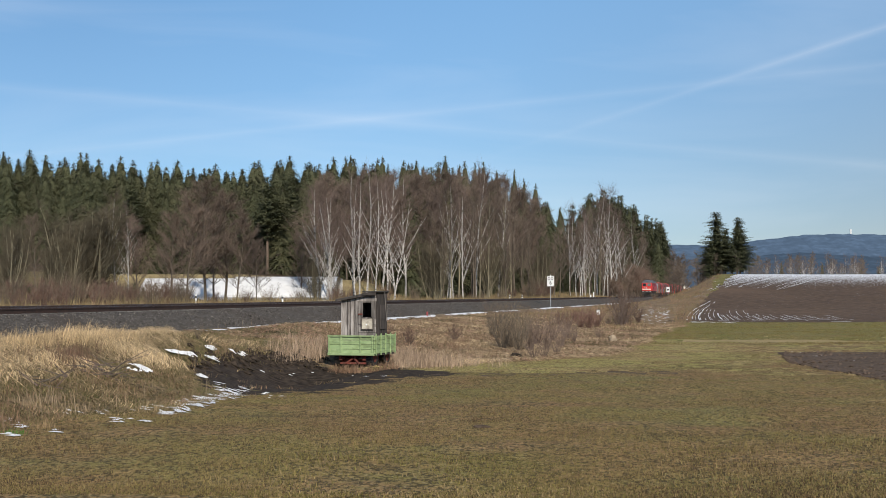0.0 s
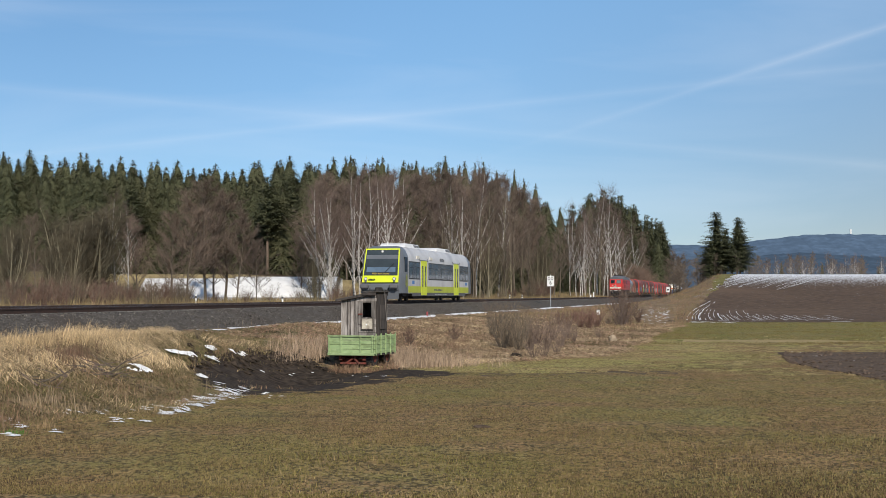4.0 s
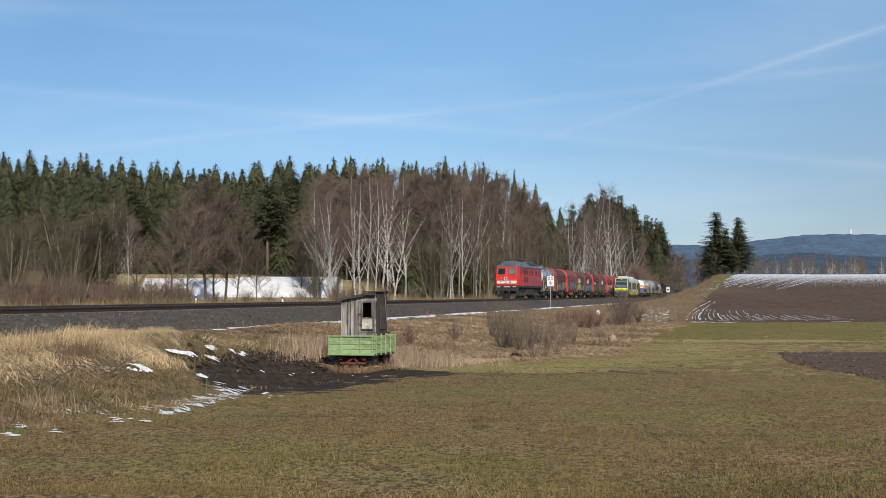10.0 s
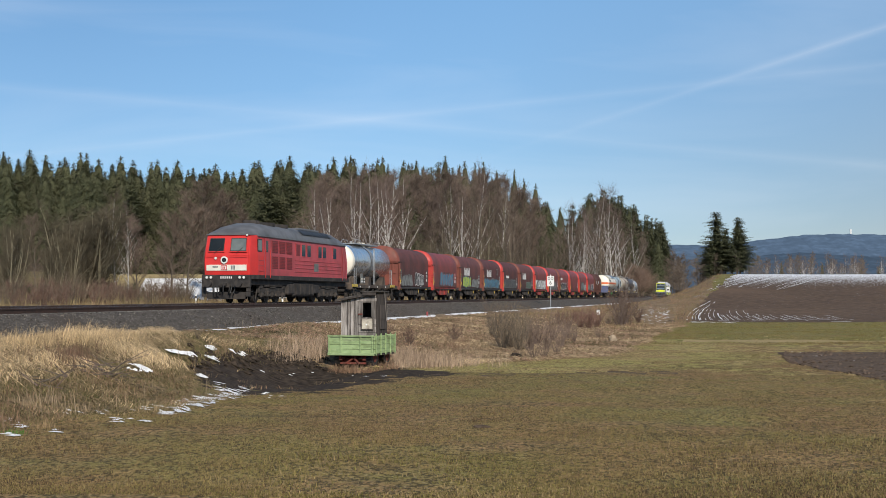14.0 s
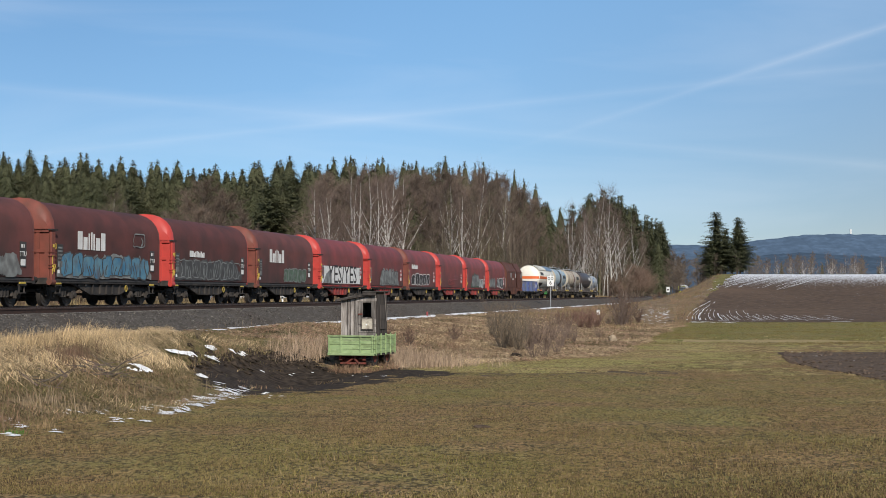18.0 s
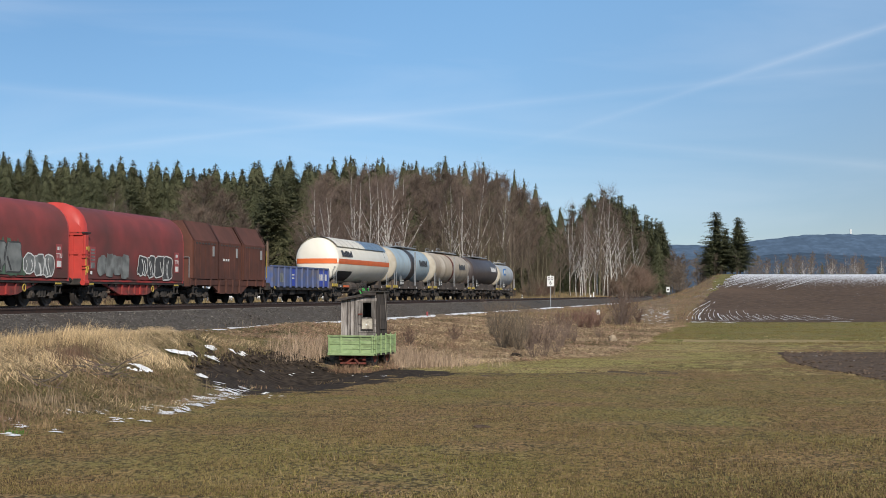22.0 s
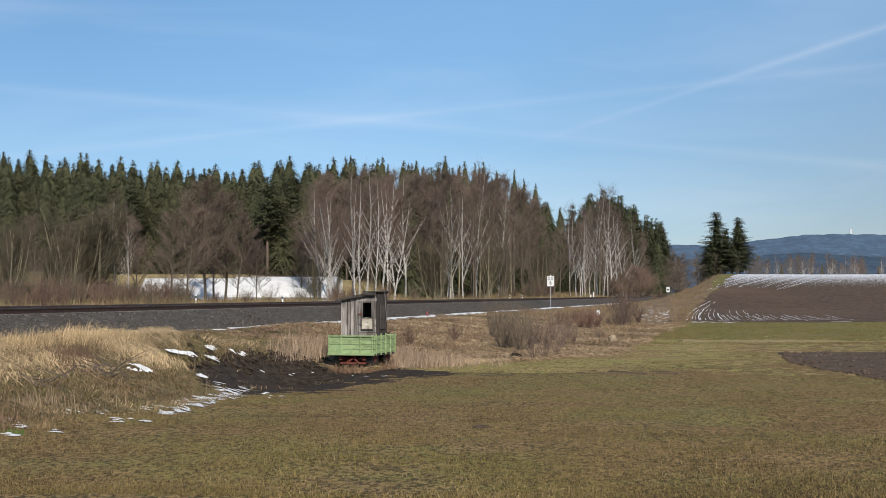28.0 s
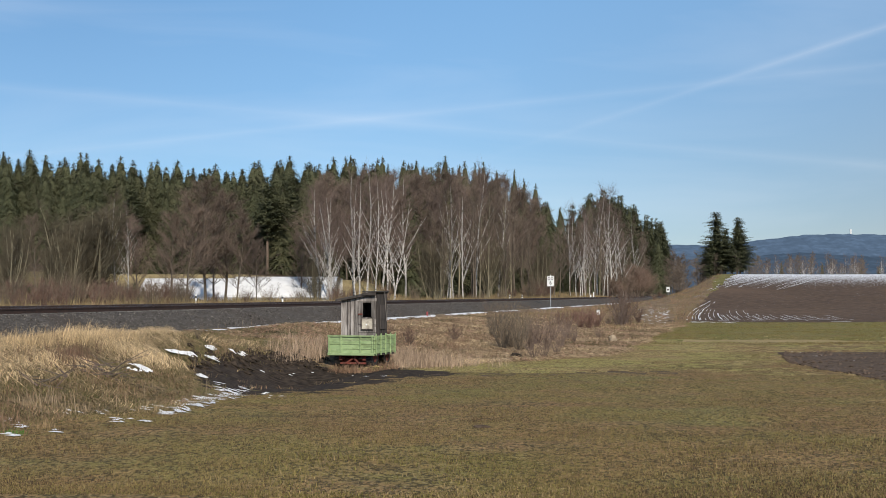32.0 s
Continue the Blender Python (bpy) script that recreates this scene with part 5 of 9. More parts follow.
    for x in (1.25, 10.2):
        part("data_panel", MB().box(x, x + 0.5, -hw - 0.012, -hw, 1.5, 2.45), M_labelred if cur is M_cur_red else M_oil, w)
        bars(w, M_gg if x < 5 else M_gw, x + 0.06, -hw - 0.014, 1.55, [0.36], 0.24)
        if x > 5:
            lettering("TTU", 0.27, M_gw, w, Matrix.Translation((x + 0.25, -hw - 0.014, 1.98)) @ Matrix.Rotation(math.pi / 2, 4, "X"), "lettering", "white stencilled letters")
            bars(w, M_gw, x + 0.1, -hw - 0.014, 2.22, [0.14, 0.05], 0.13)
        else:
            for i in range(4):
                bars(w, M_gg, x + 0.06, -hw - 0.014, 1.86 + i * 0.14, [0.12, 0.2], 0.07, 0.03)
            bars(w, M_whitepaint, x + 0.02, -hw - 0.014, 1.3, [0.17], 0.14)
    for kind, *args in decor:
        if kind == "name":
            x, z, h, ws = args
            bars(w, M_gw, x, -hw - 0.012, z, ws, h, h * 0.13, "name_bar", rng)
        elif kind == "spray":
            spray(w, rng, *args[:4], -hw - 0.012, *args[4:])
        elif kind == "yes":
            part("white_patch", MB().box(1.1, 10.4, -hw - 0.012, -hw - 0.006, 1.2, 2.32), M_gw, w, "white painted patch behind the letters")
            part("spray_paint", MB().add([(1.5, -hw - 0.014, 1.2), (3.4, -hw - 0.014, 1.2), (3.1, -hw - 0.014, 2.1), (2.2, -hw - 0.014, 1.8)], [(0, 1, 2, 3)]), M_gg, w)
            lettering("YES/YES", 1.42, M_gbl, w, Matrix.Translation((6.1, -hw - 0.016, 1.75)) @ Matrix.Rotation(math.pi / 2, 4, "X") @ Matrix.Diagonal((1.42, 1.2, 1, 1)), "lettering", "black sprayed capital letters")
    return w


RAIL_NAME = (3.0, 2.3, 0.74, [0.42, 0.36, 0.13, 0.13, 0.13, 0.40, 0.40])
COILS = [
    (M_hooporange, M_cur_brown, M_frame, [("spray", 2.0, 5.2, 1.2, 2.0, None, M_gg, 6, M_gg), ("spray", 6.2, 9.4, 1.2, 2.15, M_ggd, M_gw, 4)]),
    (M_hoopred, M_cur_red, M_bellyred, [("spray", 4.0, 9.6, 1.25, 2.4, M_gb, M_gpk, 5, M_ggd)]),
    (M_hooporange, M_cur_brown, M_frame, [("name", *RAIL_NAME), ("spray", 2.4, 6.3, 1.15, 2.2, M_gy, M_gb, 4), ("spray", 7.0, 10.0, 1.2, 1.95, M_gg, M_gg, 3, M_gg)]),
    (M_hooporange, M_cur_brown, M_frame, [("name", *RAIL_NAME), ("spray", 1.6, 10.0, 1.15, 2.1, M_gb, M_ggd, 9, M_gg), ("spray", 8.4, 9.6, 2.5, 3.2, None, M_gg, 1)]),
    (M_hoopred, M_cur_brown, M_frame, [("name", 3.0, 2.3, 0.3, [0.5, 0.14, 0.14, 0.14, 0.14, 0.14, 0.14, 0.14, 0.14]), ("spray", 1.5, 10.0, 1.2, 2.15, None, M_gg, 9, M_ggd)]),
    (M_hooporange, M_cur_brown, M_frame, [("name", *RAIL_NAME), ("spray", 5.6, 9.8, 1.2, 2.0, M_ggr, M_gg, 5)]),
    (M_hoopred, M_cur_red, M_bellyred, [("yes",)]),
    (M_hoopred, M_cur_red, M_bellyred, [("spray", 4.3, 9.4, 1.2, 2.35, M_gg, M_ggd, 5, M_gg)]),
    (M_hooporange, M_cur_red, M_frame, [("name", 2.2, 2.55, 0.36, [0.42, 0.16, 0.16, 0.16, 0.16, 0.16, 0.16, 0.16, 0.16]), ("spray", 2.2, 8.8, 1.2, 2.15, M_gbl, M_gw, 5)]),
    (M_hoopred, M_cur_red, M_bellyred, [("spray", 4.6, 7.2, 1.4, 1.8, None, M_labelred, 3), ("spray", 7.2, 8.6, 1.8, 2.2, None, M_gpk, 1)]),
    (M_hoopred, M_cur_red, M_bellyred, [("spray", 3.9, 7.4, 1.2, 2.45, M_gg, M_ggd, 3, M_ggr), ("spray", 7.6, 10.0, 1.2, 2.1, M_gg, M_gw, 3)]),
    (M_hoopred, M_cur_red, M_bellyred, [("spray", 2.0, 5.0, 1.2, 2.15, M_gg, M_gg, 4), ("spray", 6.0, 9.8, 1.2, 2.25, M_ggd, M_gw, 4)]),
]
for k, (hoop, cur, belly, decor) in enumerate(COILS):
    TRAIN.append((coil_wagon(k, hoop, cur, belly, decor), 33.67 + 11.93 * k))


# ---- the brown hooded wagon ----
def hooded_wagon():
    w = thing("hooded_wagon", "oxide brown steel freight wagon with chamfered hoods", "freight wagon")
    hw = 1.42

    def sect(d=0.0):
        return [(-hw + d, 1.25), (-hw + d, 3.15), (-0.85 + d * 0.5, 4.12 - d), (0.85 - d * 0.5, 4.12 - d), (hw - d, 3.15), (hw - d, 1.25)]
    for i, (a, b, d) in enumerate(((0.75, 4.28, 0.0), (4.3, 7.86, 0.07), (7.88, 11.55, 0.0))):
        h = part("hood", MB().loft([ring(a, sect(d + 0.05)), ring(a + 0.1, sect(d)), ring(b - 0.1, sect(d)), ring(b, sect(d + 0.05))]), M_brownwagon, w)
        rb = MB()
        x = a + 0.3
        while x < b - 0.2:
            rb.box(x - 0.025, x + 0.025, -hw + d - 0.018, -hw + d, 1.3, 3.1, 0.006)
            x += 0.7
        part("ribs", rb, M_brownwagon, h)
        x = a + 0.4
        while x < b - 0.4:
            part("vent_slot", shared("vent_slot", lambda: MB().box(0, 0.2, -0.02, 0.02, 2.98, 3.05), M_oil), None, h).location = (x, -hw + d, 0)
            x += 0.4
        for xx in (a + 0.05, b - 0.05):
            pts = [(-hw + d - 0.05, 1.25), (-hw + d - 0.05, 3.17), (-0.88, 4.17 - d), (0.88, 4.17 - d)]
            part("hood_edge", MB().loft([[(xx - 0.05, y, z) for y, z in pts], [(xx + 0.05, y, z) for y, z in pts]], False), M_brownwagon, h)
        part("lever", MB().box(b - 0.9, b - 0.8, -hw + d - 0.08, -hw + d, 2.4, 2.9), M_galv, h)
    fr = MB()
    for y in (-1.3, 1.3):
        fr.box(0.62, 11.73, y - 0.08, y + 0.08, 0.92, 1.22, 0.015)
        fr.loft([[(3.6, y + d, 0.92), (4.6, y + d, 0.5), (7.8, y + d, 0.5), (8.8, y + d, 0.92)] for d in (-0.05, 0.05)])
        for x in (1.2, 3.2, 4.4, 5.4, 6.4, 7.4, 8.6, 10.0, 11.2):
            fr.box(x - 0.05, x + 0.05, y - 0.14, y + 0.14, 0.55 if 4 < x < 8.5 else 0.9, 1.25)
    fr.box(0.5, 0.72, -1.35, 1.35, 0.86, 1.3)
    fr.box(11.63, 11.85, -1.35, 1.35, 0.86, 1.3)
    part("underframe", fr, M_brownwagon, w)
    for x in (0.68, 11.67):
        part("end_platform", MB().box(x - 0.16, x + 0.16, -1.3, 1.3, 1.25, 1.3), M_frame, w)
        part("handrail", MB().path([(x, -1.25, 1.3), (x, -1.25, 2.3), (x, -0.6, 2.3), (x, -0.6, 1.3)], 0.022), M_galv, w)
    part("yellow_pole", MB().box(11.6, 11.68, -1.46, -1.40, 1.4, 2.9), M_yellow, w)
    bars(w, M_gw, 5.0, -hw + 0.05, 2.2, [0.3, 0.2, 0.2], 0.12, 0.1)
    bogie(w, 2.4)
    bogie(w, 9.95)
    buffers(w, ((0.62, 180), (11.73, 0)))
    coupling(w, 0.5, -1)
    steps_at(w, 1.2)
    steps_at(w, 11.1)
    return w


TRAIN.append((hooded_wagon(), 176.6))


# ---- the blue open wagon ----
def open_wagon():
    w = thing("open_wagon", "faded blue low-sided open freight wagon with ribbed sides", "freight wagon")
    L = 12.75
    for y in (-1.36, 1.36):
        sd = part("side_wall", MB().box(0.75, L - 0.75, y - 0.03, y + 0.03, 0.95, 2.06), M_bluegon, w)
        yo = y * 1.075
        for i in range(11):
            x = 0.8 + i * (L - 1.6) / 10
            rib = MB().box(x - 0.06, x + 0.06, min(y, yo) - 0.02, max(y, yo) + 0.02, 0.88, 2.06, 0.01)
            part("rib", rib, M_bluegon, sd)
        part("top_rail", MB().box(0.7, L - 0.7, y - 0.08, y + 0.08, 2.05, 2.15, 0.015), M_bluegon, sd)
    for x in (0.75, L - 0.75):
        part("end_wall", MB().box(x - 0.04, x + 0.04, -1.36, 1.36, 0.95, 2.06), M_bluegon, w)
    part("floor", MB().box(0.7, L - 0.7, -1.34, 1.34, 0.95, 1.05), M_rust, w)
    part("load", MB().loft([[(1.0, y, z) for y, z in ((-1.2, 1.05), (-1.0, 1.7), (1.0, 1.7), (1.2, 1.05))], [(6.0, y, z) for y, z in ((-1.2, 1.05), (-0.9, 1.8), (0.9, 1.8), (1.2, 1.05))], [(L - 1.0, y, z) for y, z in ((-1.2, 1.05), (-1.0, 1.7), (1.0, 1.7), (1.2, 1.05))]]), M_rust, w)
    for x, wide in ((4.16, 0.95), (9.79, 1.05), (10.9, 1.0)):
        part("blue_panel", MB().box(x, x + wide, -1.402, -1.395, 0.98, 2.0), M_bluebright, w, "bright blue painted side panel")
    bars(w, M_gw, 9.95, -1.406, 1.35, [0.2, 0.3, 0.12], 0.4, 0.12)
    bars(w, M_gw, 11.2, -1.406, 1.35, [0.4], 0.4, 0.12)
    bars(w, M_gw, 4.4, -1.406, 1.6, [0.5], 0.08)
    bars(w, M_gw, 4.4, -1.406, 1.4, [0.5], 0.08)
    part("white_panel", MB().box(2.3, 2.9, -1.402, -1.396, 1.2, 1.7), M_gg, w)
    fr = MB()
    for y in (-1.25, 1.25):
        fr.box(0.62, L - 0.62, y - 0.08, y + 0.08, 0.74, 0.94, 0.015)
    fr.box(0.5, 0.7, -1.3, 1.3, 0.74, 1.14)
    fr.box(L - 0.7, L - 0.5, -1.3, 1.3, 0.74, 1.14)
    fr.box(0.6, L - 0.6, -0.3, 0.3, 0.7, 1.05)
    part("underframe", fr, M_frame, w)
    # dark box added below the floor, standing in for the shade there
    part("middle_sill", MB().box(3.9, L - 3.9, -1.0, 1.0, 0.5, 0.92, 0.03), M_frame, w)
    for x in (1.2, L - 3.0):
        part("tie_hook", MB().path([(x, -1.42, 0.95), (x, -1.46, 0.82), (x + 0.12, -1.44, 0.8)], 0.025), M_yellow, w)
    part("brake_gear", MB().box(4.8, 5.6, -1.2, -0.6, 0.45, 0.9, 0.03).tube((6.5, -0.9, 0.7), (7.4, -0.9, 0.7), 0.18, 0.18, 12), M_bogie, w)
    bogie(w, 2.3)
    bogie(w, L - 2.3)
    buffers(w, ((0.62, 180), (L - 0.62, 0)))
    coupling(w, 0.5, -1)
    steps_at(w, 1.1)
    return w


TRAIN.append((open_wagon(), 188.5))


M_dustframe = mat("brown_dusty_frame", (0.085, 0.065, 0.052), (0.045, 0.036, 0.03), 2.5, 0.85, dirt=(0.13, 0.10, 0.078), dscale=0.9, dlo=0.48, dhi=0.7)


# ---- tank wagons ----
def tank_wagon(label, L, R, zc, bands, name_bars=None, shield=False, stripe=False, catwalk=True, panel=None, stripcol=None, sill=False):
    """bands: (x0, x1, material), in metres from the front buffers; the first and last carry the dished ends."""
    w = thing("tank_wagon", label, "tank wagon", "tank wagons of the freight train")
    n = 28
    x0, x1 = bands[0][0], bands[-1][1]

    def circle(x, r):
        return [(x, -r * math.cos(2 * math.pi * i / n), zc + r * math.sin(2 * math.pi * i / n)) for i in range(n)]
    shell = None
    for i, (a, b, m) in enumerate(bands):
        rings = []
        if i == 0:
            rings += [circle(a + R * 0.34 * (1 - math.cos(t)), max(R * math.sin(t), 0.02)) for t in (0.05, 0.3, 0.6, 0.9, 1.2, 1.4, 1.571)]
        else:
            rings.append(circle(a, R))
        if i == len(bands) - 1:
            rings += [circle(b - R * 0.34 * (1 - math.cos(t)), max(R * math.sin(t), 0.02)) for t in (1.571, 1.4, 1.2, 0.9, 0.6, 0.3, 0.05)]
        else:
            rings.append(circle(b, R))
        ob = part("tank_shell", MB().loft(rings), m, w, smooth=50)
        shell = shell or ob
    seams = MB()
    x = x0 + 1.5 if not shield else x1 - 1.6
    while x < x1 - 1.2:
        seams.loft([[(x + d, q[1], q[2]) for q in circle(x, R + 0.012)] for d in (-0.02, 0.02)], True, False)
        x += 1.55
    part("weld_seams", seams, (M_galv if bands[-1][2] is M_silver else bands[0][2]) if not shield else M_oil, shell)
    if stripe:
        mb = MB()
        for sy in (-1, 1):
            for a, b in ((x0 + R * 0.34, x1 - R * 0.34),):
                pts0, pts1 = [], []
                for t in np.linspace(-0.16, 0.06, 4):
                    pts0.append((a, sy * (R + 0.01) * math.cos(t), zc + (R + 0.01) * math.sin(t)))
                    pts1.append((b, sy * (R + 0.01) * math.cos(t), zc + (R + 0.01) * math.sin(t)))
                mb.loft([pts0, pts1], False)
        part("orange_band", mb, M_orange, shell, "orange warning band round the tank")
        mb = MB()
        rows = []
        for zz in (-0.16, 0.06):
            row = []
            for yy in np.linspace(-1, 1, 25):
                z = zc + R * zz
                r = min(math.hypot(yy * R * math.cos(0.05), R * zz) / R, 1.0)
                row.append((x0 + R * 0.34 * (1 - math.sqrt(max(0, 1 - r * r))) - 0.012, yy * R * math.cos(0.05), z))
            rows.append(row)
        mb.loft(rows, False)
        part("orange_band", mb, M_orange, shell)
    if shield:
        mb = MB()
        rings = [[(x, -(R + 0.09) * math.cos(t), zc + (R + 0.09) * math.sin(t)) for t in np.linspace(0.62, math.pi - 0.62, 16)] for x in (x0 + 0.7, x1 - 6.6)]
        mb.loft(rings, False)
        part("sun_shield", mb, bands[0][2], w)
        mb = MB()
        rings = [[(x, -(R + 0.09) * math.cos(t), zc + (R + 0.09) * math.sin(t)) for t in np.linspace(0.62, math.pi - 0.62, 16)] for x in (x1 - 6.6, x1 - 0.6)]
        mb.loft(rings, False)
        part("rear_sun_shield", mb, M_shade, w, "blue-grey sun shield section")
        rim = MB()
        x = x0 + 0.7
        while x < x1 - 0.5:
            rim.loft([[(x + d, -(R + 0.1) * math.cos(t), zc + (R + 0.1) * math.sin(t)) for t in np.linspace(0.60, math.pi - 0.60, 16)] for d in (-0.025, 0.025)], False)
            x += 1.35
        part("shield_ribs", rim, M_frame, w)
    if catwalk:
        a, b = x0 + (x1 - x0) * 0.28, x0 + (x1 - x0) * 0.86
        zt = zc + R + 0.08
        part("catwalk", MB().box(a, b, -0.45, 0.45, zt, zt + 0.04).box(a, b, -0.5, -0.45, zt, zt + 0.09).box(a, b, 0.45, 0.5, zt, zt + 0.09), M_galv, w)
        rail = MB()
        for y in (-0.5, 0.5):
            rail.path([(a, y, zt), (a + 0.3, y, zt + 0.32), (a + 1.6, y, zt + 0.32), (a + 2.0, y, zt)], 0.025)
            rail.path([(b - 1.2, y, zt + 0.05), (b - 1.0, y, zt + 0.25), (b, y, zt + 0.25)], 0.02)
        part("handrail", rail, M_galv, w)
        part("dome", MB().tube(((a + b) / 2, 0, zc + R - 0.1), ((a + b) / 2, 0, zt + 0.18), 0.36, 0.36, 14), bands[0][2], w)
        for xx in (a + 0.8, b - 0.8):
            part("valve", MB().tube((xx, 0, zt), (xx, 0, zt + 0.22), 0.09, 0.09, 8), M_galv, w)
    if stripcol:
        xm = (x0 + x1) / 2
        mb = MB()
        rings = [[(xm + d, -(R + 0.02) * math.cos(t), zc + (R + 0.02) * math.sin(t)) for t in np.linspace(-0.9, math.pi / 2, 12)] for d in (-0.35, 0.35)]
        part("spill_stain", mb.loft(rings, False), stripcol, shell, "dark spill stains below the dome")
        part("ladder", MB().box(xm - 0.22, xm - 0.18, -R - 0.12, -R - 0.08, 1.2, zc + R * 0.8).box(xm + 0.18, xm + 0.22, -R - 0.12, -R - 0.08, 1.2, zc + R * 0.8), M_galv, w)
    # frame, saddles, ends
    fr = MB()
    for y in (-1.2, 1.2):
        for a, b in ((0.62, 5.6), (L - 5.2, L - 0.62)) if stripe else ((0.62, L - 0.62),):
            fr.box(a, b, y - 0.09, y + 0.09, 0.92, 1.16, 0.015)
    fr.box(0.5, 0.7, -1.32, 1.32, 0.86, 1.18)
    fr.box(L - 0.7, L - 0.5, -1.32, 1.32, 0.86, 1.18)
    part("underframe", fr, M_dustframe, w)
    tidy = MB()
    for k in range(5):
        xk = 3.6 + k * (L - 7.2) / 4
        tidy.box(xk - 0.05, xk + 0.05, -1.24, -1.12, 0.62, 0.95)
    tidy.tube((3.4, -1.1, 0.68), (L - 3.4, -1.1, 0.68), 0.03, 0.03, 6).tube((3.4, -0.7, 0.60), (L - 3.4, -0.7, 0.60), 0.05, 0.05, 6)
    part("brake_rods", tidy, M_bogie, w)
    for k in range(4):
        xk = 2.6 + k * (L - 5.6) / 3
        part("white_mark", MB().box(xk, xk + 0.14, -1.31, -1.293, 0.97, 1.07), M_gw, w)
    if sill:
        for y in (-1.12, 1.12):
            a, b = 1.9, L - 1.9
            part("sill_plate", MB().loft([[(a, y + d, 1.12), (a + 0.8, y + d, 1.52), (b - 0.8, y + d, 1.52), (b, y + d, 1.12)] for d in (-0.04, 0.04)]), M_dustframe, w)
    for x in (2.3, L - 2.3) if stripe else (2.3, L / 2, L - 2.3):
        part("tank_saddle", MB().loft([[(x - 0.5, y, 1.1), (x + 0.5, y, 1.1), (x + 0.22, y, zc - R * 0.86), (x - 0.22, y, zc - R * 0.86)] for y in (-1.0, 1.0)]), M_dustframe, w)
    for x in (1.05, L - 1.05):
        part("yellow_step_edge", MB().box(x - 0.6, x + 0.6, -1.40, -1.33, 1.0, 1.19, 0.01), M_yellow, w)
        steps_at(w, x)
        mb = MB()
        mb.path([(x, -1.3, 1.1), (x, -1.3, 2.3), (x + (0.5 if x < 3 else -0.5), -1.3, 2.3), (x + (0.5 if x < 3 else -0.5), -1.3, 1.1)], 0.022)
        mb.path([(x, -1.3, 1.7), (x + (0.5 if x < 3 else -0.5), -1.3, 1.7)], 0.018)
        part("end_railing", mb, M_galv, w)
    part("air_tank", MB().tube((L / 2 - 0.6, -0.8, 0.72), (L / 2 + 0.6, -0.8, 0.72), 0.2, 0.2, 12).box(L / 2 + 1.0, L / 2 + 1.5, -1.2, -0.7, 0.5, 0.9, 0.02), M_bogie, w)
    part("outlet_valve", MB().tube((L / 2, -1.25, 0.8), (L / 2, 1.25, 0.8), 0.11, 0.11, 10).tube((L / 2, 0, 0.8), (L / 2, 0, zc - R), 0.14, 0.14, 10), M_bogie, w)
    bogie(w, 2.2)
    bogie(w, L - 2.2)
    buffers(w, ((0.62, 180), (L - 0.62, 0)))
    coupling(w, 0.5, -1)
    for x in () if stripe else (2.7, 3.35):
        part("data_plate", MB().box(x, x + 0.5, -1.33, -1.30, 1.25, 1.95 if x < 3 else 1.75), M_gg if x < 3 else M_oil, w)
        bars(w, M_gw, x + 0.07, -1.336, 1.32, [0.36], 0.12)
        bars(w, M_cream, x + 0.07, -1.336, 1.52, [0.14, 0.14], 0.1)
    if name_bars:
        x, z, h, ws, m = name_bars
        t = math.asin(max(-1, min(1, (z + h / 2 - zc) / R)))
        holder = part("name_field", MB().box(-0.001, 0.001, 0, 0.001, -0.001, 0.001), m, w)
        holder.matrix_basis = Matrix.Translation((x, -(R + 0.018) * math.cos(t), zc + (R + 0.018) * math.sin(t))) @ Matrix.Rotation(-t, 4, "X")
        bars(holder, m, 0, 0, -h / 2, ws, h, h * 0.16, "name_bar", random.Random(5))
    if stripe:
        tt = [math.asin(max(-1.0, (zz - zc) / R)) for zz in (1.42, 1.62, 1.85, 2.05)]
        mb = MB().loft([[(x, -(R + 0.015) * math.cos(q), zc + (R + 0.015) * math.sin(q)) for q in tt] for x in (1.9, 5.4)], False)
        part("dark_patch", mb, M_gbl, shell, "black sprayed patch low on the tank")
        part("orange_spray", MB().box(3.3, 4.7, -1.31, -1.295, 0.96, 1.1), M_orange, w, "orange sprayed patch on the frame")
        part("brake_cylinder", MB().tube((4.9, -1.0, 0.98), (6.5, -1.0, 0.98), 0.34, 0.34, 16), M_dustframe, w)
        rg = random.Random(4)
        for k in range(7):
            xk = 8.0 + k * 0.42
            part("green_valve", MB().tube((xk, -1.15 + rg.uniform(-0.15, 0.1), rg.uniform(0.5, 0.7)), (xk + rg.uniform(-0.3, 0.5), -1.1, rg.uniform(0.75, 0.95)), 0.065, 0.05, 7), M_greenspray, w, "bright green sprayed valve gear")
        part("valve_cabinet", MB().box(8.4, 10.6, -0.95, 0.95, 0.55, 1.3, 0.04), M_frame, w)
        for k in range(4):
            part("filling_pipe", MB().path([(7.9 + k * 0.5, -1.0, 0.9), (8.1 + k * 0.5, -1.2, 1.25), (8.3 + k * 0.5, -1.2, 1.42)], 0.03), M_frame, w)
    if panel:
        xp, zp = panel
        part("blue_panel", MB().box(xp, xp + 1.3, -R - 0.02, -R + 0.05, zp, zp + 0.75), M_sticker, shell)
        bars(shell, M_gw, xp + 0.15, -R - 0.024, zp + 0.2, [0.22, 0.3, 0.3], 0.4, 0.06)
    return w


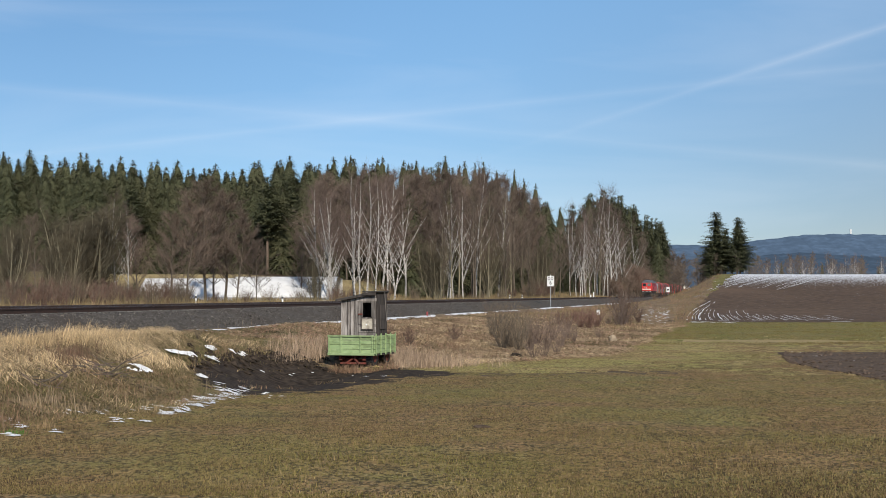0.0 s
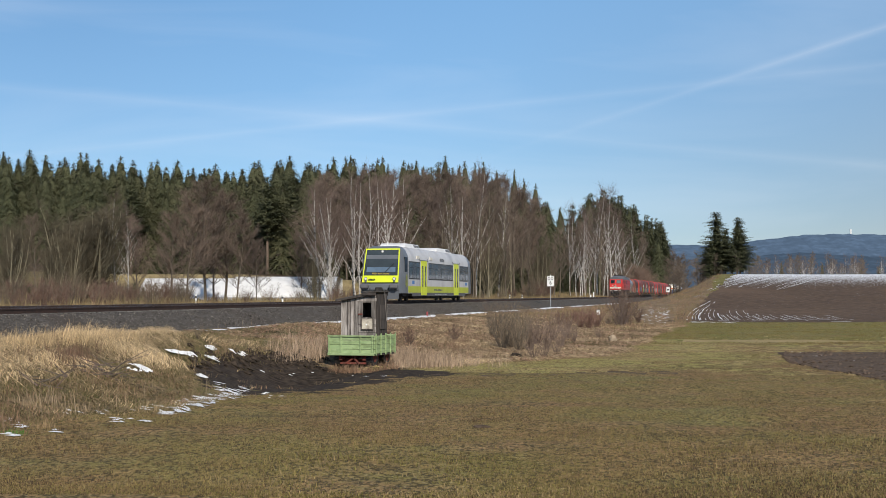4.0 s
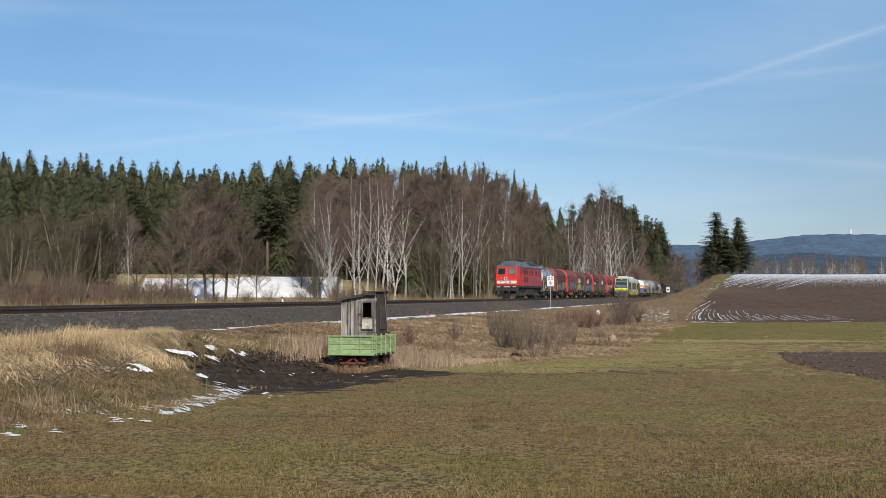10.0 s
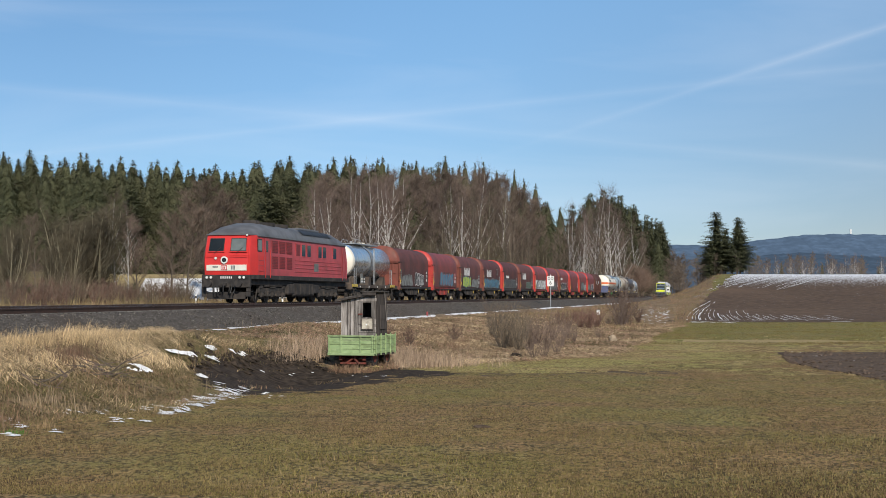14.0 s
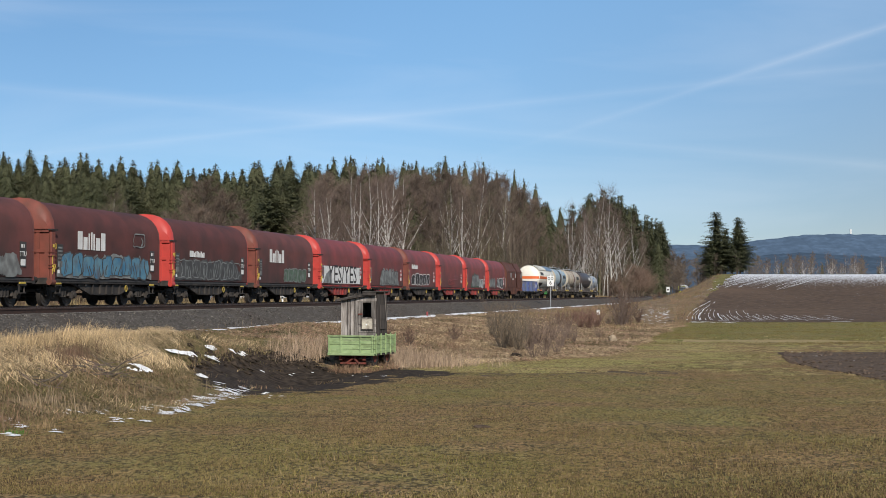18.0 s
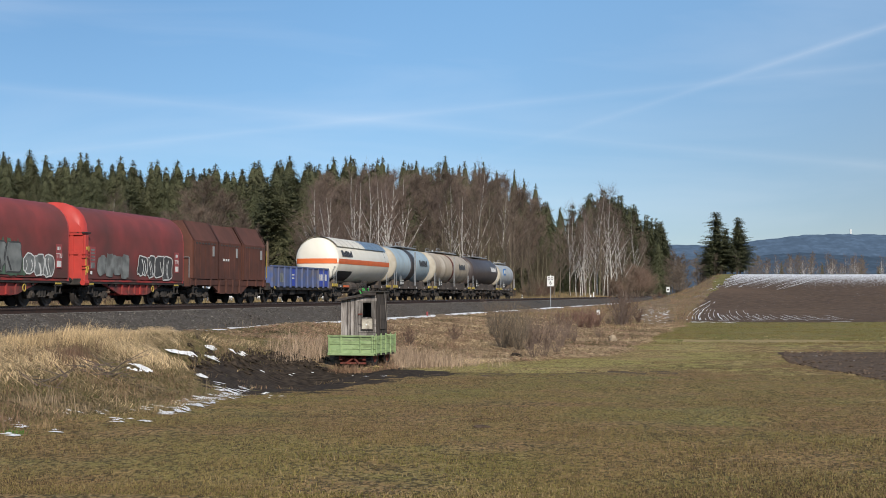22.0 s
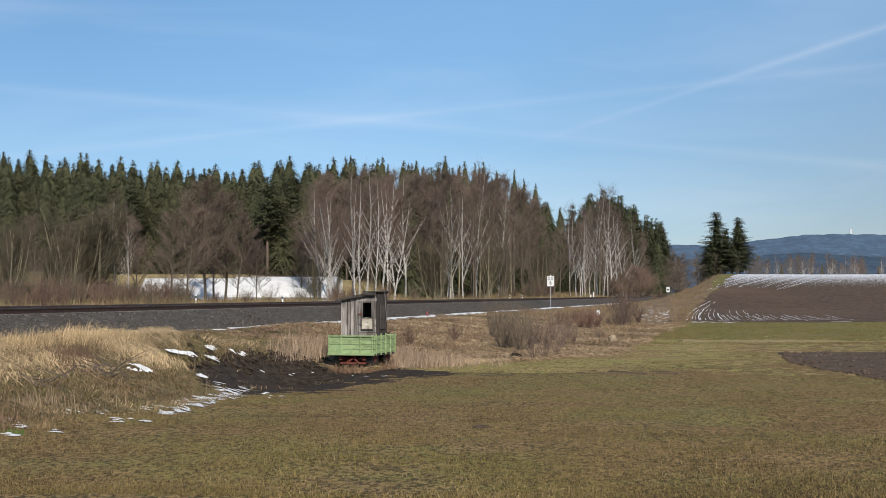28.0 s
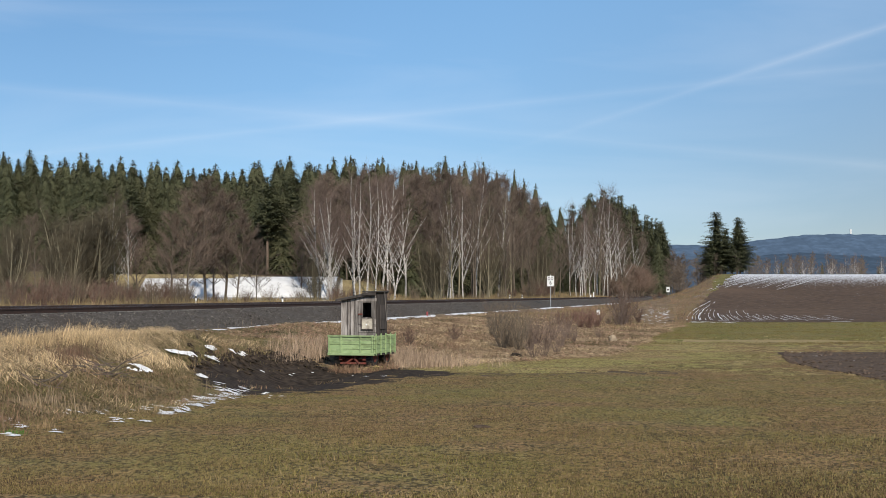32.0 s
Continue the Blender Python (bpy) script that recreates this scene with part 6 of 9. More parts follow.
TRAIN.append((tank_wagon("short polished silver tank wagon with a ladder strap", 12.7, 1.2, 2.8, [(0.85, 1.6, M_tankwhite), (1.6, 12.0, M_silver)], stripcol=M_galv, catwalk=True), 20.9))
TRAIN.append((tank_wagon("large white gas tank wagon with an orange band", 16.5, 1.5, 2.76, [(1.1, 15.5, M_tankwhite)], (2.4, 3.0, 0.42, [0.5, 0.24, 0.2, 0.36, 0.24, 0.36, 0.24], M_oil), True, True, False), 201.1))
TRAIN.append((tank_wagon("grey-blue tank wagon with a dark spill band", 14.2, 1.38, 2.82, [(0.8, 1.4, M_tankend), (1.4, 6.1, M_tankblue), (6.1, 7.9, M_tankdark), (7.9, 13.45, M_tankblue)], (9.2, 2.8, 0.5, [0.48, 0.3, 0.28, 0.28, 0.4, 0.28, 0.3], M_oil), stripcol=M_oil, sill=True), 217.6))
TRAIN.append((tank_wagon("stained beige tank wagon with long seams", 17.5, 1.38, 2.82, [(0.8, 1.4, M_tankend), (1.4, 3.6, M_tankbeige), (3.6, 5.2, M_tankpale), (5.2, 16.5, M_tankbeige)], (11.4, 2.8, 0.5, [0.48, 0.3, 0.28, 0.28, 0.4, 0.28, 0.3], M_oil), stripcol=M_rust, sill=True), 231.9))
TRAIN.append((tank_wagon("dark brown tank wagon with white bars of lettering", 15.85, 1.38, 2.80, [(0.8, 15.3, M_tankdark)], (10.9, 2.85, 0.5, [0.48, 0.3, 0.28, 0.28, 0.4, 0.28, 0.3], M_gw), sill=True), 249.4))
TRAIN.append((tank_wagon("short light grey tank wagon at the train's end", 11.7, 1.25, 2.6, [(0.9, 1.9, M_tankend), (1.9, 10.7, M_tankgrey)], None, panel=(3.6, 2.6)), 265.25))
# ---- the diesel locomotive ----
def locomotive():
    w = thing("diesel_locomotive", "red heavy diesel locomotive with a sooty grey roof", "locomotive")
    hw, L = 1.475, 20.82
    zb, ze = 1.55, 3.74

    def lean(z):
        return max(0.0, (z - 2.62) * 0.30) + max(0.0, (2.0 - z) * 0.10)

    def back(z):
        return -lean(z)
    sec = lambda h: [(-h, zb), (-h, 2.0), (-h, 2.62), (-h + 0.02, 3.1), (-h + 0.05, ze), (h - 0.05, ze), (h - 0.02, 3.1), (h, 2.62), (h, 2.0), (h, zb)]
    part("cab", MB().loft([ring(0.62, sec(1.26), lean), ring(0.70, sec(1.32), lean), ring(1.6, sec(hw)), ring(2.6, sec(hw))]), M_tred, w, "bright red cab")
    body = part("body", MB().loft([ring(2.602, sec(hw)), ring(18.2, sec(hw))]), M_tredside, w, "sooty red ribbed body side")
    part("rear_cab", MB().loft([ring(18.202, sec(hw)), ring(19.2, sec(hw)), ring(20.12, sec(1.32), back), ring(20.20, sec(1.26), back)]), M_tredside, w)
    # roof
    top = lambda h, zt: [(-h, ze + 0.004), (-h, ze + 0.05), (-h * 0.88, ze + (zt - ze) * 0.5), (-h * 0.62, ze + (zt - ze) * 0.86), (-h * 0.3, zt), (h * 0.3, zt), (h * 0.62, ze + (zt - ze) * 0.86), (h * 0.88, ze + (zt - ze) * 0.5), (h, ze + 0.05), (h, ze + 0.004)]
    part("roof", MB().loft([ring(0.88, top(1.27, ze + 0.12)), ring(1.25, top(1.36, ze + 0.32)), ring(2.0, top(1.42, 4.30)), ring(3.4, top(1.43, 4.52)), ring(17.4, top(1.43, 4.52)), ring(18.8, top(1.42, 4.30)), ring(19.5, top(1.36, ze + 0.32)), ring(19.9, top(1.27, ze + 0.12))]), M_locroof, w, smooth=35)
    part("gutter", MB().box(1.6, 19.2, -hw - 0.02, -hw + 0.06, ze - 0.05, ze + 0.01, 0.01).box(1.6, 19.2, hw - 0.06, hw + 0.02, ze - 0.05, ze + 0.01, 0.01), M_locroof, w)
    for x in (6.2, 8.6):
        part("roof_fan", MB().tube((x, 0, 4.46), (x, 0, 4.66), 0.85, 0.85, 20).tube((x, 0, 4.66), (x, 0, 4.68), 0.4, 0.4, 12), M_frame, w)
    part("exhaust", MB().box(4.2, 4.9, -0.4, 0.4, 4.44, 4.72, 0.04), M_frame, w)
    part("roof_hatch", MB().box(11.0, 15.4, -0.75, 0.75, 4.46, 4.59, 0.03), M_locroof, w)
    # slanting roof grilles on the near side
    for x0, x1 in ((10.2, 12.2), (12.4, 14.4), (14.6, 15.4), (15.6, 16.3)):
        mb = MB()
        a, b = (-1.30, ze + 0.38), (-0.92, ze + 0.66)
        mb.add([(x0, a[0] - 0.03, a[1] + 0.02), (x1, a[0] - 0.03, a[1] + 0.02), (x1, b[0] - 0.03, b[1] + 0.04), (x0, b[0] - 0.03, b[1] + 0.04)], [(0, 1, 2, 3)])
        part("roof_grille", mb, M_blackpaint, w)
    # windscreens
    def fx(z):
        return 0.62 + lean(z) - 0.012

    def pane(y0, y1, z0, z1, d, m, name, parent):
        mb = MB()
        mb.loft([[(fx(z0) - d, y0, z0), (fx(z0) - d, y1, z0), (fx(z1) - d, y1 * 0.97, z1), (fx(z1) - d, y0 * 0.97, z1)], [(fx(z0) + 0.05, y0, z0), (fx(z0) + 0.05, y1, z0), (fx(z1) + 0.05, y1 * 0.97, z1), (fx(z1) + 0.05, y0 * 0.97, z1)]])
        return part(name, mb, m, parent)
    for y0, y1, m in ((-1.08, -0.22, M_glassgrey), (0.22, 1.04, M_glass)):
        f = pane(y0 - 0.06, y1 + 0.06, 2.80, 3.62, 0.0, M_tred, "window_surround", w)
        pane(y0, y1, 2.88, 3.54, 0.012, m, "windscreen", f)
        pane(y0 - 0.03, y1 + 0.03, 2.85, 3.57, 0.006, M_blackpaint, "window_rubber", f)
        part("wiper", MB().tube((fx(2.75) - 0.04, (y0 + y1) / 2 + 0.1, 2.72), (fx(3.1) - 0.04, (y0 + y1) / 2 - 0.25, 3.05), 0.014, 0.014, 5), M_blackpaint, f)
    # front panel: cream stripe, plain red badge, lamps
    xf = 0.60
    part("front_stripe", MB().box(xf + 0.004, xf + 0.05, -1.16, 1.16, 1.78, 2.1), M_cream, w)
    part("badge", MB().box(xf - 0.004, xf + 0.03, -0.06, 0.34, 1.79, 2.09), M_whitepaint, w)
    part("badge_frame", MB().box(xf - 0.012, xf + 0.0, -0.04, 0.32, 1.81, 1.845).box(xf - 0.012, xf + 0.0, -0.04, 0.32, 2.035, 2.07).box(xf - 0.012, xf + 0.0, -0.04, 0.0, 1.81, 2.07).box(xf - 0.012, xf + 0.0, 0.28, 0.32, 1.81, 2.07).box(xf - 0.012, xf + 0.0, 0.06, 0.12, 1.87, 2.01).box(xf - 0.012, xf + 0.0, 0.16, 0.22, 1.87, 2.01), M_tred, w)
    part("stripe_mark", MB().box(xf - 0.004, xf + 0.02, -0.5, -0.4, 1.83, 2.06).box(xf - 0.004, xf + 0.02, -0.36, -0.26, 1.83, 2.06).box(xf - 0.004, xf + 0.02, 0.5, 0.8, 1.94, 2.02), M_gg, w)
    lampb = part("headlamp", MB().tube((xf + 0.04, 0.12, 2.36), (xf - 0.05, 0.12, 2.36), 0.2, 0.2, 18), M_lamp, w, "large round headlamp above the stripe")
    part("headlamp_glass", MB().tube((xf - 0.05, 0.12, 2.36), (xf - 0.07, 0.12, 2.36), 0.13, 0.11, 18), M_glass, lampb)
    part("small_lamp", MB().tube((xf + 0.04, 0.62, 2.46), (xf - 0.02, 0.62, 2.46), 0.07, 0.07, 10), M_lamp, w)
    part("top_lamp", MB().tube((fx(3.7), -1.1, 3.74), (fx(3.7) - 0.1, -1.1, 3.74), 0.055, 0.055, 10), M_lamp, w)
    part("front_handrail", MB().path([(xf - 0.03, -1.2, 2.6), (xf - 0.03, -0.2, 2.6)], 0.016).path([(xf - 0.03, 0.25, 2.6), (xf - 0.03, 1.2, 2.6)], 0.016), M_tred, w)
    # underframe between body and bogies
    part("underframe", MB().box(0.9, 19.9, -1.28, 1.28, 0.98, 1.52, 0.04), M_frame, w)
    for x0, x1, z0 in ((7.3, 8.5, 0.45), (8.7, 12.1, 0.34), (12.3, 13.5, 0.5)):
        part("underfloor_tank", MB().box(x0, x1, -1.36, 1.36, z0, 1.1, 0.08), M_frame, w)
    # buffer beam and what hangs on it
    part("buffer_beam", MB().box(0.50, 0.75, -1.4, 1.4, 0.84, 1.53, 0.03), M_frame, w)
    bars_front = MB()
    for i in range(6):
        bars_front.box(0.488, 0.5, -0.36 + i * 0.12, -0.30 + i * 0.12, 1.34, 1.46)
    part("number_bars", bars_front, M_gw, w)
    for y in (-0.95, 0.95):
        part("lower_lamp", MB().box(0.44, 0.52, y - 0.26, y + 0.26, 1.31, 1.5, 0.03), M_frame, w)
        for d in (-0.12, 0.12):
            part("lower_lamp_glass", MB().tube((0.45, y + d, 1.405), (0.425, y + d, 1.405), 0.075, 0.075, 12), M_lamp, w)
        part("corner_step", MB().box(0.55, 0.95, y * 1.36 - 0.12, y * 1.36 + 0.12, 0.35, 0.39).box(0.55, 0.95, y * 1.36 - 0.12, y * 1.36 + 0.12, 0.62, 0.66).box(0.55, 0.6, y * 1.36 - 0.12, y * 1.36 + 0.12, 0.35, 0.9), M_frame, w)
    part("rail_guard", MB().loft([[(0.62, -1.1, 0.22), (0.52, 0, 0.22), (0.62, 1.1, 0.22)], [(0.55, -1.15, 0.6), (0.45, 0, 0.6), (0.55, 1.15, 0.6)]], False), M_frame, w)
    for y in (-0.62, -0.42, 0.42, 0.62):
        hose = MB().path([(0.5, y, 0.95), (0.3, y, 0.85), (0.24, y * 0.9, 0.55), (0.36, y * 0.8, 0.42)], 0.032)
        part("brake_hose", hose, M_blackpaint, w)
    buffers(w, ((0.62, 180), (20.2, 0)), 1.06)
    coupling(w, 0.55, -1)
    # side: sill, cab window, door, grilles, windows, ribs
    part("sill", MB().box(0.8, 20.0, -hw - 0.02, hw + 0.02, 1.3, 1.55, 0.02), M_frame, w)
    sy = -hw
    part("cab_side_window", MB().box(1.62, 2.22, sy - 0.015, sy + 0.03, 2.9, 3.5, 0.01), M_glassgrey, w)
    part("cab_side_window_frame", MB().box(1.55, 2.29, sy - 0.008, sy + 0.03, 2.84, 3.56, 0.01), M_blackpaint, w)
    d = part("cab_door", MB().box(2.78, 3.42, sy - 0.012, sy + 0.02, 1.62, 3.62, 0.01), M_tredside, w)
    part("door_window", MB().box(2.92, 3.28, sy - 0.02, sy + 0.02, 2.85, 3.5, 0.01), M_glass, d)
    part("door_handrail", MB().path([(2.7, sy - 0.07, 1.4), (2.7, sy - 0.07, 3.0)], 0.02).path([(3.5, sy - 0.07, 1.4), (3.5, sy - 0.07, 3.0)], 0.02), M_tred, d)
    for i, x in enumerate((4.0, 5.3, 6.6)):
        for z0, z1 in ((1.94, 2.64), (2.84, 3.54)):
            g = part("side_grille", MB().box(x, x + 1.05, sy - 0.014, sy + 0.02, z0, z1, 0.01), M_grille, w)
            sl = MB()
            for q in range(7):
                z = z0 + 0.06 + q * (z1 - z0 - 0.1) / 7
                sl.box(x + 0.04, x + 1.01, sy - 0.026, sy - 0.012, z, z + 0.035)
            part("slats", sl, M_slat, g)
    for x in (8.4, 9.5, 10.6, 12.9, 13.9, 16.2):
        f = part("side_window_frame", MB().box(x - 0.06, x + 0.76, sy - 0.012, sy + 0.02, 2.72, 3.54, 0.01), M_tredside, w)
        part("side_window", MB().box(x, x + 0.7, sy - 0.02, sy + 0.02, 2.78, 3.48, 0.01), M_glass if x > 9 else M_grille, f)
    for z in (1.8, 2.03, 2.26, 2.49):
        part("side_rib", MB().box(8.2, 18.0, sy - 0.022, sy + 0.01, z, z + 0.06, 0.008), M_tredside, w)
    for z in (1.75, 2.05, 2.35):
        part("side_rib", MB().box(1.7, 2.6, sy - 0.022, sy + 0.01, z, z + 0.05, 0.008), M_tredside, w)
    part("side_badge", MB().box(14.3, 14.75, sy - 0.03, sy - 0.02, 2.05, 2.4), M_labelred, w)
    part("side_plate", MB().box(12.0, 12.9, sy - 0.03, sy - 0.02, 1.9, 2.4), M_gg, w)
    part("rear_door", MB().box(18.4, 19.0, sy - 0.012, sy + 0.02, 1.62, 3.56, 0.01), M_tredside, w)
    part("rear_handrail", MB().path([(18.3, sy - 0.06, 1.4), (18.3, sy - 0.06, 3.2)], 0.02).path([(19.1, sy - 0.06, 1.4), (19.1, sy - 0.06, 3.2)], 0.02), M_tredside, w)
    # running gear
    part("fuel_tank", MB().box(8.3, 12.5, -1.35, 1.35, 0.34, 1.22, 0.08), M_frame, w)
    mb = MB()
    for x in (8.7, 9.6, 10.5, 11.4):
        mb.box(x, x + 0.7, -1.39, -1.34, 0.45, 1.1, 0.02)
    part("tank_panels", mb, M_bogie, w)
    bogie(w, 4.9, (-1.85, 0.0, 1.85), 0.525, True)
    bogie(w, 15.9, (-1.85, 0.0, 1.85), 0.525, True)
    part("sand_pipes", MB().path([(2.6, -1.1, 1.2), (2.4, -1.05, 0.2)], 0.03).path([(7.4, -1.1, 1.2), (7.6, -1.05, 0.2)], 0.03), M_frame, w)
    return w


TRAIN.append((locomotive(), 0.0))




# ---- the railcar (x runs forward from its tail end) ----
M_blackglass = mat("black_window_frame", (0.016, 0.017, 0.018), (0.012, 0.012, 0.013), 2, 0.25, spec=0.4)
# mirrored sky and the interior behind are put into the panes' base colours
M_panegrey = mat("pane_grey_reflection", (0.10, 0.115, 0.125), (0.06, 0.07, 0.078), 0.5, 0.08, spec=0.6)
M_paneblue = mat("pane_blue_reflection", (0.09, 0.125, 0.145), (0.055, 0.075, 0.085), 0.5, 0.06, spec=0.8)


M_doorpane = mat("door_window_glass", (0.05, 0.06, 0.05), (0.16, 0.17, 0.13), 2.2, 0.1, spec=0.5)
# lighter bluish base colour paints the windscreen's reflection
M_screen = mat("windscreen_reflection", (0.035, 0.045, 0.05), (0.06, 0.072, 0.078), 0.6, 0.07, spec=0.6)
M_dash = mat("blue_grey_dashboard", (0.11, 0.17, 0.24), (0.08, 0.12, 0.17), 1.2, 0.4)


def railcar():
    w = thing("railcar", "silver and lime diesel railcar with slanted side windows", "railcar")
    hw = 1.455

    def sec(h, zt=3.74, zb=0.55):
        pts = [(-h, zb), (-h, 2.72)]
        for t in (0.25, 0.5, 0.72, 0.88):
            a = t * math.pi / 2
            pts.append((-(h * 0.55 + h * 0.45 * math.cos(a)), 2.72 + (zt - 2.72) * math.sin(a)))
        pts.append((-h * 0.55, zt))
        return pts + [(-y, z) for y, z in pts[::-1]]

    def lean(z):
        return max(0.0, z - 1.25) * 0.36 + max(0, 1.0 - z) * 0.15

    def back(z):
        return -lean(z) * 0.6
    part("tail_cab", MB().loft([ring(0.12, sec(1.28, 3.62), lean), ring(0.27, sec(1.36, 3.68), lean), ring(1.2, sec(1.43), lambda z: lean(z) * 0.35), ring(2.15, sec(hw))]), M_rs_grey, w, "slate grey cab end", 35)
    part("body", MB().loft([ring(2.152, sec(hw)), ring(23.3, sec(hw))]), M_rs_silver, w, "silver-grey body side", 35)
    part("front_cab", MB().loft([ring(23.302, sec(hw)), ring(23.9, sec(1.43), lambda z: -lean(z) * 0.35), ring(24.75, sec(1.40, 3.68), back), ring(24.88, sec(1.36, 3.64), back)]), M_rs_grey, w, smooth=35)

    def fx(z):
        return 0.12 + lean(z)

    def face(name, y0, y1, z0, z1, d, m, parent, k=0.94):
        mb = MB()
        mb.loft([[(fx(z0) - d, y0, z0), (fx(z0) - d, y1, z0), (fx(z1) - d, y1 * k, z1), (fx(z1) - d, y0 * k, z1)], [(fx(z0) + 0.04, y0, z0), (fx(z0) + 0.04, y1, z0), (fx(z1) + 0.04, y1 * k, z1), (fx(z1) + 0.04, y0 * k, z1)]])
        return part(name, mb, m, parent)
    fr = face("lime_surround", -1.25, 1.25, 1.28, 3.56, 0.012, M_rs_lime, w)
    face("windscreen", -1.165, 1.165, 1.74, 3.47, 0.026, M_screen, fr)
    face("dashboard", -1.0, 1.0, 1.98, 2.3, 0.030, M_dash, fr, 0.98)
    face("display_box", -0.62, 0.62, 1.76, 1.96, 0.04, M_blackpaint, fr, 1.0)
    a = math.atan(0.36)
    lettering("RB24 Bad Steben", 0.17, M_amber, fr, Matrix.Translation((fx(1.86) - 0.05, 0, 1.86)) @ Matrix.Rotation(-math.pi / 2, 4, "Z") @ Matrix.Rotation(math.pi / 2 - a, 4, "X"))
    face("sun_blind", -1.08, 1.08, 2.86, 3.12, 0.034, M_rs_grey, fr, 0.985)
    part("wiper", MB().tube((fx(1.9) - 0.06, -0.25, 1.9), (fx(2.55) - 0.06, -0.85, 2.55), 0.018, 0.018, 5), M_blackpaint, fr)
    part("top_lamp", MB().tube((fx(3.36) - 0.02, 0, 3.36), (fx(3.36) - 0.06, 0, 3.36), 0.08, 0.08, 12), M_lamp, fr)
    for y in (-0.98, 0.98):
        lm = part("tail_lamp_cluster", MB().tube((0.14, y, 1.52), (0.10, y, 1.52), 0.11, 0.11, 14).tube((0.14, y, 1.36), (0.09, y, 1.36), 0.08, 0.08, 12), M_rs_grey, fr)
        part("lamp_glass", MB().tube((0.105, y, 1.52), (0.085, y, 1.52), 0.085, 0.08, 14), M_lamp, lm)
    bars_mb = MB()
    for i in range(5):
        bars_mb.box(0.085, 0.10, 0.35 + i * 0.09, 0.42 + i * 0.09, 1.42, 1.52)
    part("number_bars", bars_mb, M_blackpaint, fr)
    part("crash_beam", MB().box(-0.03, 0.35, -1.29, 1.29, 0.72, 1.2, 0.08), M_rs_grey, w)
    part("front_apron", MB().loft([[(0.3, -1.25, 0.16), (0.15, -0.6, 0.14), (0.15, 0.6, 0.14), (0.3, 1.25, 0.16)], [(0.14, -1.3, 0.72), (0.0, -0.6, 0.72), (0.0, 0.6, 0.72), (0.14, 1.3, 0.72)]], False), M_rs_grey, w)
    for y in (-1.0, 1.0):
        part("bumper_pad", MB().box(-0.38, 0.0, y - 0.28, y + 0.28, 0.86, 1.16, 0.07), M_rs_dark, w)
    part("coupler", MB().box(-0.38, 0.1, -0.22, 0.22, 0.62, 0.95, 0.05).tube((-0.1, 0.45, 0.7), (-0.1, 0.45, 0.35), 0.05, 0.05, 8).tube((-0.08, -0.45, 0.75), (-0.08, -0.45, 0.35), 0.05, 0.05, 8).path([(0.0, -0.6, 0.9), (-0.18, -0.6, 0.6), (-0.13, -0.6, 0.4)], 0.035).path([(0.0, 0.65, 0.9), (-0.18, 0.65, 0.6), (-0.13, 0.65, 0.4)], 0.035), M_frame, w)
    # sides
    for y in (-hw, hw):
        s = 1 if y > 0 else -1
        o = lambda d: y + s * d
        def slab(name, x0, x1, z0, z1, m, d0=-0.02, d1=0.012, parent=w, c=0.0):
            return part(name, MB().box(x0, x1, min(o(d0), o(d1)), max(o(d0), o(d1)), z0, z1, c), m, parent)
        slab("lime_stripe", 2.16, 23.28, 0.60, 1.05, M_rs_limeside, -0.02, 0.008)
        slab("skirt", 3.4, 22.0, 0.36, 0.598, M_rs_dark, -0.03, 0.004)
        for x0, x1 in ((2.25, 5.55), (8.4, 17.0), (19.7, 23.2)):
            g = slab("window_band", x0, x1, 1.52, 2.74, M_blackglass, -0.02, 0.010)
            m = max(2, round((x1 - x0 - 0.2) / 1.12))
            edge = [x0 + 0.1 + (x1 - x0 - 0.2) * i / m for i in range(m + 1)]
            tilt = [0.0] + [0.17 * (1 if i % 2 else -1) for i in range(1, m)] + [0.0]
            for i in range(m):
                a0, a1 = edge[i] + 0.055, edge[i + 1] - 0.055
                mb = MB()
                mb.loft([[(a0 - tilt[i], o(q), 1.60), (a1 - tilt[i + 1], o(q), 1.60), (a1 + tilt[i + 1], o(q), 2.66), (a0 + tilt[i], o(q), 2.66)] for q in (0.0, 0.016)])
                pn = part("pane", mb, M_panegrey if i % 2 else M_paneblue, g)
                if i % 2 == 0:
                    part("vent_bar", MB().box(a0 - 0.05, a1 + 0.05, min(o(0.012), o(0.022)), max(o(0.012), o(0.022)), 2.32, 2.36), M_blackpaint, pn)
        for x0, x1 in ((6.0, 7.8), (17.4, 19.2)):
            xm = (x0 + x1) / 2
            for a0, a1 in ((x0, xm - 0.02), (xm + 0.02, x1)):
                d = slab("door_leaf", a0, a1, 0.42, 2.84, M_rs_lime, -0.02, 0.02)
                slab("door_window", a0 + 0.28, a1 - 0.26, 1.02, 2.48, M_doorpane, 0, 0.028, d)
            slab("door_frame", x0 - 0.35, x1 + 0.35, 2.84, 2.90, M_rs_grey, -0.02, 0.014)
            slab("door_gap", xm - 0.02, xm + 0.02, 0.42, 2.84, M_blackpaint, -0.01, 0.012)
            slab("roof_joint", x0 - 0.42, x0 - 0.38, 1.05, 3.0, M_rs_grey, -0.3, 0.010)
            slab("roof_joint", x1 + 0.38, x1 + 0.42, 1.05, 3.0, M_rs_grey, -0.3, 0.010)
        for x in (4.7, 8.9):
            slab("cream_panel", x, x + 0.8, 2.95, 3.15, M_cream, -0.1, 0.004)
        slab("blue_sticker", 3.3, 3.95, 1.20, 1.42, M_sticker)
        slab("blue_sticker", 22.0, 22.6, 1.20, 1.42, M_sticker)
